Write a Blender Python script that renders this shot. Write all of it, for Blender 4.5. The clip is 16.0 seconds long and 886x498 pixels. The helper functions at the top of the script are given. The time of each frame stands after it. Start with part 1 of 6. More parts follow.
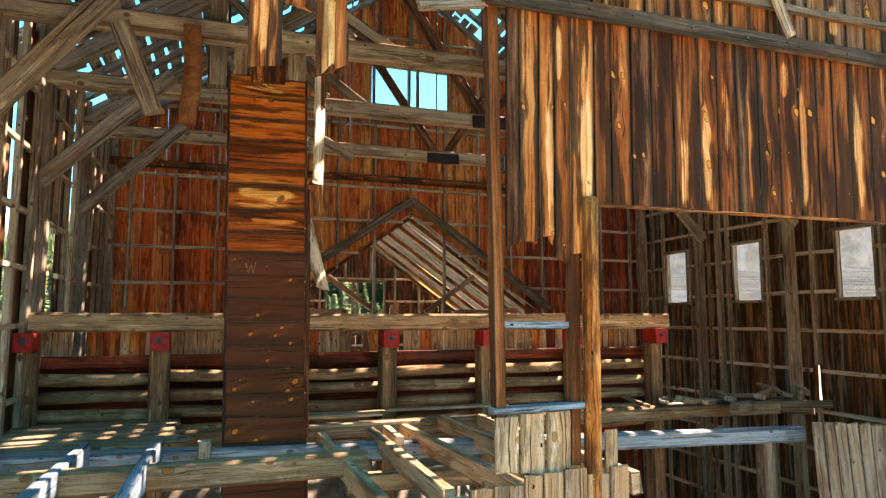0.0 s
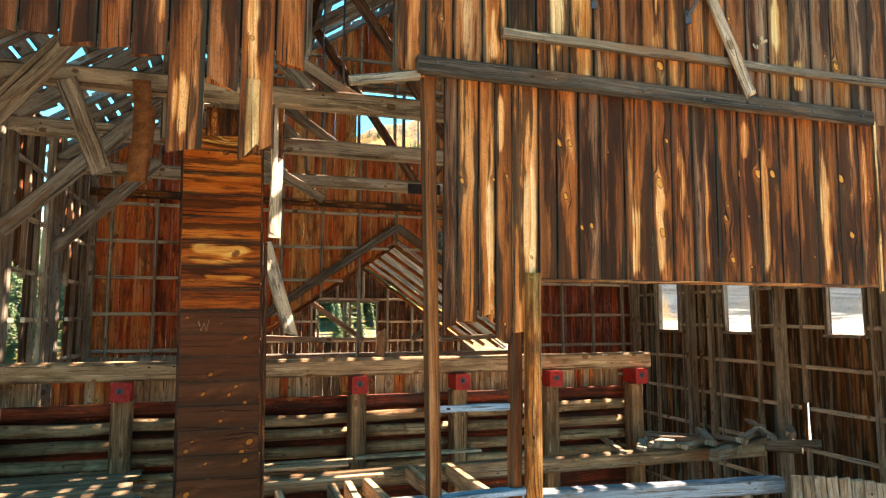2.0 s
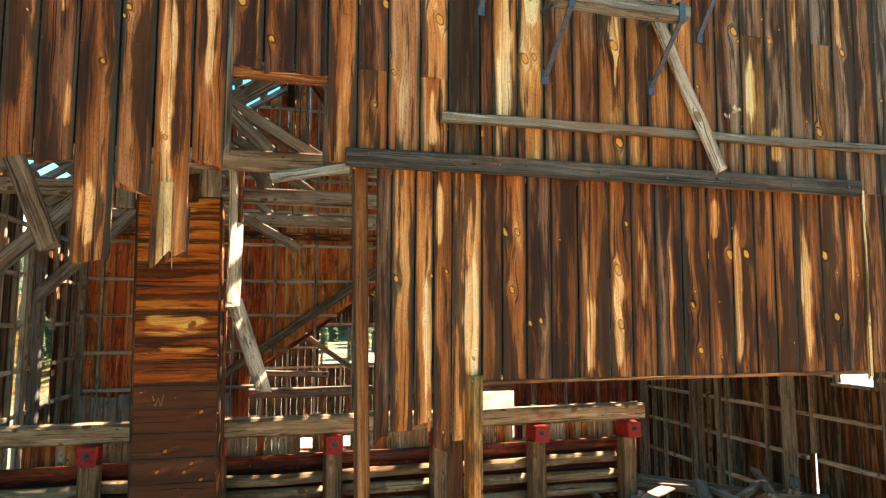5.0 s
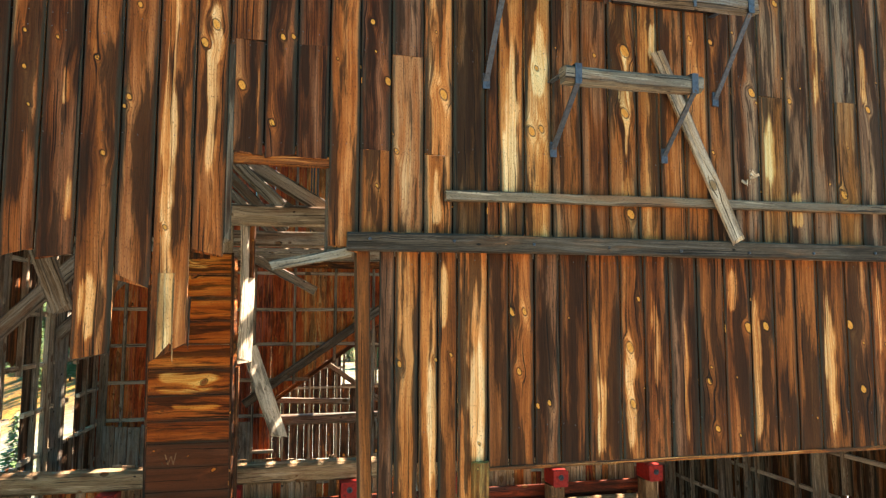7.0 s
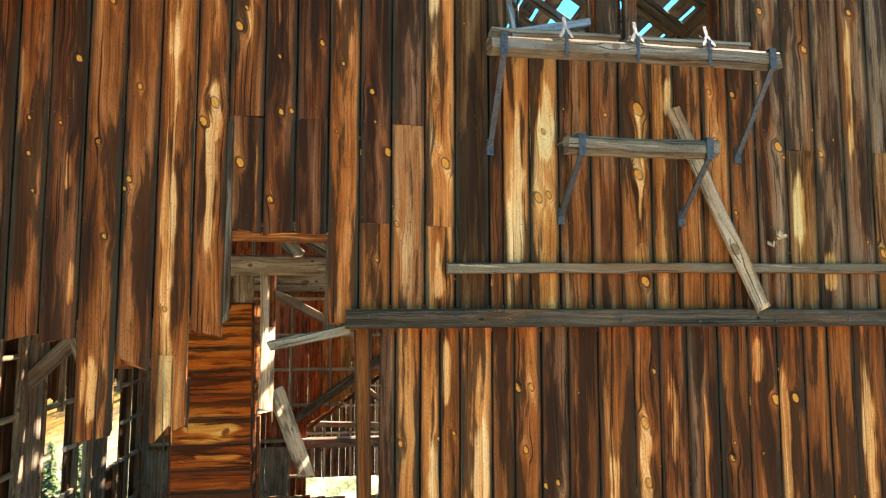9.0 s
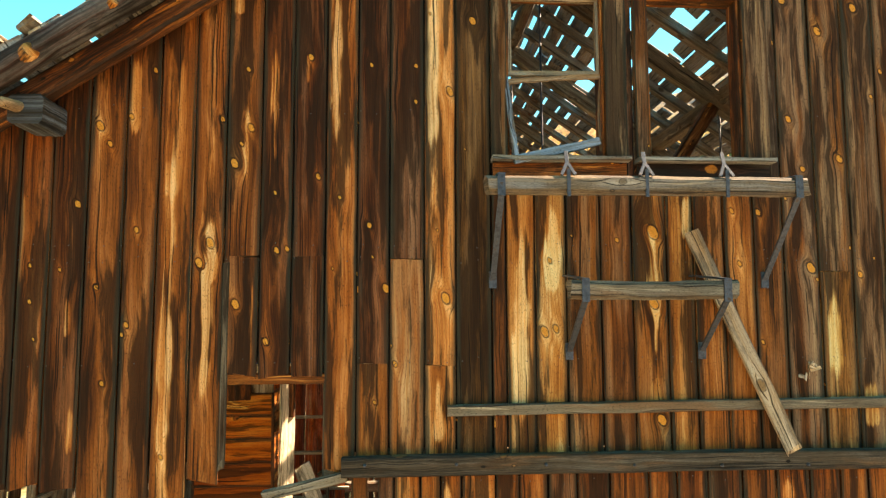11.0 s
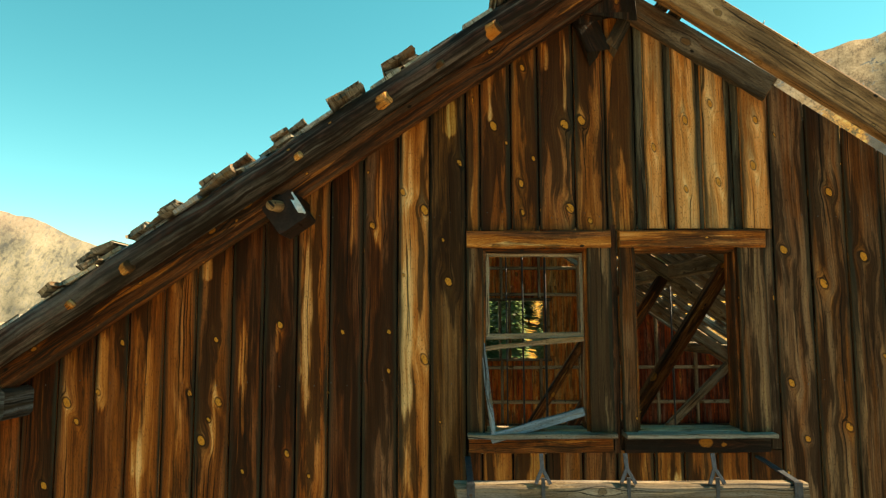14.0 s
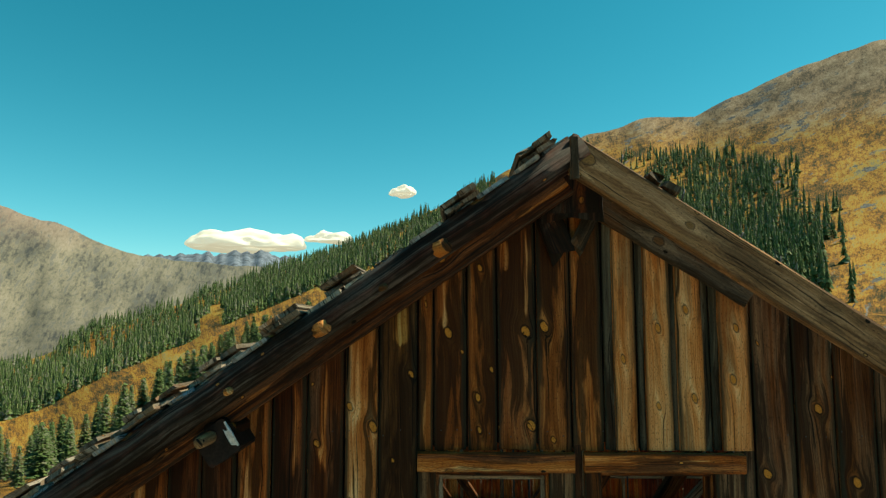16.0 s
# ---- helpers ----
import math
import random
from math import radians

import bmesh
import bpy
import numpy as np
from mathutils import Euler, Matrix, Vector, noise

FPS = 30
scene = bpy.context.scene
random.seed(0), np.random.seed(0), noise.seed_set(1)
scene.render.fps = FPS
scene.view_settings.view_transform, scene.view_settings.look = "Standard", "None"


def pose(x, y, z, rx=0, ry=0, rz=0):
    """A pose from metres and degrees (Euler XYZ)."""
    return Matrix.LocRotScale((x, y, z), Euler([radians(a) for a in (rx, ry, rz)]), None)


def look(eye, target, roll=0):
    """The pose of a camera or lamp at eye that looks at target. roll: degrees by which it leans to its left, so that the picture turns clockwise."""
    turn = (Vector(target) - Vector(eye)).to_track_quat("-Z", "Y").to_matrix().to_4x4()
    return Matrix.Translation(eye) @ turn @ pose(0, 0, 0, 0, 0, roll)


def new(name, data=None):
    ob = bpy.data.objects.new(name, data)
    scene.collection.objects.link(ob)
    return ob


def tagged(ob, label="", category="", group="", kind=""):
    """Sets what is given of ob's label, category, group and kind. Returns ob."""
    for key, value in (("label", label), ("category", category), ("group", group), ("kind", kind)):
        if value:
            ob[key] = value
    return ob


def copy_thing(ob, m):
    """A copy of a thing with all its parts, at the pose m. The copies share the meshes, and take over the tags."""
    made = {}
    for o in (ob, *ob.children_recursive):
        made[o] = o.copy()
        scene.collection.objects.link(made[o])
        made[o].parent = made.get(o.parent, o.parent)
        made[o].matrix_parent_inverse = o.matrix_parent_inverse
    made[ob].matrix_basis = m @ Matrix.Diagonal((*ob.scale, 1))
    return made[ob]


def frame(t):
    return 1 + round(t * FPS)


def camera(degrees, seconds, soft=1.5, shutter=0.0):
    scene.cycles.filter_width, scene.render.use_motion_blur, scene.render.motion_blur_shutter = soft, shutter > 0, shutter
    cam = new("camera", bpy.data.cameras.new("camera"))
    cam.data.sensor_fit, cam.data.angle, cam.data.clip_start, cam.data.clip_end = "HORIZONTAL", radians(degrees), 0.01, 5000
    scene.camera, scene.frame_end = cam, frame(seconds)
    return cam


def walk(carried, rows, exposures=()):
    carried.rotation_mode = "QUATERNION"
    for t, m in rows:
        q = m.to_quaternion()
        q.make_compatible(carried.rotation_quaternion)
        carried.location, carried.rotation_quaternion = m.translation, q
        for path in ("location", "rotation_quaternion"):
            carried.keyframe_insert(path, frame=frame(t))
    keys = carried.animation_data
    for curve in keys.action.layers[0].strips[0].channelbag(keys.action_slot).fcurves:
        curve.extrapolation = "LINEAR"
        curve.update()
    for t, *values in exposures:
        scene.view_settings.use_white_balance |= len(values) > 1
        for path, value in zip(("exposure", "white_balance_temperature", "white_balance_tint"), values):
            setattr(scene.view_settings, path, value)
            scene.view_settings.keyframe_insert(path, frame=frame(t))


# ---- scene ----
# the flight: rises in front of the open gable of an old mill building
cam = camera(69.0, 16.0, soft=1.3)
METRES, EYE, TILT, LEAN, TURN = 8.0, 4.000, 6.00, 0.00, -18.446
EYE_X, EYE_Y = -3.925, -4.733
ROWS = [
    (0.0, 0.0, 0.0, 0.0, 0.0, 0.0, -0.0),
    (0.5, 0.0249, 0.0114, 0.0134, 0.22, 0.06, 0.02),
    (1.0, 0.0402, 0.0164, 0.0335, 0.46, 0.03, 0.04),
    (1.5, 0.0567, 0.0203, 0.0559, 0.75, 0.01, 0.06),
    (2.0, 0.0755, 0.0244, 0.0785, 1.05, 0.02, 0.1),
    (2.5, 0.0951, 0.0348, 0.0953, 1.33, -0.02, 0.14),
    (3.0, 0.1115, 0.0466, 0.1096, 1.74, -0.01, 0.2),
    (3.5, 0.1291, 0.0542, 0.1227, 2.28, -0.02, 0.25),
    (4.0, 0.1481, 0.0614, 0.138, 2.73, -0.02, 0.3),
    (6.5, 0.1715, 0.0802, 0.2329, 5.02, -0.06, 0.56),
    (7.0, 0.1831, 0.0856, 0.2509, 5.85, -0.04, 0.67),
    (7.5, 0.1955, 0.0902, 0.267, 6.74, 0.01, 0.76),
    (8.0, 0.2031, 0.0921, 0.287, 7.68, -0.01, 0.88),
    (10.5, 0.2649, 0.1393, 0.3929, 14.39, 0.24, 1.67),
    (11.0, 0.2715, 0.1434, 0.4388, 15.14, 0.29, 1.76),
    (11.5, 0.2775, 0.1498, 0.4828, 15.75, 0.31, 1.81),
    (12.0, 0.2843, 0.1563, 0.5255, 16.34, 0.35, 1.86),
    (12.5, 0.2931, 0.1626, 0.5626, 16.89, 0.44, 1.91),
    (13.0, 0.3039, 0.1708, 0.5984, 17.41, 0.52, 1.96),
    (13.5, 0.3144, 0.1811, 0.6335, 17.91, 0.63, 2.0),
    (14.0, 0.3242, 0.1879, 0.6745, 18.42, 0.68, 2.06),
    (14.5, 0.3363, 0.2006, 0.7206, 19.01, 0.73, 2.09),
    (15.0, 0.3461, 0.2156, 0.7662, 19.39, 0.86, 2.14),
    (15.5, 0.3575, 0.2333, 0.8104, 19.76, 0.94, 2.16),
    (16.0, 0.3694, 0.2492, 0.8507, 20.0, 1.0, 2.16),
]
EXPOSURES = [(0.0, 2.88, 7850, 21), (8.0, 2.65, 7250, 16), (12.0, 2.2, 11500, 18), (13.5, 1.65, 12500, 10), (14.6, 1.1, 10500, -2), (16.0, 0.42, 7800, -8)]   # seconds, stops, kelvin, tint
walk(cam, [(t, pose(EYE_X, EYE_Y, EYE, TILT, LEAN, TURN) @ pose(METRES * x, METRES * y, METRES * z, 90 + pitch, roll, yaw)) for t, x, y, z, yaw, pitch, roll in ROWS], EXPOSURES)

# ---- light ----
SUN_ELEV, SUN_AZ = 50.0, 80.0      # azimuth from +y towards +x: behind the gable, to its right
world = bpy.data.worlds.new("sky")
scene.world = world
world.use_nodes = True
wn = world.node_tree
sky = wn.nodes.new("ShaderNodeTexSky")
sky.sky_type = "NISHITA"
sky.sun_disc = False
sky.sun_elevation = radians(SUN_ELEV)
sky.sun_rotation = radians(SUN_AZ)
sky.altitude = 3000.0
sky.air_density = 1.0
sky.dust_density = 1.5
sky.ozone_density = 2.0
deep = wn.nodes.new("ShaderNodeHueSaturation")      # thin, very clear mountain air
deep.inputs["Saturation"].default_value, deep.inputs["Hue"].default_value = 1.37, 0.462
wn.links.new(sky.outputs[0], deep.inputs["Color"])
wn.links.new(deep.outputs[0], wn.nodes["Background"].inputs[0])
wn.nodes["Background"].inputs[1].default_value = 0.125
sun_data = bpy.data.lights.new("sun", "SUN")
sun_data.energy, sun_data.angle, sun_data.color = 5.0, radians(0.5), (1.0, 0.94, 0.84)
sun = new("sun", sun_data)
sd = Vector((math.sin(radians(SUN_AZ)) * math.cos(radians(SUN_ELEV)), math.cos(radians(SUN_AZ)) * math.cos(radians(SUN_ELEV)), math.sin(radians(SUN_ELEV))))
sun.matrix_world = look(sd * 100, (0, 0, 0))

# ---- materials ----
rnd = random.Random(11)


def nodes_of(name):
    m = bpy.data.materials.new(name)
    m.use_nodes = True
    t = m.node_tree
    return m, t, t.nodes["Principled BSDF"]


def N(t, kind, **kw):
    n = t.nodes.new(kind)
    for k, v in kw.items():
        if k == "op":
            n.operation = v
        elif k == "blend":
            n.data_type, n.blend_type = "RGBA", v
        elif k == "dims":
            n.noise_dimensions = v
        elif k == "vdims":
            n.voronoi_dimensions = v
    return n


def put(t, socket, v):
    if isinstance(v, bpy.types.NodeSocket):
        t.links.new(v, socket)
    else:
        socket.default_value = v


def mth(t, op, a, b=0.0, c=0.0):
    n = N(t, "ShaderNodeMath", op=op)
    put(t, n.inputs[0], a), put(t, n.inputs[1], b), put(t, n.inputs[2], c)
    return n.outputs[0]


def sstep(t, x, lo, hi):
    n = t.nodes.new("ShaderNodeMapRange")
    n.interpolation_type = "SMOOTHSTEP"
    put(t, n.inputs[0], x), put(t, n.inputs[1], lo), put(t, n.inputs[2], hi)
    return n.outputs[0]


def mixc(t, f, a, b, blend="MIX"):
    n = N(t, "ShaderNodeMix", blend=blend)
    put(t, n.inputs[0], f), put(t, n.inputs[6], a), put(t, n.inputs[7], b)
    return n.outputs[2]


def ramp(t, x, stops):
    n = t.nodes.new("ShaderNodeValToRGB")
    e = n.color_ramp.elements
    while len(e) < len(stops):
        e.new(0.5)
    for s, (p, c) in zip(e, stops):
        s.position, s.color = p, (*c, 1)
    put(t, n.inputs[0], x)
    return n.outputs[0]


def noise_tex(t, vec, scale, detail=3.0, rough=0.6, dims="2D"):
    n = N(t, "ShaderNodeTexNoise", dims=dims)
    put(t, n.inputs["Vector"], vec)
    n.inputs["Scale"].default_value, n.inputs["Detail"].default_value, n.inputs["Roughness"].default_value = scale, detail, rough
    return n.outputs[0]


def vec2(t, x, y, z=0.0):
    n = t.nodes.new("ShaderNodeCombineXYZ")
    put(t, n.inputs[0], x), put(t, n.inputs[1], y), put(t, n.inputs[2], z)
    return n.outputs[0]


def wood(name, stops, gain=1.0, knot=0.5, knot_col=(0.62, 0.34, 0.09), grey=(0.26, 0.24, 0.215), gloss=0.72, bump=0.35, moss=0.0, weather=1.0, soft=1.0, warm=0.0):
    """Old sawn timber. The object's colour sets tone (red), pale streaks (green) and greyness (blue)."""
    m, t, b = nodes_of(name)
    uvn = t.nodes.new("ShaderNodeUVMap")
    uvn.uv_map = "grain"
    sep = t.nodes.new("ShaderNodeSeparateXYZ")
    t.links.new(uvn.outputs[0], sep.inputs[0])
    info = t.nodes.new("ShaderNodeObjectInfo")
    rn = info.outputs["Random"]
    col = t.nodes.new("ShaderNodeSeparateColor")
    t.links.new(info.outputs["Color"], col.inputs[0])
    tone, streak, greyness = col.outputs[0], col.outputs[1], col.outputs[2]
    hue = info.outputs["Alpha"]
    u = mth(t, "MULTIPLY_ADD", rn, 31.7, sep.outputs[0])
    v = mth(t, "MULTIPLY_ADD", rn, 53.3, sep.outputs[1])
    # knots, and the flame of pale grain above and below them
    ku, kv = mth(t, "MULTIPLY", u, 4.6), mth(t, "MULTIPLY", v, 1.9)
    vor = N(t, "ShaderNodeTexVoronoi", vdims="2D")
    put(t, vor.inputs["Vector"], vec2(t, ku, kv))
    vor.inputs["Scale"].default_value = 1.0
    vc = t.nodes.new("ShaderNodeSeparateColor")
    t.links.new(vor.outputs["Color"], vc.inputs[0])
    vp = t.nodes.new("ShaderNodeSeparateXYZ")
    t.links.new(vor.outputs["Position"], vp.inputs[0])
    wig = mth(t, "SUBTRACT", noise_tex(t, vec2(t, mth(t, "MULTIPLY", u, 40.0), mth(t, "MULTIPLY", v, 22.0)), 1.0, 2.0), 0.5)
    du = mth(t, "MULTIPLY_ADD", wig, 0.10, mth(t, "SUBTRACT", ku, vp.outputs[0]))
    dv = mth(t, "SUBTRACT", kv, vp.outputs[1])
    d = mth(t, "SQRT", mth(t, "ADD", mth(t, "MULTIPLY", du, du), mth(t, "MULTIPLY", mth(t, "MULTIPLY", dv, dv), 2.6)))
    gate = mth(t, "GREATER_THAN", vc.outputs[0], 1.0 - knot)
    size = mth(t, "MULTIPLY_ADD", mth(t, "POWER", vc.outputs[1], 2.0), 0.12, 0.05)
    kn = mth(t, "MULTIPLY", gate, sstep(t, mth(t, "SUBTRACT", d, size), 0.022, -0.012))
    rim = mth(t, "MULTIPLY", gate, sstep(t, mth(t, "ABSOLUTE", mth(t, "SUBTRACT", d, mth(t, "ADD", size, 0.02))), 0.035, 0.0))
    low = noise_tex(t, vec2(t, mth(t, "MULTIPLY", u, 3.0), mth(t, "MULTIPLY", v, 1.1)), 1.0, 3.0)
    swirl = mth(t, "MULTIPLY", gate, sstep(t, d, 0.55, 0.02))
    u2 = mth(t, "MULTIPLY_ADD", mth(t, "SUBTRACT", low, 0.5), 0.07, u)
    u2 = mth(t, "MULTIPLY_ADD", mth(t, "MULTIPLY", mth(t, "SIGN", du), swirl), -0.03, u2)
    flame = mth(t, "MULTIPLY", gate, mth(t, "MULTIPLY", sstep(t, mth(t, "ABSOLUTE", du), 0.16, 0.02), sstep(t, mth(t, "ABSOLUTE", dv), 0.55, 0.05)))
    fine = noise_tex(t, vec2(t, mth(t, "MULTIPLY", u2, 210.0), mth(t, "MULTIPLY", v, 2.2)), 1.0, 3.0, 0.7)
    mid = noise_tex(t, vec2(t, mth(t, "MULTIPLY", u2, 34.0), mth(t, "MULTIPLY", v, 0.38)), 1.0, 3.0, 0.6)
    wide = noise_tex(t, vec2(t, mth(t, "MULTIPLY", u2, 13.0), mth(t, "MULTIPLY", v, 0.24)), 1.0, 3.0, 0.5)
    patch = noise_tex(t, vec2(t, mth(t, "MULTIPLY", u, 3.0), mth(t, "MULTIPLY", v, 1.5)), 1.0, 5.0, 0.65)
    wide = mth(t, "MULTIPLY_ADD", sstep(t, mth(t, "MULTIPLY_ADD", fine, 0.08, wide), 0.43, 0.63), 0.55, 0.22)
    x = mth(t, "MULTIPLY_ADD", tone, 1.0, -0.065)
    for s, k in ((mid, 0.40), (wide, 0.32), (fine, 0.35 + 0.25 * soft), (patch, 0.30 + 0.20 * soft)):
        x = mth(t, "ADD", x, mth(t, "MULTIPLY", mth(t, "SUBTRACT", s, 0.5), k * gain))
    x = mth(t, "MULTIPLY_ADD", flame, 0.20, x)
    # sapwood: a pale band with a sharp, wandering edge beside the dark heart
    edn = t.nodes.new("ShaderNodeUVMap")
    edn.uv_map = "across"
    ed = t.nodes.new("ShaderNodeSeparateXYZ")
    t.links.new(edn.outputs[0], ed.inputs[0])
    wander = noise_tex(t, vec2(t, mth(t, "MULTIPLY", rn, 97.0), mth(t, "MULTIPLY", v, 0.75)), 1.0, 2.5, 0.55)
    swell = noise_tex(t, vec2(t, mth(t, "MULTIPLY_ADD", rn, 61.0, 9.0), mth(t, "MULTIPLY", v, 1.3)), 1.0, 2.0, 0.5)
    posn = mth(t, "ADD", mth(t, "MULTIPLY_ADD", mth(t, "SUBTRACT", wander, 0.5), 2.6, ed.outputs[0]), mth(t, "MULTIPLY", mth(t, "SUBTRACT", mid, 0.5), 0.5))
    c0 = mth(t, "MULTIPLY_ADD", mth(t, "FRACT", mth(t, "MULTIPLY", rn, 17.3)), 1.5, -0.75)
    half = mth(t, "ADD", mth(t, "MULTIPLY_ADD", streak, 0.62, -0.20), mth(t, "MULTIPLY", mth(t, "SUBTRACT", swell, 0.5), 1.5))
    off = mth(t, "SUBTRACT", half, mth(t, "ABSOLUTE", mth(t, "SUBTRACT", posn, c0)))
    st = mth(t, "MULTIPLY", sstep(t, off, -0.03, 0.07), sstep(t, streak, 0.02, 0.25))
    rings = mth(t, "MULTIPLY", mth(t, "SINE", mth(t, "MULTIPLY", off, 26.0)), 0.045)
    x = mth(t, "ADD", mth(t, "ADD", x, rings), mth(t, "MULTIPLY_ADD", st, mth(t, "MULTIPLY_ADD", streak, 0.16, 0.20), 0.02))
    c = ramp(t, x, stops)
    redness = mth(t, "MULTIPLY_ADD", hue, 0.85, mth(t, "MULTIPLY", rn, 0.25))
    c = mixc(t, redness, mixc(t, 1.0, c, (0.95, 1.01, 0.92, 1), "MULTIPLY"), mixc(t, 1.0, c, (1.10, 0.82, 0.60, 1), "MULTIPLY"))
    # weathered silver grey, in long patches
    g = mth(t, "MULTIPLY", mth(t, "MULTIPLY_ADD", greyness, 1.15 * weather, 0.02), sstep(t, mth(t, "ADD", mth(t, "ADD", mth(t, "MULTIPLY", mid, 0.5), mth(t, "MULTIPLY", patch, 0.5)), mth(t, "MULTIPLY", greyness, 0.22)), 0.46, 0.70))
    gcol = mixc(t, sstep(t, mth(t, "MULTIPLY_ADD", mid, 0.5, mth(t, "MULTIPLY", fine, 0.5)), 0.3, 0.68), tuple((0.30 + 0.32 * (1 - soft)) * q for q in grey) + (1,), tuple((1.45 - 0.2 * (1 - soft)) * q for q in grey) + (1,))
    c = mixc(t, g, c, gcol)
    gband = sstep(t, noise_tex(t, vec2(t, mth(t, "MULTIPLY_ADD", u2, 12.0, 40.0), mth(t, "MULTIPLY", v, 0.3)), 1.0, 2.0, 0.5), 0.58, 0.66)
    c = mixc(t, mth(t, "MULTIPLY", gband, mth(t, "MULTIPLY_ADD", greyness, 0.5 * soft, 0.18 * soft)), c, mixc(t, mid, tuple(0.25 * q for q in grey) + (1,), tuple(0.95 * q for q in grey) + (1,)))
    if warm:
        rust = noise_tex(t, vec2(t, mth(t, "MULTIPLY_ADD", u2, 5.0, 17.0), mth(t, "MULTIPLY", v, 0.8)), 1.0, 4.0, 0.6)
        c = mixc(t, mth(t, "MULTIPLY", sstep(t, rust, 0.52, 0.68), warm), c, mixc(t, mid, (0.05, 0.018, 0.008, 1), (0.30, 0.12, 0.04, 1)))
    if moss:
        c = mixc(t, mth(t, "MULTIPLY", sstep(t, patch, 0.55, 0.75), moss), c, (0.10, 0.095, 0.045, 1))
    # dark weather stains
    stain = noise_tex(t, vec2(t, mth(t, "MULTIPLY", u, 5.5), mth(t, "MULTIPLY", v, 1.2)), 1.0, 6.0, 0.68)
    sm = mth(t, "MULTIPLY", sstep(t, mth(t, "MULTIPLY_ADD", mid, 0.15, stain), 0.55 + 0.03 * (1 - soft), 0.67 + 0.06 * (1 - soft)), 0.30 + 0.58 * soft)
    c = mixc(t, mth(t, "MULTIPLY", sm, mth(t, "SUBTRACT", 1.0, mth(t, "MULTIPLY", streak, 0.6))), c, (0.011, 0.0075, 0.0045, 1))
    c = mixc(t, mth(t, "MULTIPLY", rim, 0.7), c, (0.022, 0.011, 0.006, 1))
    ringed = mth(t, "MULTIPLY_ADD", mth(t, "SINE", mth(t, "MULTIPLY", d, 260.0)), 0.25, mth(t, "MULTIPLY", vc.outputs[2], 0.75))
    kc = mixc(t, ringed, tuple(q * 0.42 for q in knot_col) + (1,), (*knot_col, 1))
    c = mixc(t, mth(t, "MULTIPLY", kn, 0.9), c, kc)
    pin = N(t, "ShaderNodeTexVoronoi", vdims="2D")
    put(t, pin.inputs["Vector"], vec2(t, mth(t, "MULTIPLY", u, 11.0), mth(t, "MULTIPLY", v, 6.5)))
    pin.inputs["Scale"].default_value = 1.0
    pc = t.nodes.new("ShaderNodeSeparateColor")
    t.links.new(pin.outputs["Color"], pc.inputs[0])
    pg = mth(t, "GREATER_THAN", pc.outputs[0], 1.0 - 0.13 * min(1.0, knot * 2))
    pd = mth(t, "MULTIPLY_ADD", wig, 0.06, pin.outputs["Distance"])
    c = mixc(t, mth(t, "MULTIPLY", pg, sstep(t, pd, 0.13, 0.09)), c, (0.012, 0.008, 0.006, 1))
    c = mixc(t, mth(t, "MULTIPLY", mth(t, "MULTIPLY", pg, sstep(t, pc.outputs[1], 0.45, 0.5)), sstep(t, pd, 0.085, 0.055)), c, (*knot_col, 1))
    # shade of the joints painted dark along the edges of each piece, with dirt
    edge = sstep(t, mth(t, "ADD", mth(t, "ABSOLUTE", ed.outputs[0]), mth(t, "MULTIPLY_ADD", patch, 0.5, mth(t, "MULTIPLY", mid, 0.2))), 1.24, 1.46)
    c = mixc(t, mth(t, "MULTIPLY", edge, 0.7), c, (0.016, 0.011, 0.008, 1))
    # thin dark growth lines
    line = noise_tex(t, vec2(t, mth(t, "MULTIPLY", u2, 55.0), mth(t, "MULTIPLY", v, 1.1)), 1.0, 2.0, 0.5)
    line = sstep(t, mth(t, "ABSOLUTE", mth(t, "SUBTRACT", line, 0.5)), 0.035, 0.0)
    c = mixc(t, mth(t, "MULTIPLY", line, mth(t, "MULTIPLY", fine, 0.85 * (0.3 + 0.7 * soft))), c, mixc(t, 1.0, c, (0.22, 0.17, 0.13, 1), "MULTIPLY"))
    speck = noise_tex(t, vec2(t, mth(t, "MULTIPLY", u, 260.0), mth(t, "MULTIPLY", v, 60.0)), 1.0, 2.0, 0.6)
    c = mixc(t, mth(t, "MULTIPLY", sstep(t, speck, 0.60, 0.70), 0.8), c, (0.02, 0.013, 0.008, 1))
    c = mixc(t, mth(t, "MULTIPLY", sstep(t, speck, 0.40, 0.26), 0.3), c, mixc(t, 1.0, c, (1.9, 1.9, 1.8, 1), "MULTIPLY"))
    # drying cracks
    crack = sstep(t, noise_tex(t, vec2(t, mth(t, "MULTIPLY", u2, 60.0), mth(t, "MULTIPLY", v, 0.8)), 1.0, 1.0), 0.33, 0.29)
    c = mixc(t, mth(t, "MULTIPLY", crack, 0.85), c, (0.008, 0.006, 0.005, 1))
    put(t, b.inputs["Base Color"], c)
    put(t, b.inputs["Roughness"], mth(t, "MULTIPLY_ADD", fine, 0.2, gloss - 0.08))
    b.inputs["Specular IOR Level"].default_value = 0.14
    h = mth(t, "SUBTRACT", mth(t, "MULTIPLY_ADD", fine, 0.5, mid), mth(t, "MULTIPLY", crack, 0.8))
    bp = t.nodes.new("ShaderNodeBump")
    bp.inputs["Strength"].default_value, bp.inputs["Distance"].default_value = bump, 0.006
    put(t, bp.inputs["Height"], h)
    t.links.new(bp.outputs[0], b.inputs["Normal"])
    return m


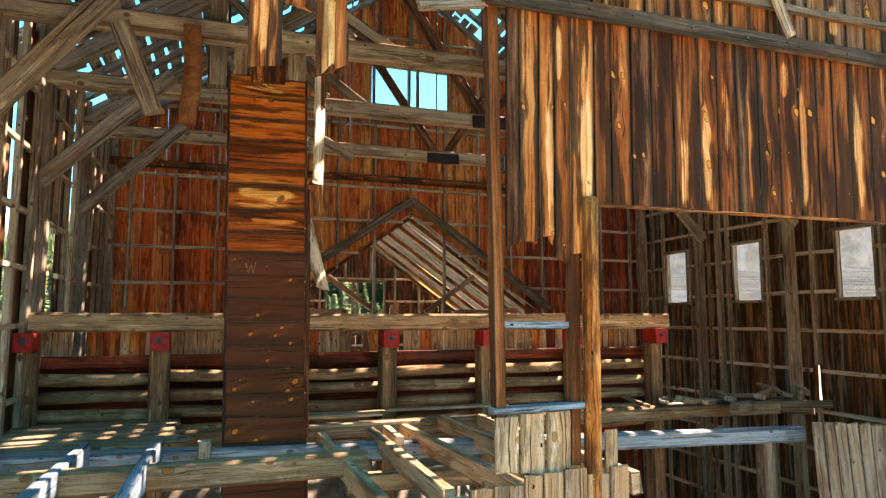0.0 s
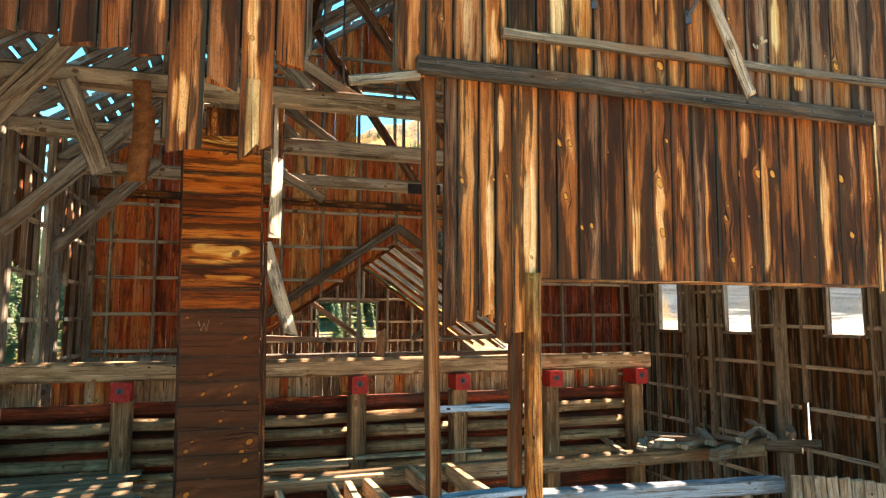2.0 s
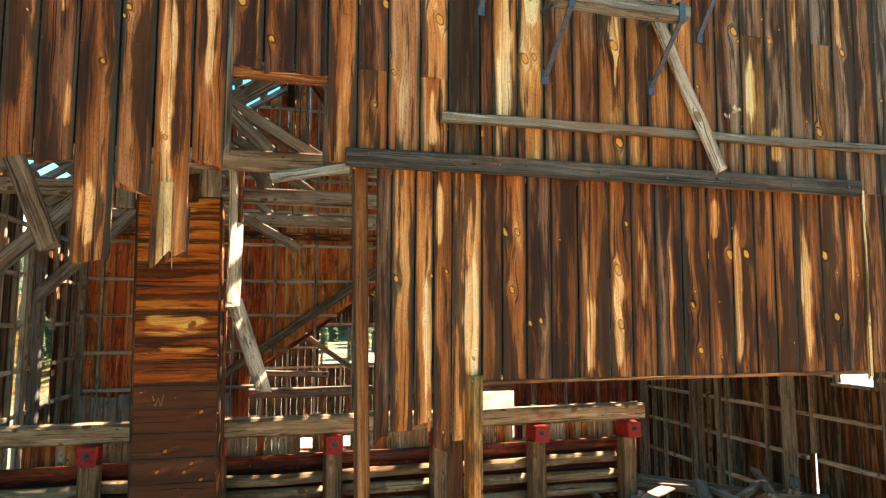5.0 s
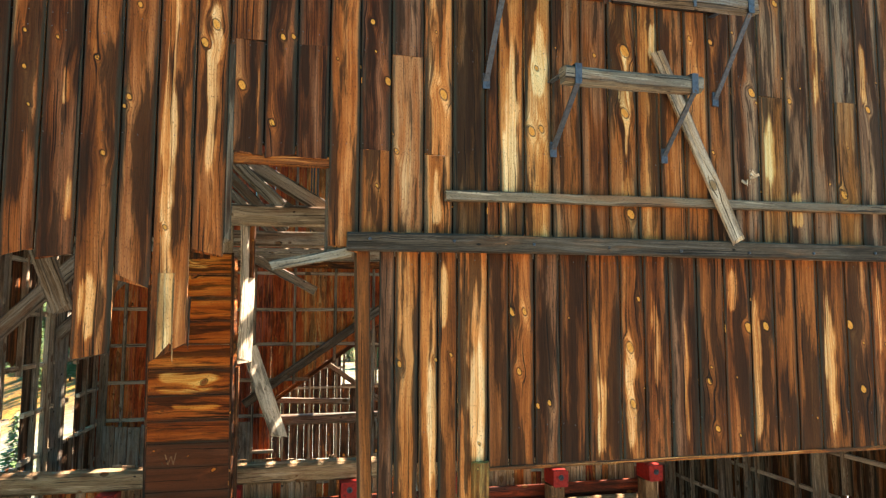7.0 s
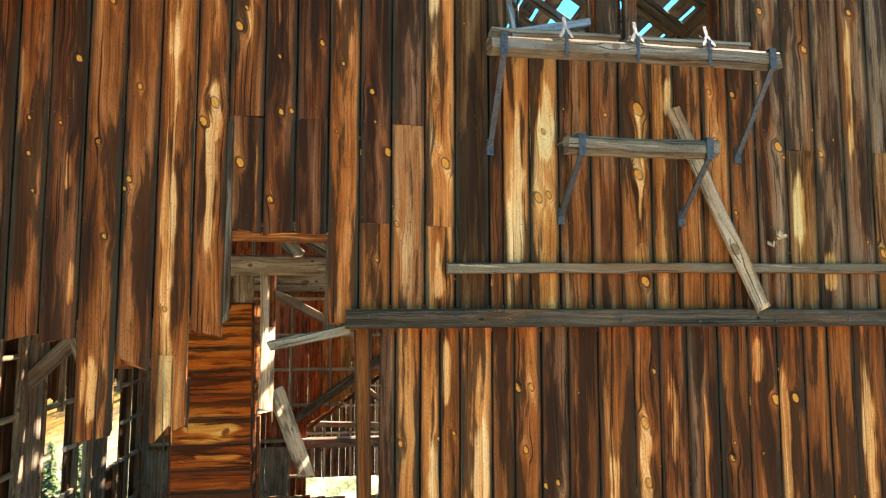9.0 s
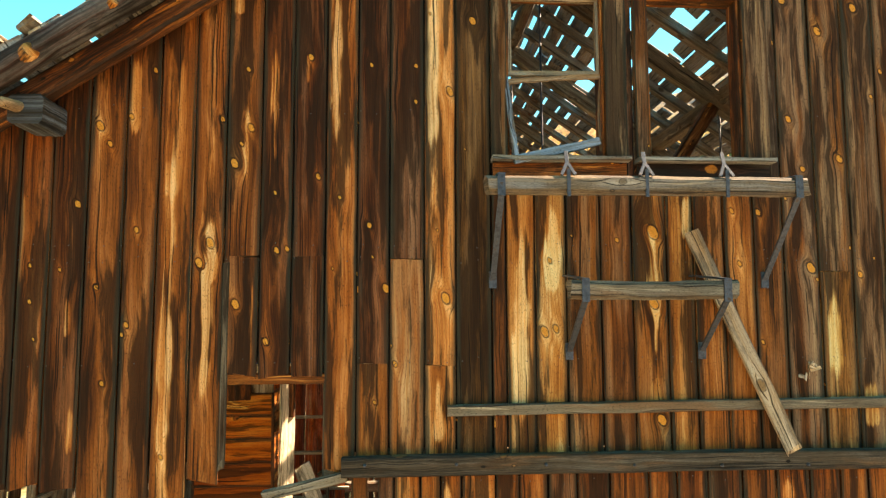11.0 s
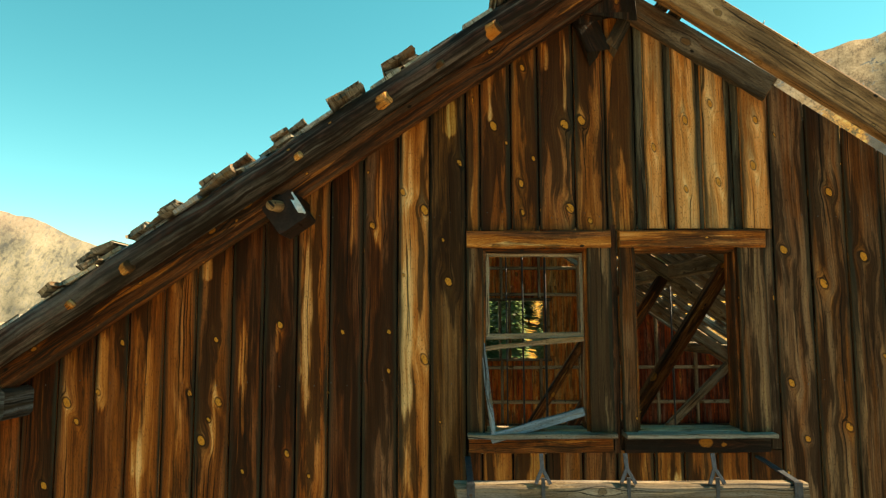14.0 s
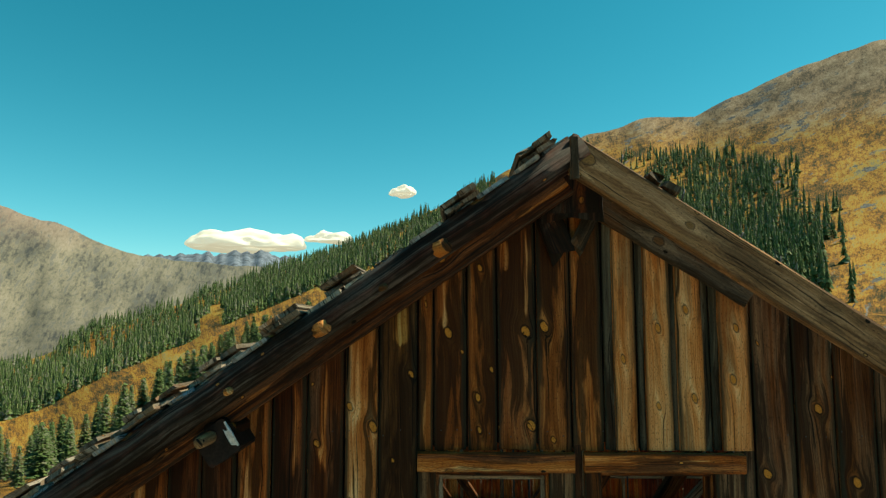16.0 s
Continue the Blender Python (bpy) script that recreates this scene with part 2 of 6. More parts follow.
def siding_wood(name, stops, knot_col=(0.72, 0.27, 0.045), grey=(0.17, 0.165, 0.12), gain=1.0, base=0.0, char=0.85):
    """Scorched siding: dark heart, pale sapwood bands, knots that turn the grain aside.
    The object's colour sets tone, streaks, greyness and redness; its own properties band_1.. (across, half width, low, high)
    and knot_1.. (across, height, radius) name the bands and knots of that board."""
    m, t, b = nodes_of(name)
    uvn = t.nodes.new("ShaderNodeUVMap")
    uvn.uv_map = "grain"
    sep = t.nodes.new("ShaderNodeSeparateXYZ")
    t.links.new(uvn.outputs[0], sep.inputs[0])
    edn = t.nodes.new("ShaderNodeUVMap")
    edn.uv_map = "across"
    ed = t.nodes.new("ShaderNodeSeparateXYZ")
    t.links.new(edn.outputs[0], ed.inputs[0])
    a, z = ed.outputs[0], ed.outputs[1]
    info = t.nodes.new("ShaderNodeObjectInfo")
    rn = info.outputs["Random"]
    col = t.nodes.new("ShaderNodeSeparateColor")
    t.links.new(info.outputs["Color"], col.inputs[0])
    tone, streak, greyness = col.outputs[0], col.outputs[1], col.outputs[2]
    hue = info.outputs["Alpha"]
    u = mth(t, "MULTIPLY_ADD", rn, 31.7, sep.outputs[0])
    v = mth(t, "MULTIPLY_ADD", rn, 53.3, sep.outputs[1])

    def own(prop):
        at = t.nodes.new("ShaderNodeAttribute")
        at.attribute_type, at.attribute_name = "OBJECT", prop
        sp = t.nodes.new("ShaderNodeSeparateXYZ")
        t.links.new(at.outputs["Vector"], sp.inputs[0])
        return sp.outputs[0], sp.outputs[1], sp.outputs[2], at.outputs["Alpha"]

    add = lambda p, q: mth(t, "ADD", p, q)
    sub = lambda p, q: mth(t, "SUBTRACT", p, q)
    mul = lambda p, q: mth(t, "MULTIPLY", p, q)
    big = lambda p, q: mth(t, "MAXIMUM", p, q)
    wig = sub(noise_tex(t, vec2(t, mul(u, 38.0), mul(v, 30.0)), 1.0, 2.0), 0.5)
    kn, rim, flame, ring_d, u2 = 0.0, 0.0, 0.0, 0.0, u
    # small knots, scattered
    ku, kv = mul(u, 4.2), mul(v, 1.25)
    vor = N(t, "ShaderNodeTexVoronoi", vdims="2D")
    put(t, vor.inputs["Vector"], vec2(t, ku, kv))
    vor.inputs["Scale"].default_value = 1.0
    vc = t.nodes.new("ShaderNodeSeparateColor")
    t.links.new(vor.outputs["Color"], vc.inputs[0])
    vp = t.nodes.new("ShaderNodeSeparateXYZ")
    t.links.new(vor.outputs["Position"], vp.inputs[0])
    found = [(mul(sub(ku, vp.outputs[0]), 1 / 4.2), mul(sub(kv, vp.outputs[1]), 1 / 1.25), mul(mth(t, "GREATER_THAN", vc.outputs[0], 0.72), mth(t, "MULTIPLY_ADD", vc.outputs[1], 0.010, 0.006)))]
    for k in range(4):
        ka, kz, kr, _ = own(f"knot_{k + 1}")
        found.append((mul(sub(a, ka), 0.115), sub(z, kz), kr))
    for dx, dz, r in found:
        dx = mth(t, "MULTIPLY_ADD", wig, 0.016, mth(t, "MULTIPLY_ADD", dz, 0.28, dx))
        d2 = add(mul(dx, dx), mul(mul(dz, dz), 0.55))
        d = mth(t, "SQRT", d2)
        has = mth(t, "GREATER_THAN", r, 0.004)
        rr = mul(r, r)
        kn = big(kn, mul(has, sstep(t, mth(t, "MULTIPLY_ADD", r, -0.66, d), 0.003, -0.003)))
        rim = big(rim, mul(has, sstep(t, mth(t, "ABSOLUTE", sub(d, mul(r, 0.80))), 0.009, 0.0)))
        reach = mth(t, "MULTIPLY_ADD", r, -0.9, mth(t, "ABSOLUTE", dx))
        flame = big(flame, mul(has, mul(sstep(t, reach, 0.012, -0.02), sstep(t, mth(t, "ABSOLUTE", dz), mth(t, "MULTIPLY_ADD", r, 7.0, 0.03), r))))
        bend = mth(t, "DIVIDE", mul(dx, mul(rr, 2.2)), add(d2, mth(t, "MULTIPLY_ADD", rr, 1.0, 1e-5)))
        u2 = sub(u2, bend)
        ring_d = big(ring_d, mul(kn, d))
    low = noise_tex(t, vec2(t, mul(u, 3.0), mul(v, 1.1)), 1.0, 3.0)
    u2 = mth(t, "MULTIPLY_ADD", sub(low, 0.5), 0.05, u2)
    fine = noise_tex(t, vec2(t, mul(u2, 130.0), mul(v, 0.9)), 1.0, 4.0, 0.75)
    mid = noise_tex(t, vec2(t, mul(u2, 30.0), mul(v, 0.34)), 1.0, 3.0, 0.6)
    wide = noise_tex(t, vec2(t, mul(u2, 9.0), mul(v, 0.40)), 1.0, 3.0, 0.55)
    zone = noise_tex(t, vec2(t, mul(u2, 5.0), mul(v, 0.75)), 1.0, 4.0, 0.62)
    x = mth(t, "MULTIPLY_ADD", tone, 1.0, base - 0.02)
    for s, k in ((mid, 0.36), (wide, 0.44), (fine, 0.58), (zone, 0.64)):
        x = add(x, mul(sub(s, 0.5), k * gain))
    # sapwood
    wander = sub(noise_tex(t, vec2(t, mul(rn, 97.0), mul(v, 1.1)), 1.0, 2.5, 0.55), 0.5)
    swell = sub(noise_tex(t, vec2(t, mth(t, "MULTIPLY_ADD", rn, 61.0, 9.0), mul(v, 2.2)), 1.0, 2.0, 0.5), 0.5)
    line_ = add(mth(t, "MULTIPLY_ADD", wander, 0.7, a), add(mul(sub(mid, 0.5), 0.75), mul(sub(fine, 0.5), 0.25)))
    sap = 0.0
    for k in range(2):
        bc, bh, b0, b1 = own(f"band_{k + 1}")
        taper = mul(sstep(t, z, b0, mth(t, "MULTIPLY_ADD", sub(b1, b0), 0.22, b0)), sstep(t, z, b1, mth(t, "MULTIPLY_ADD", sub(b1, b0), -0.40, b1)))
        half = mul(mul(bh, mth(t, "MULTIPLY_ADD", swell, 1.8, 1.0)), mth(t, "MULTIPLY_ADD", taper, 0.65, 0.35))
        off = add(sub(half, mth(t, "ABSOLUTE", sub(line_, bc))), mul(flame, mul(taper, 0.2)))
        ends = sstep(t, add(taper, mul(sub(mid, 0.5), 1.6)), 0.08, 0.55)
        grainy = mth(t, "MULTIPLY_ADD", sub(add(mul(mid, 0.6), mul(fine, 0.4)), 0.5), 1.7, 0.92)
        sap = big(sap, mul(mul(sstep(t, off, -0.10, 0.13), mul(ends, mth(t, "MINIMUM", grainy, 1.05))), mth(t, "GREATER_THAN", bh, 0.005)))
    c0 = mth(t, "MULTIPLY_ADD", mth(t, "FRACT", mul(rn, 17.3)), 1.5, -0.75)
    off = sub(add(mth(t, "MULTIPLY_ADD", streak, 0.45, -0.30), mul(swell, 1.6)), mth(t, "ABSOLUTE", sub(mth(t, "MULTIPLY_ADD", wander, 1.6, line_), c0)))
    faint = mul(sstep(t, off, -0.05, 0.12), sstep(t, streak, 0.02, 0.25))
    x = add(x, mth(t, "MULTIPLY_ADD", flame, 0.15, mul(faint, mth(t, "MULTIPLY_ADD", streak, 0.12, 0.03))))
    x = mth(t, "MULTIPLY_ADD", sap, mth(t, "MULTIPLY_ADD", x, -0.50, 0.60), x)
    c = ramp(t, x, stops)
    redness = mth(t, "MULTIPLY_ADD", hue, 0.85, mul(rn, 0.25))
    c = mixc(t, redness, mixc(t, 1.0, c, (0.86, 1.06, 0.86, 1), "MULTIPLY"), mixc(t, 1.0, c, (1.10, 0.85, 0.66, 1), "MULTIPLY"))
    # weathered olive grey, in long patches
    gm = mul(mth(t, "MULTIPLY_ADD", greyness, 1.0, 0.05), sstep(t, add(add(mul(wide, 0.5), mul(zone, 0.5)), mul(greyness, 0.20)), 0.48, 0.66))
    gcol = mixc(t, sstep(t, mth(t, "MULTIPLY_ADD", mid, 0.6, mul(fine, 0.4)), 0.3, 0.7), tuple(0.28 * q for q in grey) + (1,), tuple(1.35 * q for q in grey) + (1,))
    c = mixc(t, mul(gm, mth(t, "MULTIPLY_ADD", sap, -0.7, 1.0)), c, gcol)
    # charred stretches; olive-dark edges, with the shade of the joints painted in
    stain = noise_tex(t, vec2(t, mul(u2, 7.0), mul(v, 0.65)), 1.0, 5.0, 0.62)
    sm = mul(sstep(t, mth(t, "MULTIPLY_ADD", mid, 0.22, mth(t, "MULTIPLY_ADD", fine, 0.10, stain)), 0.64, 0.73), mth(t, "MULTIPLY_ADD", sap, -0.82 * char, char))
    c = mixc(t, sm, c, (0.020, 0.0085, 0.0045, 1))
    edge = sstep(t, add(mth(t, "ABSOLUTE", a), mth(t, "MULTIPLY_ADD", zone, 0.7, mul(mid, 0.5))), 1.32, 1.64)
    c = mixc(t, mul(edge, min(0.9, 0.35 + 0.6 * gain)), c, mixc(t, mid, (0.006, 0.006, 0.004, 1), (0.040, 0.036, 0.024, 1)))
    # knots: dark rim, ringed honey face
    c = mixc(t, mul(rim, 0.8), c, (0.018, 0.009, 0.005, 1))
    rings = mth(t, "MULTIPLY_ADD", mth(t, "SINE", mul(ring_d, 620.0)), 0.22, mth(t, "MULTIPLY_ADD", wig, 0.8, 0.6))
    c = mixc(t, mul(kn, 0.95), c, mixc(t, rings, tuple(q * 0.6 for q in knot_col) + (1,), (*knot_col, 1)))
    # growth lines, drying cracks, specks
    line = noise_tex(t, vec2(t, mul(u2, 42.0), mul(v, 0.5)), 1.0, 3.0, 0.55)
    line = sstep(t, mth(t, "ABSOLUTE", sub(mth(t, "FRACT", mul(line, 4.0)), 0.5)), 0.13, 0.0)
    c = mixc(t, mul(line, mul(fine, 0.15 + 0.45 * gain)), c, mixc(t, 1.0, c, (0.28, 0.22, 0.18, 1), "MULTIPLY"))
    crack = sstep(t, noise_tex(t, vec2(t, mul(u2, 48.0), mul(v, 0.6)), 1.0, 1.0), 0.30, 0.27)
    c = mixc(t, mul(crack, 0.85), c, (0.006, 0.005, 0.004, 1))
    speck = noise_tex(t, vec2(t, mul(u, 230.0), mul(v, 50.0)), 1.0, 2.0, 0.6)
    c = mixc(t, mul(sstep(t, speck, 0.61, 0.69), 0.75), c, (0.02, 0.013, 0.008, 1))
    put(t, b.inputs["Base Color"], c)
    put(t, b.inputs["Roughness"], mth(t, "MULTIPLY_ADD", fine, 0.25, 0.58))
    b.inputs["Specular IOR Level"].default_value = 0.07
    bp = t.nodes.new("ShaderNodeBump")
    bp.inputs["Strength"].default_value, bp.inputs["Distance"].default_value = 0.4, 0.006
    put(t, bp.inputs["Height"], sub(add(mth(t, "MULTIPLY_ADD", fine, 0.4, mid), mul(kn, 0.5)), mul(crack, 0.9)))
    t.links.new(bp.outputs[0], b.inputs["Normal"])
    return m


BURNT = [(0.0, (0.008, 0.005, 0.004)), (0.2, (0.036, 0.012, 0.005)), (0.4, (0.125, 0.036, 0.008)), (0.58, (0.295, 0.094, 0.018)), (0.76, (0.55, 0.25, 0.075)), (1.0, (0.80, 0.57, 0.31))]
REDDISH = [(0.0, (0.012, 0.006, 0.004)), (0.22, (0.065, 0.015, 0.008)), (0.42, (0.22, 0.040, 0.014)), (0.60, (0.50, 0.095, 0.024)), (0.8, (0.62, 0.24, 0.06)), (1.0, (0.65, 0.43, 0.2))]
SILVER = [(0.0, (0.022, 0.017, 0.013)), (0.22, (0.082, 0.065, 0.050)), (0.45, (0.23, 0.188, 0.145)), (0.68, (0.43, 0.365, 0.295)), (1.0, (0.68, 0.61, 0.52))]
PALE = [(0.0, (0.04, 0.024, 0.016)), (0.3, (0.16, 0.094, 0.053)), (0.55, (0.37, 0.24, 0.145)), (0.8, (0.6, 0.442, 0.301)), (1.0, (0.78, 0.658, 0.543))]
SCORCHED = [(0.0, (0.010, 0.006, 0.004)), (0.18, (0.044, 0.0150, 0.0075)), (0.36, (0.128, 0.040, 0.014)), (0.54, (0.29, 0.092, 0.024)), (0.72, (0.52, 0.215, 0.070)), (0.88, (0.70, 0.40, 0.19)), (1.0, (0.82, 0.60, 0.36))]
M_SIDING = siding_wood("scorched_siding", SCORCHED)
M_BATTEN = siding_wood("pale_battens", SCORCHED, gain=0.8, char=0.5)
M_FACADE = wood("weathered_siding", BURNT, gain=0.95, knot=0.42, knot_col=(0.72, 0.27, 0.05), grey=(0.19, 0.17, 0.13), weather=0.5)
M_RED = wood("red_brown_boards", REDDISH, gain=0.8, soft=0.6, knot=0.25, knot_col=(0.40, 0.15, 0.04))
M_TIMBER = wood("grey_timber", SILVER, gain=0.6, soft=0.3, knot=0.3, knot_col=(0.24, 0.11, 0.04), gloss=0.8, moss=0.08, warm=0.6)
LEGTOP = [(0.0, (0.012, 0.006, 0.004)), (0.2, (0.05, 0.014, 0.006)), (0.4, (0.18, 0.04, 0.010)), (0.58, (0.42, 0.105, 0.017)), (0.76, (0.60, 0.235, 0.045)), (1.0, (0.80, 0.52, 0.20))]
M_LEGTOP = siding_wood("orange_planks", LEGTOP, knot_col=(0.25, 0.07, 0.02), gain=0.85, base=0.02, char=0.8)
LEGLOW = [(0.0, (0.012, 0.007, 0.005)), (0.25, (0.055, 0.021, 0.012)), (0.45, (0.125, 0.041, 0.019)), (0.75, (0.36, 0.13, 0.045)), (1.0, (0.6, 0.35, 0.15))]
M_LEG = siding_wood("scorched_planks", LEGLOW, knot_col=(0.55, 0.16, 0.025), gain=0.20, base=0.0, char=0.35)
OLIVE = [(0.0, (0.02, 0.012, 0.008)), (0.22, (0.08, 0.051, 0.031)), (0.45, (0.215, 0.146, 0.089)), (0.68, (0.41, 0.296, 0.194)), (1.0, (0.68, 0.545, 0.407))]
M_OLIVE = wood("olive_brown_timber", OLIVE, gain=0.75, soft=0.35, knot=0.3, knot_col=(0.34, 0.12, 0.03), grey=(0.24, 0.21, 0.16), gloss=0.8, warm=0.7)
# grey timber with the blue of sky light in shade mixed into its colour
M_SKYTINT = wood("sky_tinted_timber", SILVER, gain=0.6, soft=0.35, knot=0.25, knot_col=(0.2, 0.13, 0.08), grey=(0.20, 0.25, 0.30), gloss=0.75)
M_GREY = wood("silver_planks", SILVER, gain=0.8, soft=0.6, knot=0.2, knot_col=(0.2, 0.12, 0.07), grey=(0.36, 0.35, 0.35), gloss=0.8)
# near-white with dark blotches: sun and dapple on the torn strips, put into colour
SUNLIT_PALE = [(0.0, (0.05, 0.04, 0.03)), (0.25, (0.30, 0.26, 0.21)), (0.45, (0.66, 0.62, 0.55)), (1.0, (0.84, 0.82, 0.77))]
M_SUNLIT = wood("sunlit_strip", SUNLIT_PALE, knot=0.1, gloss=0.8)
M_PALE = wood("pale_boards", PALE, gain=0.75, soft=0.5, knot=0.35, knot_col=(0.4, 0.2, 0.07), gloss=0.78)


def plain(name, base, rough=0.7, metal=0.0, var=0.4, scale=14.0, spots=None):
    m, t, b = nodes_of(name)
    geo = t.nodes.new("ShaderNodeNewGeometry")
    n1 = noise_tex(t, geo.outputs["Position"], scale, 5.0, 0.65, "3D")
    n2 = noise_tex(t, geo.outputs["Position"], scale * 6, 3.0, 0.6, "3D")
    k = mth(t, "ADD", mth(t, "MULTIPLY", n1, 0.7), mth(t, "MULTIPLY", n2, 0.3))
    c = mixc(t, sstep(t, k, 0.3, 0.7), tuple(q * (1 - var) for q in base) + (1,), tuple(min(1, q * (1 + var)) for q in base) + (1,))
    if spots:
        c = mixc(t, sstep(t, n1, 0.55, 0.68), c, (*spots, 1))
    put(t, b.inputs["Base Color"], c)
    b.inputs["Roughness"].default_value, b.inputs["Metallic"].default_value = rough, metal
    b.inputs["Specular IOR Level"].default_value = 0.15
    bp = t.nodes.new("ShaderNodeBump")
    bp.inputs["Strength"].default_value, bp.inputs["Distance"].default_value = 0.4, 0.01
    put(t, bp.inputs["Height"], k)
    t.links.new(bp.outputs[0], b.inputs["Normal"])
    return m


M_IRON = plain("old_iron", (0.06, 0.066, 0.08), 0.5, 0.4, 0.5, 30.0, (0.075, 0.045, 0.03))
M_REDIRON = plain("red_painted_iron", (0.34, 0.022, 0.016), 0.55, 0.0, 0.5, 18.0, (0.10, 0.018, 0.012))
M_BELT = plain("old_leather_belt", (0.15, 0.055, 0.018), 0.6, 0.0, 0.5)
M_DARKIRON = plain("dark_sheet_iron", (0.022, 0.014, 0.012), 0.6, 0.0, 0.5, 12.0, (0.05, 0.016, 0.01))
M_GLINT = plain("glint_steel", (0.62, 0.60, 0.62), 0.35, 0.8, 0.3, 40.0)
M_EARTH = plain("dark_earth", (0.15, 0.12, 0.09), 0.95, 0.0, 0.5, 5.0)
M_CLOUD = plain("cloud_white", (0.55, 0.52, 0.47), 1.0, 0.0, 0.03, 0.01)
M_CLOUD.node_tree.nodes["Principled BSDF"].inputs["Emission Color"].default_value = (1.0, 0.90, 0.76, 1)    # glow put in to stand for sunlight scattered through the cloud
M_CLOUD.node_tree.nodes["Principled BSDF"].inputs["Emission Strength"].default_value = 0.42

# ---- building blocks ----
def thing(name, label="", category="", kind="", group="", at=None):
    """An Empty that holds a thing's parts."""
    e = new(name)
    e.empty_display_size = 0.2
    if at is not None:
        e.matrix_world = at
    return tagged(e, label, category, group, kind)


def mesh_ob(name, verts, faces, uvs, mat, parent=None, tone=None, smooth=False, across=None):
    me = bpy.data.meshes.new(name)
    me.from_pydata(verts, [], faces)
    if uvs is not None:
        lay = me.uv_layers.new(name="grain")
        lay.data.foreach_set("uv", [q for uv in uvs for q in uv])
    if across is not None:
        lay = me.uv_layers.new(name="across")
        lay.data.foreach_set("uv", [q for k in across for q in (k if isinstance(k, tuple) else (k, 0.0))])
    me.materials.append(mat)
    if smooth:
        me.polygons.foreach_set("use_smooth", [True] * len(faces))
    ob = new(name, me)
    if parent is not None:
        ob.parent = parent
    if tone is not None:
        ob.color = tone if len(tone) == 4 else (*tone, 0.6)
    return ob


def stick_geo(a, b, w, d, side=(0, 0, 1), cham=0.12, segs=4, jit=0.004, rag=(0.0, 0.0), bend=0.0, rng=rnd):
    """A sawn timber from a to b: w wide across `side`, d deep; worn corners, slightly uneven, ends cut askew or broken."""
    a, b = Vector(a), Vector(b)
    ax = (b - a)
    L = ax.length
    ax.normalize()
    s = Vector(side) - ax * ax.dot(Vector(side))
    if s.length < 1e-4:
        s = Vector((1, 0, 0)) - ax * ax.x
    s.normalize()
    n = ax.cross(s)
    c = cham * min(w, d)
    ring = [(-w / 2 + c, -d / 2), (w / 2 - c, -d / 2), (w / 2, -d / 2 + c), (w / 2, d / 2 - c), (w / 2 - c, d / 2), (-w / 2 + c, d / 2), (-w / 2, d / 2 - c), (-w / 2, -d / 2 + c)]
    per = [0.0]
    for i in range(8):
        p, q = ring[i], ring[(i + 1) % 8]
        per.append(per[-1] + math.hypot(q[0] - p[0], q[1] - p[1]))
    verts, faces, uvs = [], [], []
    bx, by = bend * rng.uniform(-1, 1), bend * rng.uniform(-1, 1)
    sk = rng.uniform(-1, 1)
    for k in range(segs + 1):
        f = k / segs
        bow = 4 * f * (1 - f)
        for i, (p, q) in enumerate(ring):
            e = 0.0
            if k == 0 and rag[0]:
                e = rag[0] * (rng.uniform(-0.6, 0.6) + sk * p / w)
            if k == segs and rag[1]:
                e = rag[1] * (rng.uniform(-0.6, 0.6) + sk * p / w)
            pp = a + ax * (f * L + e) + s * (p + rng.uniform(-jit, jit) + bx * bow) + n * (q + rng.uniform(-jit, jit) * 0.5 + by * bow)
            verts.append(tuple(pp))
    ou, ov = rng.uniform(0, 20), rng.uniform(0, 20)
    for k in range(segs):
        for i in range(8):
            j = (i + 1) % 8
            faces.append((k * 8 + i, k * 8 + j, (k + 1) * 8 + j, (k + 1) * 8 + i))
            v0, v1 = ov + k / segs * L, ov + (k + 1) / segs * L
            uvs += [(ou + per[i], v0), (ou + per[i + 1], v0), (ou + per[i + 1], v1), (ou + per[i], v1)]
    for base, order in ((0, range(7, -1, -1)), (segs * 8, range(8))):
        faces.append(tuple(base + i for i in order))
        uvs += [(ou + ring[i][0], ov + ring[i][1] * 0.15) for i in order]
    return verts, faces, uvs


def across_of(segs):
    """From -1 to 1 across each side of a stick, face corner by face corner."""
    e = []
    for k in range(segs):
        for i in range(8):
            e += [1.0] * 4 if i % 2 else [-1.0, 1.0, 1.0, -1.0]
    return e + [0.6] * 16


def stick(name, a, b, w, d, mat=None, parent=None, tone=(0.5, 0.2, 0.3), **kw):
    return mesh_ob(name, *stick_geo(a, b, w, d, **kw), mat or M_TIMBER, parent, tone, across=across_of(kw.get("segs", 4)))


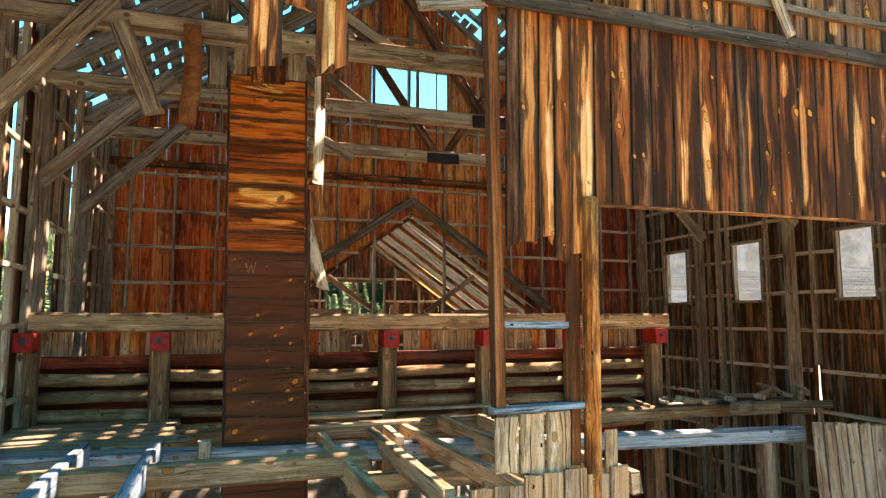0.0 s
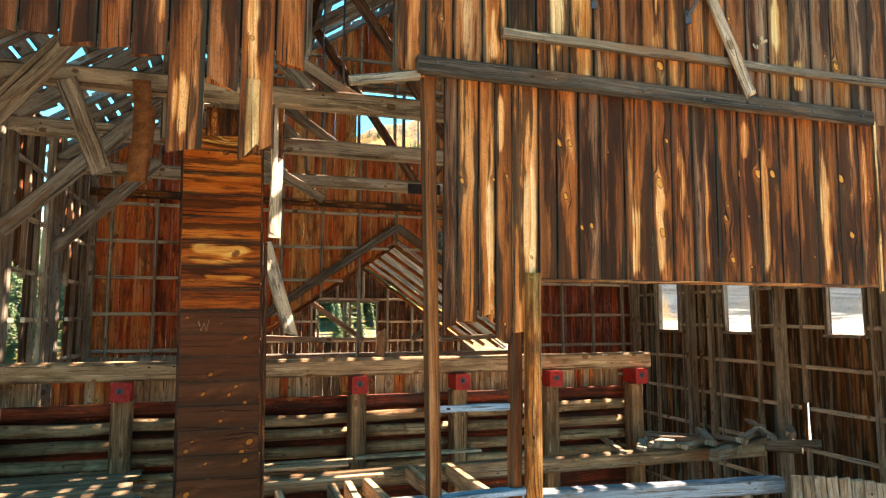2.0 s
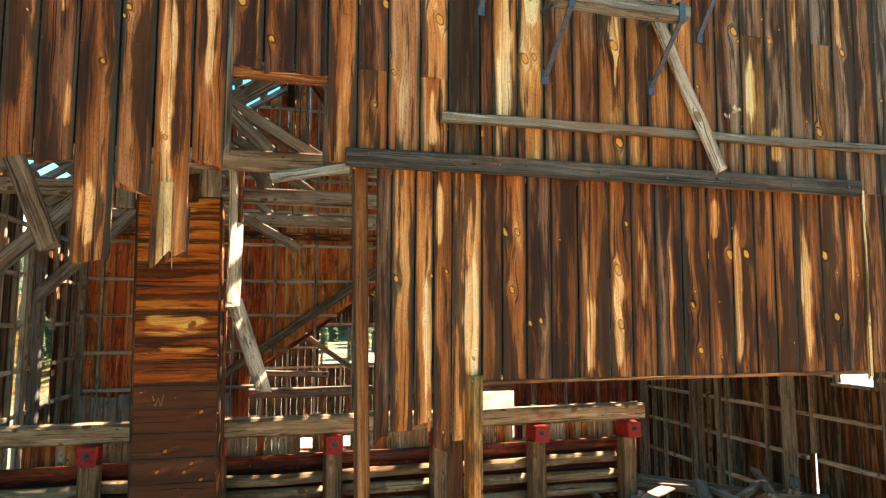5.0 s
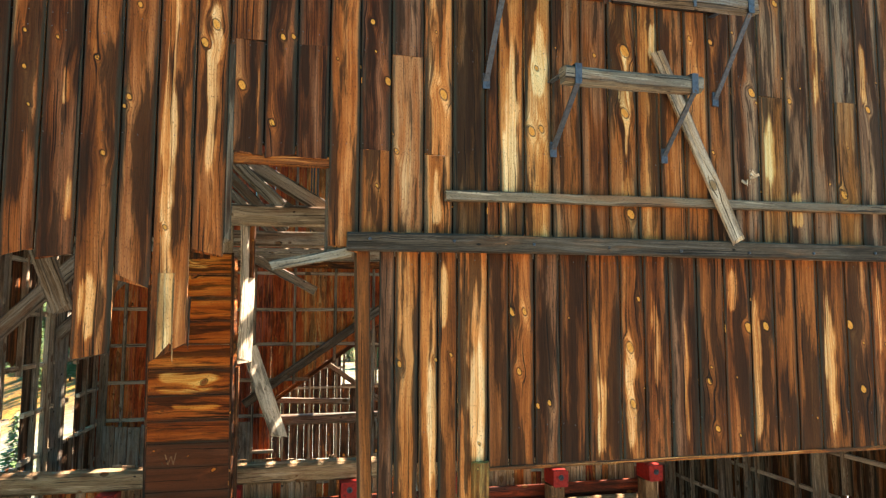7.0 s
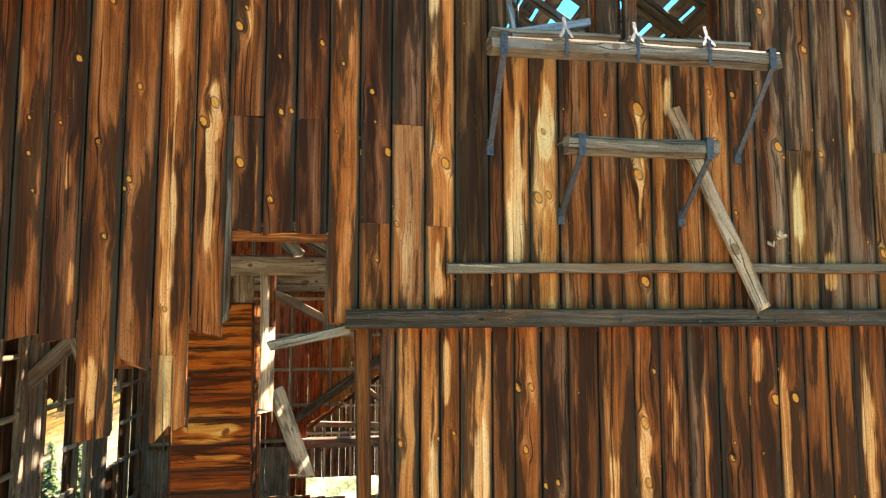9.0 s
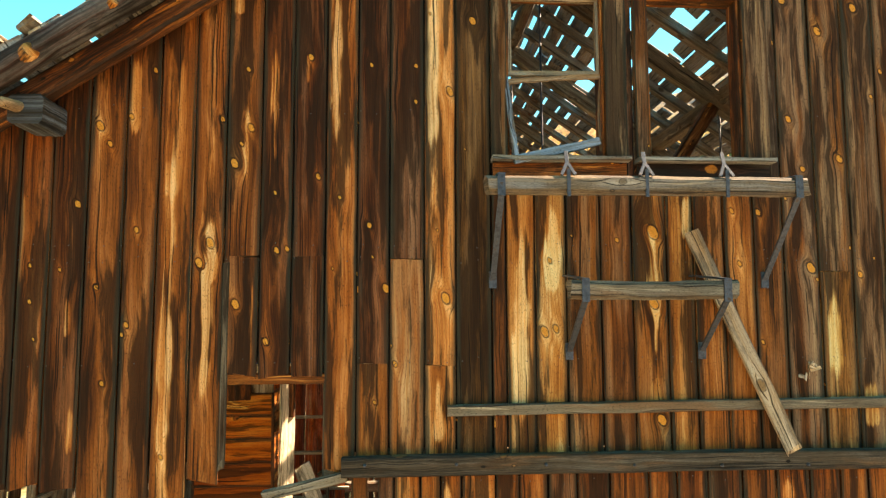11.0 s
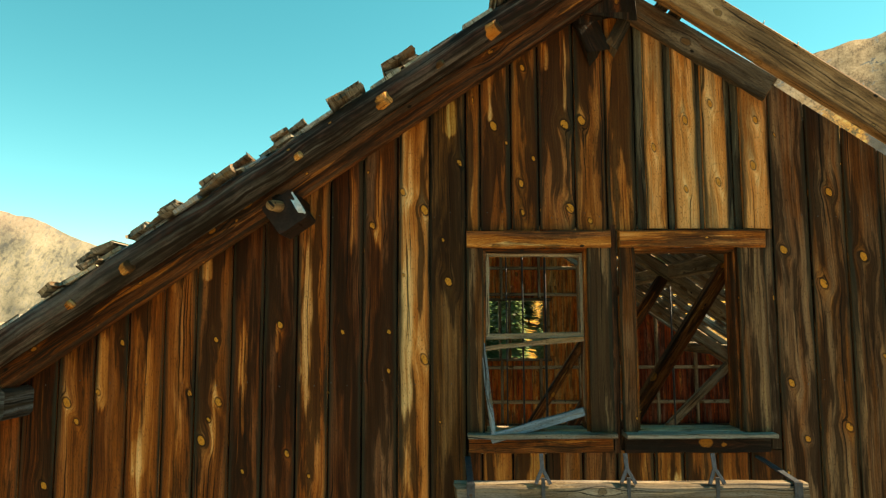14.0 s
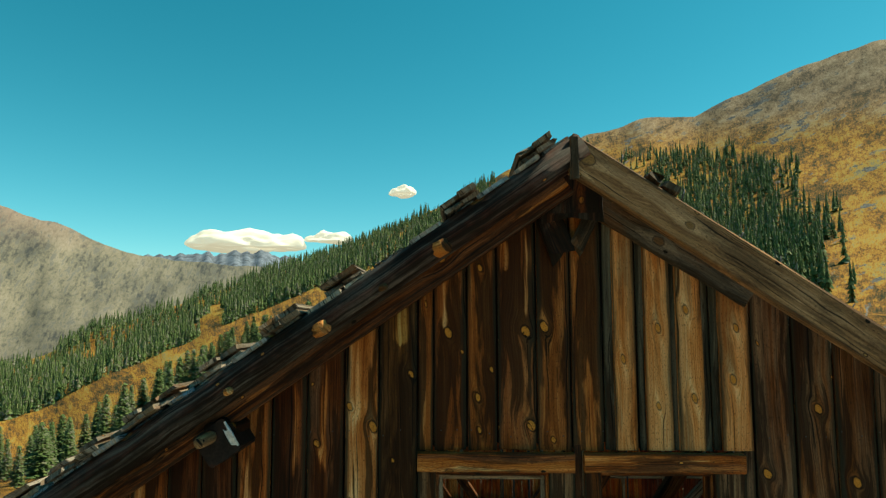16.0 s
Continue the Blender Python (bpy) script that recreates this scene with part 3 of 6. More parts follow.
def log_geo(a, b, r0, r1, sides=12, segs=7, jit=0.06, bend=0.0, rng=rnd):
    a, b = Vector(a), Vector(b)
    ax = b - a
    L = ax.length
    ax.normalize()
    s = ax.orthogonal().normalized()
    n = ax.cross(s)
    verts, faces, uvs = [], [], []
    lobes = [1 + rng.uniform(-jit, jit) for _ in range(sides)]
    bx = bend * rng.uniform(-1, 1)
    for k in range(segs + 1):
        f = k / segs
        for i in range(sides):
            r = (r0 + (r1 - r0) * f) * lobes[i] * (1 + rng.uniform(-jit, jit) * 0.35)
            an = 2 * math.pi * i / sides
            verts.append(tuple(a + ax * (f * L) + s * (math.cos(an) * r + bx * 4 * f * (1 - f)) + n * math.sin(an) * r))
    ou, ov = rng.uniform(0, 20), rng.uniform(0, 20)
    q = 2 * math.pi * r0 / sides
    for k in range(segs):
        for i in range(sides):
            j = (i + 1) % sides
            faces.append((k * sides + i, k * sides + j, (k + 1) * sides + j, (k + 1) * sides + i))
            v0, v1 = ov + k / segs * L, ov + (k + 1) / segs * L
            uvs += [(ou + q * i, v0), (ou + q * (i + 1), v0), (ou + q * (i + 1), v1), (ou + q * i, v1)]
    for base, order in ((0, list(range(sides - 1, -1, -1))), (segs * sides, list(range(sides)))):
        faces.append(tuple(base + i for i in order))
        uvs += [(ou + math.cos(2 * math.pi * i / sides) * r0, ov + math.sin(2 * math.pi * i / sides) * 0.02) for i in order]
    return verts, faces, uvs


def log(name, a, b, r0, r1=None, mat=None, parent=None, tone=(0.5, 0.2, 0.3), **kw):
    return mesh_ob(name, *log_geo(a, b, r0, r1 or r0, **kw), mat or M_TIMBER, parent, tone, smooth=True)


def beam(name, a, b, w, d, label, mat=None, tone=(0.5, 0.2, 0.3), category="timber", group="", **kw):
    """A loose or built-in timber, a thing of its own."""
    return tagged(stick(name, a, b, w, d, mat, None, tone, **kw), label, category, group)


# ---- outline of the building ----
XL, XR, YB, YANNEX = -6.4, 6.6, 9.9, 15.6
APEX, PITCH = 12.12, 0.672          # ridge height, fall of the roof for each metre
LEAN_OUT = pose(0, 0, EYE, 1.172, 0, 0)   # the front wall has begun to lean outwards


def roof_z(x):
    return APEX - PITCH * abs(x + 0.02)


def roof_v(u):
    return roof_z(u) - EYE

# ---- front wall: vertical siding boards on an outward-leaning gable ----
wall_front = thing("wall_front", "gable wall of sun-scorched brown and orange vertical boards", "wall", "structure", at=LEAN_OUT)
TH = 0.03


# knots of the siding (along the wall, height, radius) and its pale sapwood bands (along, low, high, width)
KNOTS_A = [
    (-4.22, 3.98, 0.015), (-4.21, 3.73, 0.017), (-4.11, 4.99, 0.023), (-4.02, 3.95, 0.013), (-3.91, 4.41, 0.026), (-3.79, 4.97, 0.034), (-3.77, 3.83, 0.018), (-3.71, 4.84, 0.021),
    (-3.7, 3.17, 0.018), (-3.58, 5.04, 0.02), (-3.56, 3.57, 0.021), (-3.51, 4.23, 0.021), (-3.41, 5.38, 0.021), (-3.08, 4.0, 0.034), (-3.0, 4.14, 0.038), (-2.93, 5.03, 0.021),
    (-2.85, 4.71, 0.035), (-2.82, 3.71, 0.035), (-2.8, 4.85, 0.016), (-2.76, 5.4, 0.019), (-2.73, 4.97, 0.029), (-2.61, 3.45, 0.027), (-2.56, 4.5, 0.016), (-2.54, 4.09, 0.024),
    (-2.46, 4.1, 0.02), (-2.32, 5.5, 0.025), (-2.25, 4.62, 0.024),
]
KNOTS_B = [
    (-2.1, 4.47, 0.014), (-1.89, 4.27, 0.021), (-1.88, 5.45, 0.017), (-1.76, 3.82, 0.034), (-1.71, 3.29, 0.021), (-1.68, 6.2, 0.024), (-1.67, 1.72, 0.025), (-1.55, 5.18, 0.017),
    (-1.55, 5.45, 0.017), (-1.47, 6.44, 0.024), (-1.34, 3.75, 0.04), (-1.3, 5.26, 0.035), (-1.3, 6.31, 0.036), (-1.14, 5.8, 0.031), (-1.05, 6.65, 0.024), (-1.01, 2.87, 0.031),
    (-0.96, 7.11, 0.02), (-0.81, 2.1, 0.036), (-0.81, 6.92, 0.036), (-0.75, 1.65, 0.027), (-0.7, 2.1, 0.027), (-0.64, 3.51, 0.038), (-0.62, 6.5, 0.028), (-0.61, 1.39, 0.023),
    (-0.61, 6.29, 0.02), (-0.6, 7.35, 0.024), (-0.59, 4.02, 0.02), (-0.55, 3.53, 0.028), (-0.52, 6.68, 0.02), (-0.51, 1.41, 0.023), (-0.29, 6.93, 0.036), (-0.26, 6.32, 0.035),
    (-0.18, 6.96, 0.036), (-0.13, 6.23, 0.02), (-0.09, 4.17, 0.017),
]
KNOTS_C = [
    (0.17, 1.82, 0.044), (0.17, 3.71, 0.04), (0.18, 4.23, 0.051), (0.19, 1.38, 0.034), (0.21, 2.88, 0.04), (0.26, 2.2, 0.02), (0.74, 7.07, 0.028), (0.77, 4.39, 0.021),
    (0.82, 4.0, 0.02), (0.87, 1.54, 0.026), (0.94, 1.16, 0.026), (0.97, 4.38, 0.024), (1.15, 5.68, 0.019), (1.23, 6.02, 0.031), (1.24, 5.09, 0.027), (1.26, 1.97, 0.043),
    (1.34, 4.71, 0.021), (1.37, 3.97, 0.039), (1.39, 6.34, 0.031), (1.42, 1.98, 0.038), (1.42, 7.01, 0.024), (1.5, 5.78, 0.035), (1.58, 6.43, 0.031), (1.63, 4.79, 0.03),
    (1.73, 3.92, 0.024), (1.79, 5.97, 0.035), (1.98, 5.47, 0.019), (2.05, 5.13, 0.025), (2.24, 1.99, 0.041), (2.25, 3.12, 0.041), (2.36, 1.44, 0.035), (2.55, 3.9, 0.031),
    (0.33, 6.75, 0.028), (0.55, 6.45, 0.022), (0.56, 6.95, 0.03), (0.78, 6.5, 0.028), (1.03, 6.62, 0.03), (1.06, 6.95, 0.025),
]
KNOTS = KNOTS_A + KNOTS_B + KNOTS_C
BANDS_A = [
    (-4.28, 3.8, 4.59, 0.05), (-3.95, 3.47, 3.78, 0.03), (-3.9, 2.67, 3.05, 0.05), (-3.77, 1.88, 2.44, 0.14), (-3.56, 5.02, 5.55, 0.09), (-3.55, 4.85, 5.51, 0.09),
    (-3.52, 2.52, 3.14, 0.08), (-3.44, 4.68, 5.43, 0.04), (-3.28, 1.88, 4.2, 0.13), (-3.26, 3.57, 4.97, 0.07), (-3.02, 2.97, 4.15, 0.12), (-2.99, 3.81, 4.37, 0.09),
    (-2.83, 5.79, 6.02, 0.08), (-2.77, 4.49, 5.24, 0.04), (-2.69, 3.27, 3.97, 0.03), (-2.58, 5.02, 5.63, 0.06), (-2.56, 4.7, 5.29, 0.04), (-2.54, 3.44, 4.2, 0.04),
    (-2.54, 3.73, 4.17, 0.04), (-2.33, 5.29, 5.55, 0.03),
]
BANDS_B = [
    (-2.15, 4.96, 5.55, 0.06), (-2.13, 4.75, 6.26, 0.1), (-2.09, 2.72, 4.42, 0.13), (-1.8, 5.94, 6.65, 0.04), (-1.63, 5.94, 6.82, 0.06), (-1.44, 4.76, 6.21, 0.12),
    (-1.41, 0.76, 1.9, 0.09), (-1.41, 2.7, 3.25, 0.11), (-1.41, 6.29, 6.94, 0.06), (-1.38, 3.52, 4.5, 0.13), (-1.37, 5.17, 5.63, 0.08), (-1.34, 1.94, 2.51, 0.1),
    (-1.13, 6.81, 7.18, 0.1), (-1.08, 0.82, 2.07, 0.13), (-0.83, 6.91, 7.38, 0.03), (-0.8, 2.76, 4.42, 0.16), (-0.57, 3.75, 4.49, 0.15),
]
BANDS_C = [
    (-0.45, 7.3, 7.59, 0.05), (-0.29, 6.97, 7.71, 0.06), (-0.06, 0.94, 1.71, 0.12), (0.17, 0.97, 2.06, 0.1), (0.17, 3.25, 4.38, 0.09), (0.4, 1.44, 2.34, 0.06),
    (0.44, 4.16, 4.55, 0.08), (0.66, 0.95, 2.22, 0.06), (1.1, 2.06, 2.53, 0.1), (1.31, 0.96, 2.44, 0.15), (1.53, 3.12, 3.86, 0.14), (1.77, 2.78, 3.2, 0.17),
    (2.01, 3.84, 4.82, 0.08), (2.02, 3.83, 5.24, 0.07), (2.05, 0.98, 2.35, 0.13), (2.49, 3.87, 4.6, 0.1), (2.56, 1.67, 2.56, 0.06),
]
BANDS = BANDS_A + BANDS_B + BANDS_C


def siding(u0, u1, v0, v1, tone, rag=0.0, w=0.0, wall=None, gap=0.014, mat=None, segs=5, name="board", slope=None):
    """One vertical board. slope: the top is cut along the roof."""
    um = (u0 + u1) / 2
    g = stick_geo((um, w, v0), (um, w, v1), u1 - u0 - gap, TH, side=(1, 0, 0), cham=0.10, segs=segs, jit=0.0025, rag=(rag, 0.0 if slope else 0.01))
    if slope:
        vs = list(g[0])
        for i in range(len(vs) - 8, len(vs)):
            x, y, z = vs[i]
            vs[i] = (x, y, z + slope(x) - slope(um))
        g = (vs, g[1], g[2])
    jy = rnd.uniform(-0.004, 0.004)
    heights = [g[0][i][2] for face in g[1] for i in face]
    ob = mesh_ob(name, *g, mat or M_SIDING, wall or wall_front, tone, across=list(zip(across_of(segs), heights)))
    ob.matrix_local = pose(0, jy, 0)
    half = (u1 - u0) / 2
    if name in ("board", "batten") and not wall:
        own = [q for q in KNOTS if u0 < q[0] < u1 and v0 < q[1] < v1]
        for k, (ku, kv, kr) in enumerate(own[:4]):
            ob[f"knot_{k + 1}"] = ((ku - um) / half, kv, kr, 0.0)
        own = [q for q in BANDS if u0 < q[0] < u1 and v0 - 0.1 < q[1] and q[2] < v1 + 0.1]
        for k, (bu, b0, b1, bw) in enumerate(own[:2]):
            ob[f"band_{k + 1}"] = ((bu - um) / half, bw * 0.37 / half, b0, b1)
    return ob


TOPCUT = 0.16
slope_top = lambda u: roof_v(u) - (TOPCUT if u < 1.16 else 0.07)
# left of the windows: edges of the boards, tone, streak, grey, lowest point, and where a board is pieced (height, tone of the lower piece)
LEFT_EDGES = [-4.304, -4.093, -3.854, -3.6, -3.371, -3.126, -2.903, -2.657, -2.432, -2.2, -1.974, -1.743, -1.496, -1.268, -1.012]
LEFT = [
    (0.51, 0.3, 0.1, 2.5, 0, 0),
    (0.39, 0.1, 0.1, 2.47, 0, 0),
    (0.49, 0.5, 0.05, 1.86, 0, 0),
    (0.51, 0.5, 0.1, 2.33, 0, 0),
    (0.58, 0.9, 0.05, 1.86, 0, 0),
    (0.56, 0.6, 0.1, 2.51, 0, 0),
    (0.47, 0.1, 0.1, 3.22, 4.046, 0.36),
    (0.38, 0.5, 0.1, 3.22, 0, 0),
    (0.34, 0.1, 0.15, 3.22, 4.05, 0.31),
    (0.66, 0.35, 0.1, 2.56, 0, 0),
    (0.32, 0.1, 0.1, 2.56, 3.29, 0.54),
    (0.37, 0.1, 0.3, 2.56, 4.03, 0.62),
    (0.7, 0.5, 0.05, 2.56, 3.276, 0.66),
    (0.35, 0.2, 0.15, 2.56, 0, 0),
]
x = LEFT_EDGES[0]
while x > XL - 0.1:                              # boards on towards the left eave
    siding(x - 0.235, x, 2.5 + rnd.uniform(-0.06, 0.06), slope_top(x - 0.118), (rnd.uniform(0.26, 0.42), rnd.uniform(0, 0.4), 0.1, 0.8), 0.05, slope=slope_top)
    x -= 0.235
for (u0, u1), (tn, st, gr, vb, split, tn2) in zip(zip(LEFT_EDGES, LEFT_EDGES[1:]), LEFT):
    top = slope_top((u0 + u1) / 2)
    if split:
        tn -= 0.05 if u1 < -1.5 else 0.0
        siding(u0, u1, split + 0.003, top, (tn, st, gr, 0.95), 0.02, slope=slope_top)
        siding(u0, u1, vb, split - 0.003, (tn2, st * 0.6, gr, 0.8), 0.03)
    else:
        siding(u0, u1, vb, top, (tn - (0.05 if u1 < -1.5 else 0.0), st, gr, 0.95 if u1 < -1.02 else 0.1), 0.10 if vb < 2.4 else 0.04, slope=slope_top)
# splintered lower ends of the long boards
siding(-3.33, -3.21, 1.86, 2.36, (0.80, 0.6, 0.05), 0.2, w=-0.012, name="splinter", mat=M_BATTEN)
siding(-3.17, -3.11, 1.9, 2.2, (0.4, 0.2, 0.3), 0.14, w=0.01, name="splinter")
siding(-2.915, -2.855, 2.6, 4.0, (0.28, 0.0, 0.5), 0.1, w=-0.005, name="splinter")
# under the windows, between the belt timber and the sills
MID_EDGES = [-1.012, -0.906, -0.696, -0.469, -0.217, 0.02, 0.274, 0.479, 0.706, 0.934, 1.162]
MID = [(0.34, 0.1, 0.1), (0.64, 0.7, 0.05), (0.60, 0.5, 0.1), (0.48, 0.2, 0.3), (0.40, 0.3, 0.25), (0.48, 0.9, 0.15), (0.56, 0.6, 0.1), (0.46, 0.3, 0.1), (0.48, 0.4, 0.05), (0.38, 0.1, 0.15)]
for (u0, u1), tn in zip(zip(MID_EDGES, MID_EDGES[1:]), MID):
    siding(u0, u1, 2.56, 4.64, (tn[0] + 0.05, *tn[1:], 0.7), 0.02)
# above the windows
TOP_EDGES = [-1.012, -0.907, -0.688, -0.489, -0.231, -0.005, 0.205, 0.423, 0.64, 0.897, 1.162]
TOPS = [(0.52, 0.2, 0.1), (0.44, 0.3, 0.1), (0.48, 0.4, 0.1), (0.43, 0.2, 0.15), (0.42, 0.1, 0.05), (0.60, 0.1, 0.1), (0.36, 0.1, 0.8), (0.36, 0.1, 0.8), (0.38, 0.1, 0.8), (0.38, 0.1, 0.8)]
for (u0, u1), tn in zip(zip(TOP_EDGES, TOP_EDGES[1:]), TOPS):
    siding(u0, u1, 6.165, slope_top((u0 + u1) / 2), (tn[0] + 0.06, *tn[1:], 0.75 if u1 < 0.2 else 0.85), 0.01, slope=slope_top)
# pale boards nailed over the siding above the right-hand window
for u, wd in ((0.34, 0.14), (0.555, 0.165), (0.76, 0.165), (1.045, 0.19)):
    siding(u - wd / 2, u + wd / 2, 6.17, slope_top(u) - 0.02, (0.84, 0.5, 0.15, 1.0), 0.0, w=-0.03, name="batten", gap=0.0, slope=slope_top, mat=M_BATTEN)
# right of the windows, greyer
x, k = 1.162, 0
for wd in [0.263, 0.259, 0.25, 0.255, 0.245] + [0.25] * 16:
    if x + wd > XR + 0.05:
        break
    tn = (rnd.uniform(0.41, 0.50), rnd.uniform(0.0, 0.2), rnd.uniform(0.3, 0.7), 0.5)
    if k in (1, 4):
        siding(x, x + wd, 3.95, slope_top(x + wd / 2), tn, 0.02, slope=slope_top)
        siding(x, x + wd, 2.56, 3.944, (0.5, 0.4, 0.2, 0.2), 0.02)
    else:
        siding(x, x + wd, 2.56, slope_top(x + wd / 2), tn, 0.02, slope=slope_top)
    x, k = x + wd, k + 1
# the hanging lower panel
PANEL_EDGES = [-1.822, -1.703, -1.523, -1.38, -1.233, -0.997, -0.828, -0.625, -0.418, -0.184, 0.094, 0.3, 0.524, 0.778, 1.027, 1.276, 1.503, 1.711, 1.935, 2.22, 2.482, 2.70]
PANEL = [(0.30, 0.1, 0.2), (0.56, 0.3, 0.05), (0.62, 0.6, 0.0), (0.44, 0.4, 0.0), (0.68, 0.8, 0.0), (0.40, 0.1, 0.05), (0.46, 0.4, 0.0), (0.38, 0.1, 0.25), (0.36, 0.0, 0.05), (0.42, 0.4, 0.0), (0.48, 0.7, 0.0),
         (0.40, 0.2, 0.05), (0.30, 0.8, 0.2), (0.38, 0.2, 0.0), (0.46, 0.1, 0.1), (0.44, 0.8, 0.0), (0.46, 0.2, 0.0), (0.48, 0.3, 0.0), (0.46, 0.2, 0.1), (0.42, 0.1, 0.1), (0.5, 0.3, 0.2)]
PANEL_LOW = [0.57, 0.64, 0.67, 0.50, 0.56] + [0.95] * 16
for (u0, u1), tn, lo in zip(zip(PANEL_EDGES, PANEL_EDGES[1:]), PANEL, PANEL_LOW):
    tn = (tn[0] + 0.02, tn[1] * (0.7 if u0 > -1 else 1.0), tn[2])
    siding(u0, u1, lo, 2.57, (*tn, 0.85), 0.12 if lo < 0.9 else 0.012)
x = 2.70
while x < XR:
    siding(x, x + 0.245, 0.94, 2.57, (rnd.uniform(0.34, 0.5), rnd.uniform(0, 0.5), 0.15), 0.02)
    x += 0.245
siding(2.68, 2.72, 0.9, 2.6, (0.85, 0.6, 0.1), 0.05, w=-0.02, name="batten", gap=0.0)
stick("lower_edge_strip", (-0.99, -0.005, 0.945), (2.7, -0.005, 0.945), 0.03, 0.036, M_FACADE, wall_front, (0.62, 0.3, 0.0), segs=8)
siding(1.08, 1.162, 4.64, 6.165, (0.30, 0.1, 0.4), 0.01)
# inner strips behind the joints, coloured near-black for the shade in the gaps
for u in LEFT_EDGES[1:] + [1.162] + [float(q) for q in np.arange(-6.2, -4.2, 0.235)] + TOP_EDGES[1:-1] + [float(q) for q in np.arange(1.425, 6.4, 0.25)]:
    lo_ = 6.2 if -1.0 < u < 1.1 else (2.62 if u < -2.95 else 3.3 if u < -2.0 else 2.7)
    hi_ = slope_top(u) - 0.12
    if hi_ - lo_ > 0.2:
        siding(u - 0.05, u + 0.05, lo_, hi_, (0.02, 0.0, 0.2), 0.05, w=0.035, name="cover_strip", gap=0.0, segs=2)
for u in PANEL_EDGES[1:-1]:
    if rnd.random() < 0.8:
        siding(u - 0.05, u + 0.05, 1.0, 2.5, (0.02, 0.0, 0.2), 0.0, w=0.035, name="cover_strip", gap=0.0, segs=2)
for u in MID_EDGES[1:-1]:
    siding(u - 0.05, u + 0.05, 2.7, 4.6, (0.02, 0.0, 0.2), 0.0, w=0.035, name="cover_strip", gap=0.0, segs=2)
# a torn shred of pale wood fibre caught on the boards
for k in range(7):
    a_ = rnd.uniform(0, 6.28)
    cu, cv = 1.27 + rnd.uniform(-0.06, 0.1), 3.2 + rnd.uniform(-0.05, 0.06)
    stick("shred", (cu, -0.03, cv), (cu + 0.07 * math.cos(a_), -0.06, cv + 0.05 * math.sin(a_)), 0.02, 0.006, M_PALE, wall_front, (0.9, 0.3, 0.4), side=(0, 0, 1), segs=2)
# girts behind the boards
for v in (2.62, 3.35, 4.1, 1.25):
    stick("girt", (XL if v > 2.7 else -1.82, 0.075, v), (-2.86 if v in (3.35,) else XR, 0.075, v), 0.14, 0.09, M_TIMBER, wall_front, (0.42, 0.2, 0.3), segs=8)
stick("girt", (-2.86, 0.03, 3.19), (-2.14, 0.03, 3.19), 0.08, 0.06, M_FACADE, wall_front, (0.5, 0.3, 0.1))
stick("stud", (-2.16, 0.08, 2.5), (-2.16, 0.08, 6.4), 0.1, 0.1, M_TIMBER, wall_front, (0.3, 0.2, 0.2))
for v in (4.55, 6.25, 5.1):
    stick("girt", (max(XL, -(APEX - EYE - 0.35 - v) / PITCH), 0.075, v), (-1.05, 0.075, v), 0.12, 0.09, M_TIMBER, wall_front, (0.4, 0.2, 0.3), segs=8)
    stick("girt", (1.17, 0.075, v), (min(XR, (APEX - EYE - 0.35 - v) / PITCH), 0.075, v), 0.12, 0.09, M_TIMBER, wall_front, (0.4, 0.2, 0.3), segs=8)
# nail heads in rows
nv, nf = [], []
for v in (2.47, 3.31, 4.02, 4.12, 5.1, 6.27, 1.25):
    for u in np.arange(-4.3, 2.7, 0.118):
        if v < 2.5 and u < -1.8 or -1.0 < u < 1.1 and 4.6 < v < 6.2 or v > slope_top(u) - 0.1 or -2.9 < u < -2.0 and v < 3.25:
            continue
        cu, cv, r = u + rnd.uniform(-0.02, 0.02), v + rnd.uniform(-0.025, 0.025), 0.005
        b0 = len(nv)
        nv += [(cu + r * math.cos(a), -TH / 2 - 0.007, cv + r * math.sin(a)) for a in (0, 1.57, 3.14, 4.71)] + [(cu, -TH / 2 - 0.011, cv)]
        nf += [(b0 + i, b0 + (i + 1) % 4, b0 + 4) for i in range(4)]
tagged(mesh_ob("nail_heads", nv, nf, None, M_IRON, wall_front), kind="stuff")

# belt timber, ledger pole and the loose stick
fm = lambda u, w, v: tuple(LEAN_OUT @ Vector((u, w, v)))
beam("belt_timber", fm(-2.06, -0.07, 2.6), fm(2.6, -0.07, 2.6), 0.135, 0.09, "long dark grey belt timber bolted across the board wall", M_TIMBER, (0.14, 0.1, 0.1), side=(0, 0, 1), segs=12, bend=0.01)
belt = bpy.data.objects["belt_timber"]
for u in np.arange(-1.9, 2.6, 0.62):
    p = fm(float(u), -0.116, 2.6 + 0.02 * math.sin(u * 9))
    log("bolt", p, (p[0], p[1] - 0.012, p[2]), 0.012, 0.011, M_IRON, belt, (0.3, 0, 0), sides=6, segs=1, jit=0)
beam("ledger_pole", fm(-1.335, -0.05, 2.965), fm(4.2, -0.05, 2.995), 0.075, 0.06, "thin weathered ledger strip nailed across the boards", M_TIMBER, (0.36, 0.3, 0.1), side=(0, 0, 1), segs=12, bend=0.012)
beam("loose_stick", fm(0.455, -0.045, 4.22), fm(1.1, -0.12, 2.68), 0.115, 0.025, "pale sawn stick leaning across the boards", M_PALE, (0.62, 0.2, 0.35), side=(1, 0, 0), rag=(0.06, 0.05))
beam("broken_rail", fm(-2.57, -0.06, 2.42), fm(-2.03, -0.04, 2.53), 0.07, 0.06, "broken grey rail end below the belt timber", M_TIMBER, (0.46, 0.2, 0.3), rag=(0.05, 0.0))

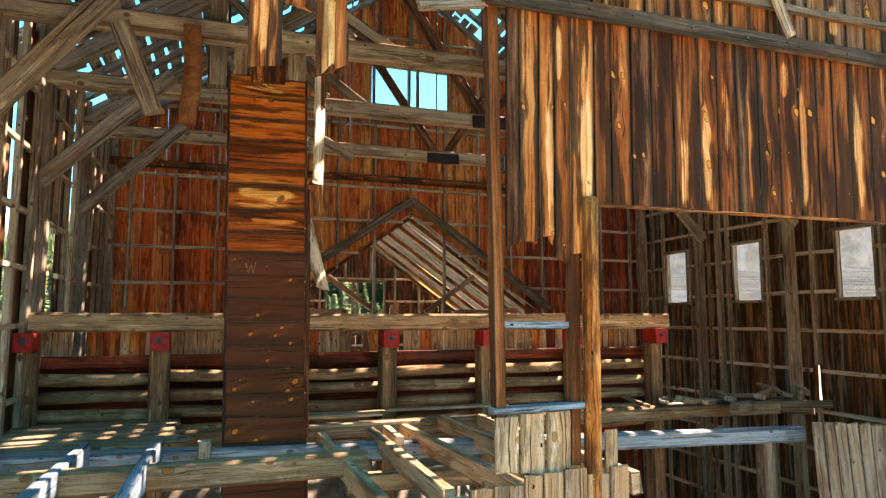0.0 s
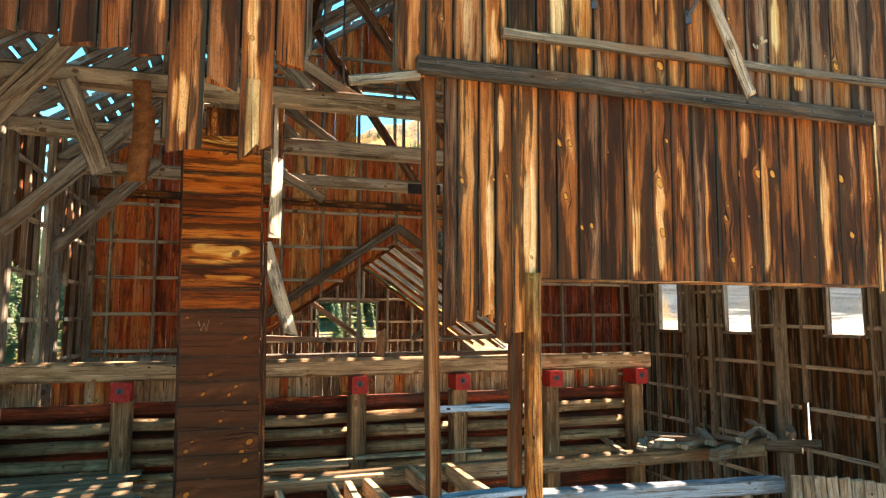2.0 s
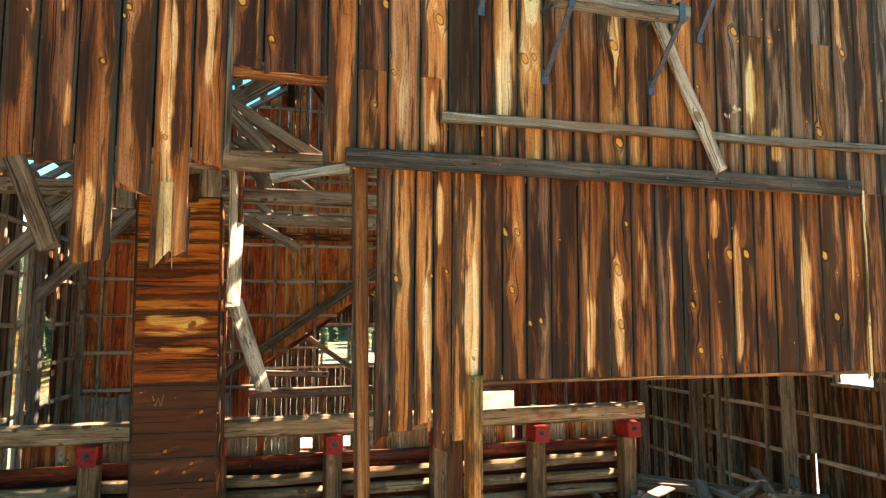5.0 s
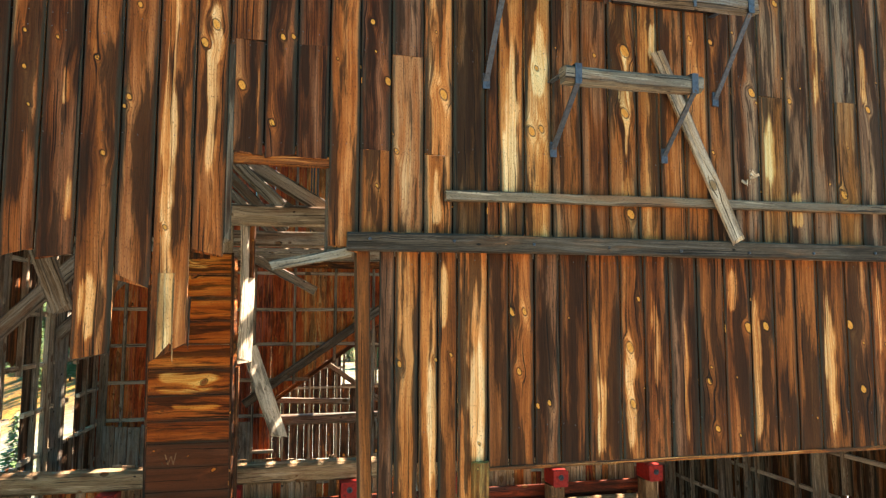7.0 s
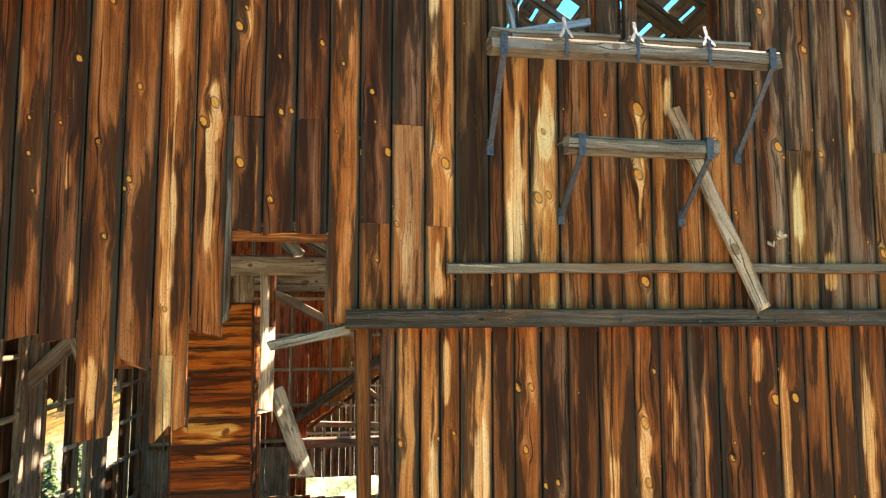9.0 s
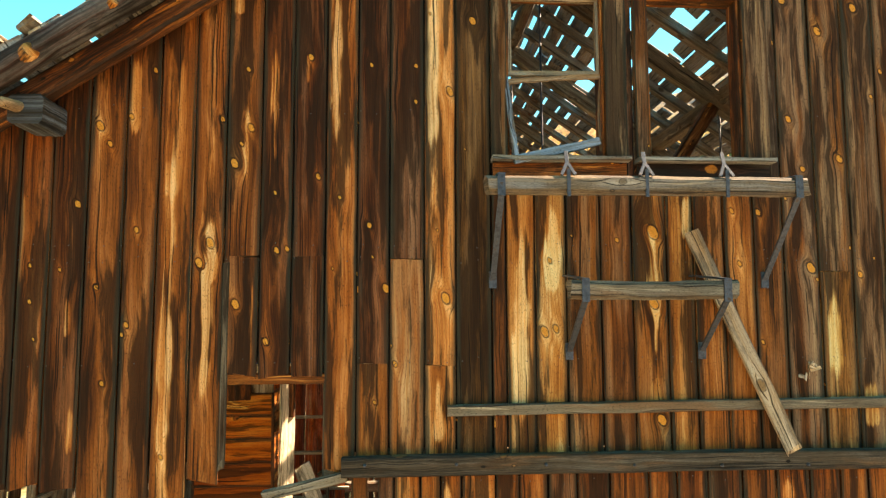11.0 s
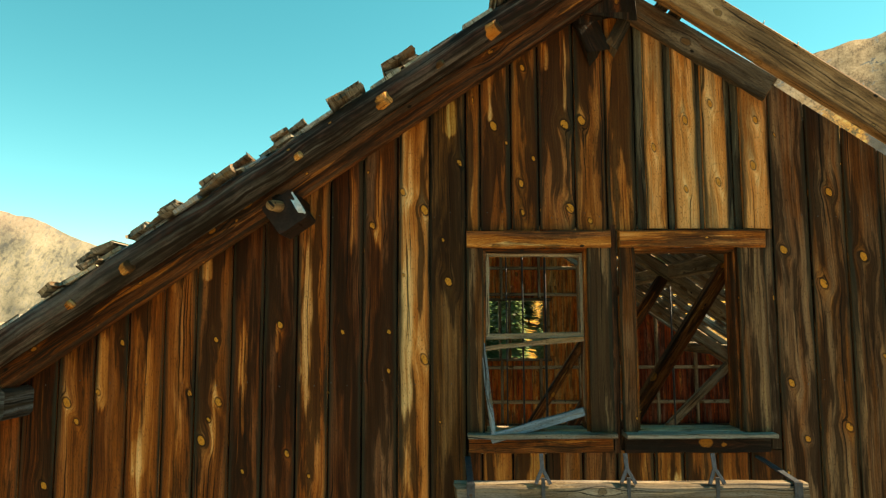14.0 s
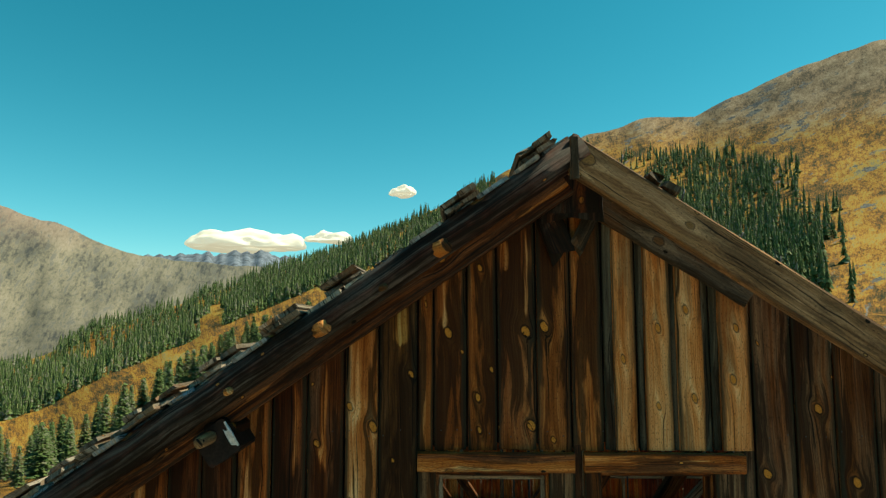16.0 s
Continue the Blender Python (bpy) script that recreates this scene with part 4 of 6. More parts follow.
# ---- windows of the gable ----
def gable_window(name, u0, u1, label, frame_tone, sash):
    win = thing(name, label, "window", "structure", at=LEAN_OUT)
    vt, vb = 6.0, 4.775
    stick("head", (u0, -0.045, 6.095), (u1, -0.045, 6.095), 0.12, 0.07, M_FACADE, win, (0.66, 0.4, 0.05, 0.9), side=(0, 0, 1), segs=6)
    stick("sill", (u0, -0.05, 4.752), (u1, -0.05, 4.752), 0.03, 0.17, M_TIMBER, win, (0.55, 0.2, 0.7), side=(0, 0, 1), segs=6)
    stick("apron", (u0 + 0.01, -0.028, 4.68), (u1 - 0.01, -0.028, 4.68), 0.11, 0.03, M_FACADE, win, (0.42, 0.3, 0.1) if sash else (0.14, 0.1, 0.1), side=(0, 0, 1), segs=6)
    l, r = (0.115, 0.165) if sash else (0.10, 0.19)
    for c, wd, tn in ((u0 + l / 2, l, frame_tone), (u1 - r / 2, r, frame_tone)):
        stick("jamb", (c, -0.035, vb - 0.01), (c, -0.035, 6.035), wd, 0.05, M_SIDING, win, tn, side=(1, 0, 0), segs=6)
    for c in (u0 + l + 0.008, u1 - r - 0.008):
        stick("reveal", (c, 0.05, vb - 0.005), (c, 0.05, 6.035), 0.022, 0.15, M_FACADE, win, (0.5, 0.2, 0.1), side=(1, 0, 0))
    stick("reveal", (u0 + l, 0.05, 6.02), (u1 - r, 0.05, 6.02), 0.03, 0.15, M_FACADE, win, (0.5, 0.3, 0.0), side=(0, 0, 1))
    stick("reveal", (u0 + l, 0.06, 4.765), (u1 - r, 0.06, 4.765), 0.03, 0.16, M_PALE, win, (0.6, 0.2, 0.5), side=(0, 0, 1))
    if sash:
        a0, a1 = u0 + l + 0.02, u1 - r - 0.02
        up = stick("upper_sash", (a0 + 0.012, 0.02, 5.42), (a0 + 0.012, 0.02, 6.0), 0.03, 0.035, M_TIMBER, win, (0.55, 0.2, 0.3), side=(1, 0, 0))
        stick("sash_rail", (a0, 0.02, 5.415), (a1 + 0.06, 0.02, 5.425), 0.04, 0.035, M_TIMBER, up, (0.6, 0.2, 0.4), side=(0, 0, 1))
        stick("sash_rail", (a0, 0.02, 5.99), (a1, 0.02, 5.985), 0.025, 0.035, M_PALE, up, (0.6, 0.2, 0.3), side=(0, 0, 1))
        stick("sash_stile", (a1 - 0.012, 0.02, 5.42), (a1 - 0.012, 0.02, 6.0), 0.03, 0.035, M_TIMBER, up, (0.5, 0.2, 0.3), side=(1, 0, 0))
        low = stick("fallen_sash", (a0 - 0.03, -0.03, 5.37), (a0 + 0.04, -0.10, 4.73), 0.035, 0.04, M_SKYTINT, win, (0.55, 0.1, 0.95), side=(1, 0, 0))
        stick("sash_rail", (a0 - 0.03, -0.03, 5.33), (a1 + 0.03, 0.0, 5.40), 0.035, 0.03, M_PALE, low, (0.5, 0.2, 0.4), side=(0, 0, 1), segs=6, bend=0.01)
        stick("sash_rail", (a0 + 0.02, -0.10, 4.735), (a1 - 0.02, -0.02, 4.90), 0.06, 0.04, M_SKYTINT, low, (0.6, 0.1, 0.95), side=(0, 0, 1))
        stick("sash_stile", (a1 + 0.015, 0.0, 4.83), (a1 + 0.02, 0.0, 5.40), 0.04, 0.035, M_PALE, low, (0.45, 0.2, 0.2), side=(1, 0, 0), bend=0.02)
    return win


gable_window("window_1", -1.01, -0.003, "glassless gable window with a fallen grey sash", (0.46, 0.2, 0.45, 0.3), True)
gable_window("window_2", 0.06, 1.075, "glassless gable window with empty frame", (0.46, 0.3, 0.45, 0.4), False)
stick("stud", (0.028, 0.02, 4.62), (0.028, 0.02, 6.2), 0.05, 0.07, M_FACADE, wall_front, (0.22, 0.1, 0.2), side=(1, 0, 0))

# ---- hoist bars on iron brackets ----
def strap(name, a, b, parent, w=0.045, d=0.012):
    return stick(name, a, b, w, d, M_IRON, parent, (0.3, 0, 0), side=(1, 0, 0), jit=0.001, cham=0.05, segs=2)


def hoist_bar(u0, u1, v, w, thick, ends, label, hangers=(), mat=None):
    """A timber standing off the wall on two iron strap brackets; ends: (u at the bar, u and v of the foot on the wall)."""
    e = thing("hoist_bar", label, "hoist bar", group="hoist bars on the gable", at=LEAN_OUT)
    log_like = stick("bar", (u0, w, v), (u1, w, v), thick, thick, mat or M_SKYTINT, e, (0.42, 0.3, 0.25), side=(0, 0, 1), segs=10, bend=0.008, cham=0.2, rag=(0.02, 0.02))
    for ub, uf, vf in ends:
        strap("strap", (ub, w - thick / 2 - 0.006, v + thick / 2 + 0.01), (ub, w - thick / 2 - 0.006, v - thick / 2 - 0.02), e, 0.05)
        strap("top_strap", (ub, w - thick / 2, v + thick / 2 + 0.007), (ub, -0.02, v + thick / 2 + 0.05), e, 0.04)
        strap("brace", (ub, w - thick / 2, v - thick / 2), (uf, -0.025, vf), e, 0.04)
        strap("foot", (uf, -0.024, vf + 0.06), (uf, -0.024, vf - 0.06), e, 0.055)
    for uh in hangers:
        h = strap("hook", (uh, w - thick / 2 - 0.006, v + 0.10), (uh, w - thick / 2 - 0.006, v - thick / 2 - 0.02), e, 0.022)
        strap("fork", (uh, w - 0.03, v + 0.15), (uh - 0.045, w - thick / 2, v + 0.06), h, 0.02)
        strap("fork", (uh, w - 0.03, v + 0.15), (uh + 0.045, w - thick / 2, v + 0.06), h, 0.02)
        strap("eye", (uh, w, v + 0.23), (uh, w - 0.03, v + 0.14), h, 0.025)
    return e


hoist_bar(-1.10, 1.06, 4.485, -0.46, 0.12, ((-1.01, -1.005, 3.88), (0.98, 1.0, 3.88)), "long grey timber bar held off the gable by iron straps", (-0.57, -0.05, 0.49))
hoist_bar(-0.575, 0.53, 3.80, -0.49, 0.12, ((-0.48, -0.46, 3.37), (0.45, 0.51, 3.37)), "short grey timber bar with a rusty stain on iron straps", mat=M_TIMBER)

# ---- props under the hanging panel ----
log("prop_post", fm(-1.05, -0.03, -5.2), fm(-1.06, -0.02, 1.0), 0.075, 0.068, M_FACADE, None, (0.68, 0.5, 0.02, 0.8), bend=0.015, segs=9)
tagged(bpy.data.objects["prop_post"], "peeled honey-coloured round post under the board panel", "post")
beam("thin_post", fm(-1.865, 0.03, -0.8), fm(-1.945, 0.03, 2.55), 0.105, 0.09, "thin brown square post from floor to belt timber", M_BATTEN, (0.46, 0.3, 0.15), category="post", side=(1, 0, 0), segs=8)
beam("stub_post", fm(-1.19, 0.06, -1.2), fm(-1.18, 0.06, 0.56), 0.10, 0.09, "brown square post beside the peeled post", M_BATTEN, (0.44, 0.2, 0.2), category="post", side=(1, 0, 0))
beam("rung", fm(-1.82, 0.06, -0.065), fm(-1.12, 0.06, -0.07), 0.05, 0.04, "grey rail nailed between two posts", M_SKYTINT, (0.5, 0.2, 0.9), category="rail", side=(0, 0, 1))
beam("rung", fm(-1.93, 0.03, -0.735), fm(-1.1, 0.03, -0.72), 0.05, 0.12, "blue-grey rail at floor level", M_SKYTINT, (0.45, 0.1, 1.0), category="rail", side=(0, 0, 1))
skirt = thing("skirting_boards", "short pale upright boards below the front rail", "boards", at=LEAN_OUT)
for u0, u1, v0, v1, w in ((-1.93, -1.72, -1.2, -0.78, -0.02), (-1.71, -1.49, -1.22, -0.77, -0.01), (-1.48, -1.26, -1.24, -0.76, -0.02)):
    siding(u0, u1, v0, v1, (0.7, 0.3, 0.25), 0.03, w, skirt, mat=M_PALE)
x = -2.5
while x < -0.8:
    wd = rnd.uniform(0.16, 0.26)
    siding(x, x + wd, -5.2, -1.2 - rnd.uniform(0.0, 0.14) - (0.06 if x < -2.2 else 0.0), (rnd.uniform(0.5, 0.66), 0.3, 0.3), 0.0, -0.07, skirt, mat=M_PALE)
    x += wd
siding(-0.96, -0.84, -5.2, -0.92, (0.6, 0.3, 0.2), 0.05, -0.04, skirt, mat=M_PALE)

# ---- roof ----
roof = thing("roof", "gabled roof of gappy weathered grey planks over rafters", "roof", "structure")
Y0R = -0.55


def slope_pt(side, s, y, off=0.0):
    """A point on the roof: s metres down the slope from the ridge, off metres above it."""
    c = 1 / math.sqrt(1 + PITCH * PITCH)
    return (-0.02 + side * (s * c + off * PITCH * c), y, APEX - s * PITCH * c + off * c)


SLEN = 6.75 * math.sqrt(1 + PITCH * PITCH)
for sd_ in (-1, 1):
    y = 0.25
    while y < YB:
        stick("rafter", slope_pt(sd_, 0.05, y, -0.08), slope_pt(sd_, SLEN, y, -0.08), 0.13, 0.12, M_SKYTINT if rnd.random() < 0.4 else M_TIMBER, roof, (rnd.uniform(0.46, 0.64), 0.2, rnd.uniform(0.3, 0.8)), side=(0, 1, 0), segs=6, bend=0.02)
        y += 0.72
    s = 0.02
    while s < SLEN:
        wd = rnd.uniform(0.17, 0.26)
        low = s / SLEN
        miss = 0.16 if sd_ > 0 else 0.12 + 0.2 * low
        y = Y0R - 0.02 if sd_ < 0 else 0.16
        short = sd_ > 0 and 4.1 < s < 6.3
        first = True
        while y < YB + 0.3:
            ln = 0.8 if short and first else rnd.uniform(1.4, 3.4)
            near = first
            hole = 0.75 if sd_ > 0 and 0.8 < s < 2.1 and y < 3.5 < y + ln else 0.85 if sd_ > 0 and 4.1 < s < 6.3 and y < 4.4 else 0.28 if sd_ > 0 and 2.1 < s < 6.3 and y < 5.0 else miss
            if near or rnd.random() > hole:
                y0 = y + rnd.uniform(-0.05, 0.05)
                stick("roof_plank", slope_pt(sd_, s + wd / 2, y0, 0.015 + rnd.uniform(0, 0.01)), slope_pt(sd_, s + wd / 2, min(y + ln - rnd.uniform(0.0, 0.12), YB + 0.35), 0.015 + rnd.uniform(0, 0.01)), wd, 0.028, M_SKYTINT if rnd.random() < 0.6 else M_GREY, roof,
                      (rnd.uniform(0.70, 0.98), 0.2, rnd.uniform(0.5, 1.0)), side=tuple(Vector(slope_pt(sd_, 1, 0)) - Vector(slope_pt(sd_, 0, 0))), segs=3, rag=(0.03, 0.05))
            y += ln
            first = False
        s += wd + (rnd.uniform(0.02, 0.085) if sd_ > 0 else rnd.uniform(0.015, 0.07))
# what is left of the upper layer of short roof boards, in tufts along the verge
for s0, n_ in ((0.12, 2), (0.68, 2), (1.56, 2), (1.99, 2), (2.43, 3), (2.86, 2), (3.1, 2), (3.4, 3), (3.88, 2), (4.18, 2), (4.75, 3), (5.4, 3), (6.1, 4)):
    for i in range(n_):
        sc = s0 + 0.06 + i * 0.125
        k_ = 2 if s0 < 2.3 else rnd.choice((1, 2))
        for j in range(k_):
            o = 0.05 + j * 0.045
            stick("shake", slope_pt(-1, sc, Y0R - rnd.uniform(-0.03, 0.1), o), slope_pt(-1, sc, 0.5 + rnd.uniform(0, 0.9), o), 0.125, 0.03, M_TIMBER, roof, (rnd.uniform(0.34, 0.5), 0.2, 0.5), side=tuple(Vector(slope_pt(-1, 1, 0)) - Vector(slope_pt(-1, 0, 0))), segs=2, rag=(0.05, 0.1), jit=0.008)
for sc in (0.55, 0.67):
    stick("shake", slope_pt(1, sc, Y0R, 0.07), slope_pt(1, sc, 0.6, 0.06), 0.1, 0.05, M_TIMBER, roof, (0.25, 0.2, 0.2), side=(1, 0, -PITCH), segs=2, rag=(0.05, 0.1), jit=0.008)
# verge: a round pole on one side, a squared timber on the other, with an under-board behind each
verge = log("verge_pole", slope_pt(-1, -0.02, Y0R + 0.03, -0.068), slope_pt(-1, SLEN + 0.2, Y0R + 0.03, -0.068), 0.092, 0.10, M_RED, roof, (0.09, 0.0, 0.25, 0.5), segs=16, bend=0.03)
verge["label"] = "long dark round verge pole with trimmed branch stubs"
stick("verge_underboard", slope_pt(-1, 0.15, Y0R + 0.24, -0.19), slope_pt(-1, SLEN, Y0R + 0.24, -0.19), 0.16, 0.12, M_FACADE, roof, (0.36, 0.4, 0.2, 0.6), side=(0, 0, 1), segs=12)
stick("verge_timber", slope_pt(1, -0.02, Y0R + 0.03, -0.085), slope_pt(1, SLEN + 0.2, Y0R + 0.03, -0.085), 0.225, 0.09, M_PALE, roof, (0.50, 0.2, 0.05, 1.0), side=(0, 0, 1), segs=12)
stick("verge_underboard", fm(0.06, -0.05, roof_v(0.06) - 0.21), fm(1.17, -0.05, roof_v(1.17) - 0.15), 0.20, 0.05, M_TIMBER, roof, (0.26, 0.1, 0.2), side=(0, 0, 1), segs=8, rag=(0.0, 0.03))
for k in range(9):                       # bent nails left standing along the verge timber
    p = Vector(slope_pt(1, 0.25 + 0.42 * k + rnd.uniform(-0.1, 0.1), Y0R + 0.03, 0.02))
    log("nail", p, p + Vector((rnd.uniform(-0.01, 0.05), 0.0, rnd.uniform(0.04, 0.09))), 0.005, 0.004, M_IRON, roof, (0.3, 0, 0), sides=5, segs=1, jit=0)
for sc, r in ((1.06, 0.05), (1.93, 0.05), (3.88, 0.045), (4.9, 0.055), (2.6, 0.025), (1.5, 0.022), (4.3, 0.03)):
    p = Vector(slope_pt(-1, sc, Y0R - 0.045, -0.11))
    log("branch_stub", p + Vector((-0.06, 0.05, -0.02)), p + Vector((0.03, -0.035, 0.01)), r * 1.1, r * 0.9, M_FACADE, roof, (0.8, 0.0, 0.0, 0.8), segs=3, sides=10)["label"] = "cut branch stub with honey end grain"
# ridge timber; splintered nailing blocks under its end, near-black for the cavity's shade
log("ridge_pole", (0, -0.02, APEX - 0.27), (0, YB + 0.2, APEX - 0.27), 0.10, 0.10, M_TIMBER, roof, (0.35, 0.2, 0.3), segs=8)
stick("ridge_cap", (-0.03, Y0R - 0.055, APEX - 0.27), (-0.03, Y0R - 0.055, APEX - 0.01), 0.05, 0.03, M_TIMBER, roof, (0.3, 0.1, 0.2), side=(1, 0, 0), segs=2)
stick("ridge_block", (-0.22, -0.12, APEX - 0.20), (-0.06, -0.2, APEX - 0.66), 0.17, 0.09, M_FACADE, roof, (0.16, 0.1, 0.1), side=(1, 0, 0), rag=(0.0, 0.12))
stick("ridge_block", (0.25, -0.15, APEX - 0.24), (0.03, -0.2, APEX - 0.66), 0.10, 0.10, M_TIMBER, roof, (0.16, 0.1, 0.1), side=(1, 0, 0), rag=(0.0, 0.1))
# dark board set across the cavity in place of its shade
stick("ridge_block", (0.0, -0.3, APEX - 0.10), (0.0, -0.3, APEX - 0.46), 0.40, 0.05, M_FACADE, roof, (0.12, 0.0, 0.1), side=(1, 0, 0), rag=(0.0, 0.08))
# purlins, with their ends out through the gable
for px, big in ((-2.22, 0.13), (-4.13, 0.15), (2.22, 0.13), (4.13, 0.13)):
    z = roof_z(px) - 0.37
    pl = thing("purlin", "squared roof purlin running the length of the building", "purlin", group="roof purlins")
    stick("purlin_timber", (px, -0.42 if px < 0 else 0.1, z), (px, YB, z), 0.2, big * 1.5, M_SKYTINT if px < -4 else M_FACADE if px < 0 else M_TIMBER, pl, (0.12, 0.1, 0.3 if px < -4 else 0.0) if px < 0 else (0.52, 0.2, 0.3), side=(0, 0, 1), segs=10)
    if px < 0:
        log("end_peg", (px - 0.07, -0.56, z + 0.0), (px - 0.04, -0.36, z + 0.02), 0.034, 0.045, M_PALE, pl, (0.6, 0.2, 0.0), segs=2, sides=9)
stub = thing("purlin_shoe", "dark sheet-iron sleeve with silver edge and sun glint on the purlin end", "iron shoe")
stick("sleeve", (-2.23, -0.43, 10.25), (-2.23, -0.05, 10.25), 0.23, 0.22, M_DARKIRON, stub, (0.3, 0, 0), side=(0.83, 0, 0.56), cham=0.06)
# silver edge and sun highlight of the sleeve, put in as bright metal strips
stick("worn_edge", (-2.185, -0.434, 10.38), (-2.09, -0.434, 10.24), 0.012, 0.01, M_GLINT, stub, (0.3, 0, 0), side=(1, 0, 0), segs=3)
stick("worn_patch", (-2.165, -0.437, 10.33), (-2.12, -0.437, 10.25), 0.035, 0.006, M_GLINT, stub, (0.3, 0, 0), side=(1, 0, 0), segs=2, rag=(0.02, 0.03))

# ---- trusses ----
def truss(y, label, lean=0.0):
    tr = thing("roof_truss", label, "roof truss", group="roof trusses")
    tn = lambda: (rnd.uniform(0.42, 0.58), 0.2, rnd.uniform(0.2, 0.6))
    stick("tie_beam", (XL, y, 7.18), (XR, y, 7.18), 0.22, 0.2, M_TIMBER, tr, (0.62, 0.25, 0.25), side=(0, 0, 1), segs=14, bend=0.02)
    for s_ in (-1, 1):
        stick("principal", (s_ * 6.3, y, 7.3), (0.0, y, roof_z(0) - 0.42), 0.2, 0.16, M_TIMBER, tr, tn(), side=(0, 0, 1), segs=8)
        stick("strut", (0.06 + s_ * 0.10, y, 7.26), (s_ * 2.1, y, roof_z(2.1) - 0.5), 0.15, 0.14, M_FACADE, tr, (0.46, 0.3, 0.35), side=(0, 0, 1))
        stick("strut", (s_ * 2.6, y, 7.3), (s_ * 4.1, y, roof_z(4.1) - 0.6), 0.14, 0.12, M_TIMBER, tr, tn(), side=(0, 0, 1))
        log("rod", (s_ * 2.2, y + 0.1, 7.1), (s_ * 2.2, y + 0.1, roof_z(2.2) - 0.3), 0.014, 0.014, M_IRON, tr, (0.3, 0, 0), sides=6, segs=1, jit=0)
        if s_ > 0 or y > 3:
            stick("knee_brace", (s_ * 6.3, y - 0.12, 5.75), (s_ * 4.75, y - 0.12, 7.35), 0.2, 0.15, M_TIMBER, tr, tn(), side=(0, 0, 1), segs=6)
        stick("wall_post", (s_ * 6.28, y, -1.3), (s_ * 6.28, y, 7.3), 0.18, 0.18, M_TIMBER, tr, tn(), side=(1, 0, 0), segs=8)
    stick("foot_plate", (-0.26, y - 0.115, 7.14), (0.40, y - 0.115, 7.15), 0.2, 0.03, M_DARKIRON, tr, (0.3, 0, 0), side=(0, 0, 1), segs=2)
    log("rod", (0.0, y + 0.1, 7.1), (0.0, y + 0.1, APEX - 0.4), 0.014, 0.014, M_IRON, tr, (0.3, 0, 0), sides=6, segs=1, jit=0)
    return tr


for y in (2.7, 4.85, 7.35):
    truss(y, "heavy grey timber roof truss with iron rods")
# odd braces and hangers about the first truss
beam("long_brace", (-6.6, 2.42, 5.45), (-4.55, 2.38, 8.15), 0.21, 0.16, "long grey diagonal brace crossing the tie beam", M_TIMBER, (0.5, 0.2, 0.25), category="brace", side=(0, 0, 1), segs=6)
beam("hanging_plank", (-5.1, 2.5, 7.08), (-4.73, 2.5, 6.15), 0.2, 0.05, "grey plank hanging askew from the tie beam", M_TIMBER, (0.36, 0.3, 0.4), category="plank", side=(1, 0, 0), rag=(0.0, 0.08))
beam("hanger_post", (-4.12, 2.86, 6.62), (-4.13, 2.86, 8.3), 0.2, 0.14, "olive-grey post fixed behind the tie beam", M_TIMBER, (0.42, 0.2, 0.4), category="post", side=(1, 0, 0), segs=5)
beam("hanger_post", (-2.93, 2.86, 6.5), (-2.93, 2.86, 7.3), 0.09, 0.09, "short brown hanger under the tie beam", M_FACADE, (0.44, 0.2, 0.2), category="post", side=(1, 0, 0))
beam("low_brace", (-3.25, 4.98, 7.03), (-2.15, 4.98, 6.43), 0.13, 0.1, "pale grey brace below the second tie beam", M_TIMBER, (0.6, 0.2, 0.3), category="brace", side=(0, 0, 1))
# a slack drive belt: it hangs in front of the tie beam, turns and comes up behind
belt_v, belt_f = [], []
run = [(2.47, 7.15 - 0.1 * k) for k in range(9)] + [(2.61 - 0.14 * math.cos(math.pi * k / 8), 6.29 - 0.22 * math.sin(math.pi * k / 8)) for k in range(9)] + [(2.76, 6.35 + 0.12 * k) for k in range(6)]
for k, (yy, zz) in enumerate(run):
    p, q = run[max(k - 1, 0)], run[min(k + 1, len(run) - 1)]
    ty, tz = q[0] - p[0], q[1] - p[1]
    ln_ = math.hypot(ty, tz)
    sway = 0.025 * math.sin(k * 0.35)
    for xx in (-4.475 + sway, -4.295 + sway):
        for o in (0.0, 0.012):
            belt_v.append((xx, yy - tz / ln_ * o, zz + ty / ln_ * o))
for k in range(len(run) - 1):
    q, r = 4 * k, 4 * k + 4
    belt_f += [(q, q + 2, r + 2, r), (q + 1, r + 1, r + 3, q + 3), (q, r, r + 1, q + 1), (q + 2, q + 3, r + 3, r + 2)]
tagged(mesh_ob("drive_belt", belt_v, belt_f, None, M_BELT, None, (0.2, 0, 0), True), "slack brown leather drive belt hanging in a loop", "drive belt")
beam("diagonal_tie", (-3.6, 2.82, 8.18), (-2.05, 2.82, 7.28), 0.16, 0.12, "pale grey diagonal tie above the tie beam", M_TIMBER, (0.6, 0.2, 0.4), category="brace", side=(0, 0, 1))
beam("diagonal_tie", (-3.1, 4.9, 8.02), (-2.0, 4.9, 7.26), 0.14, 0.1, "brown diagonal tie in the second bay", M_TIMBER, (0.42, 0.2, 0.1), category="brace", side=(0, 0, 1))

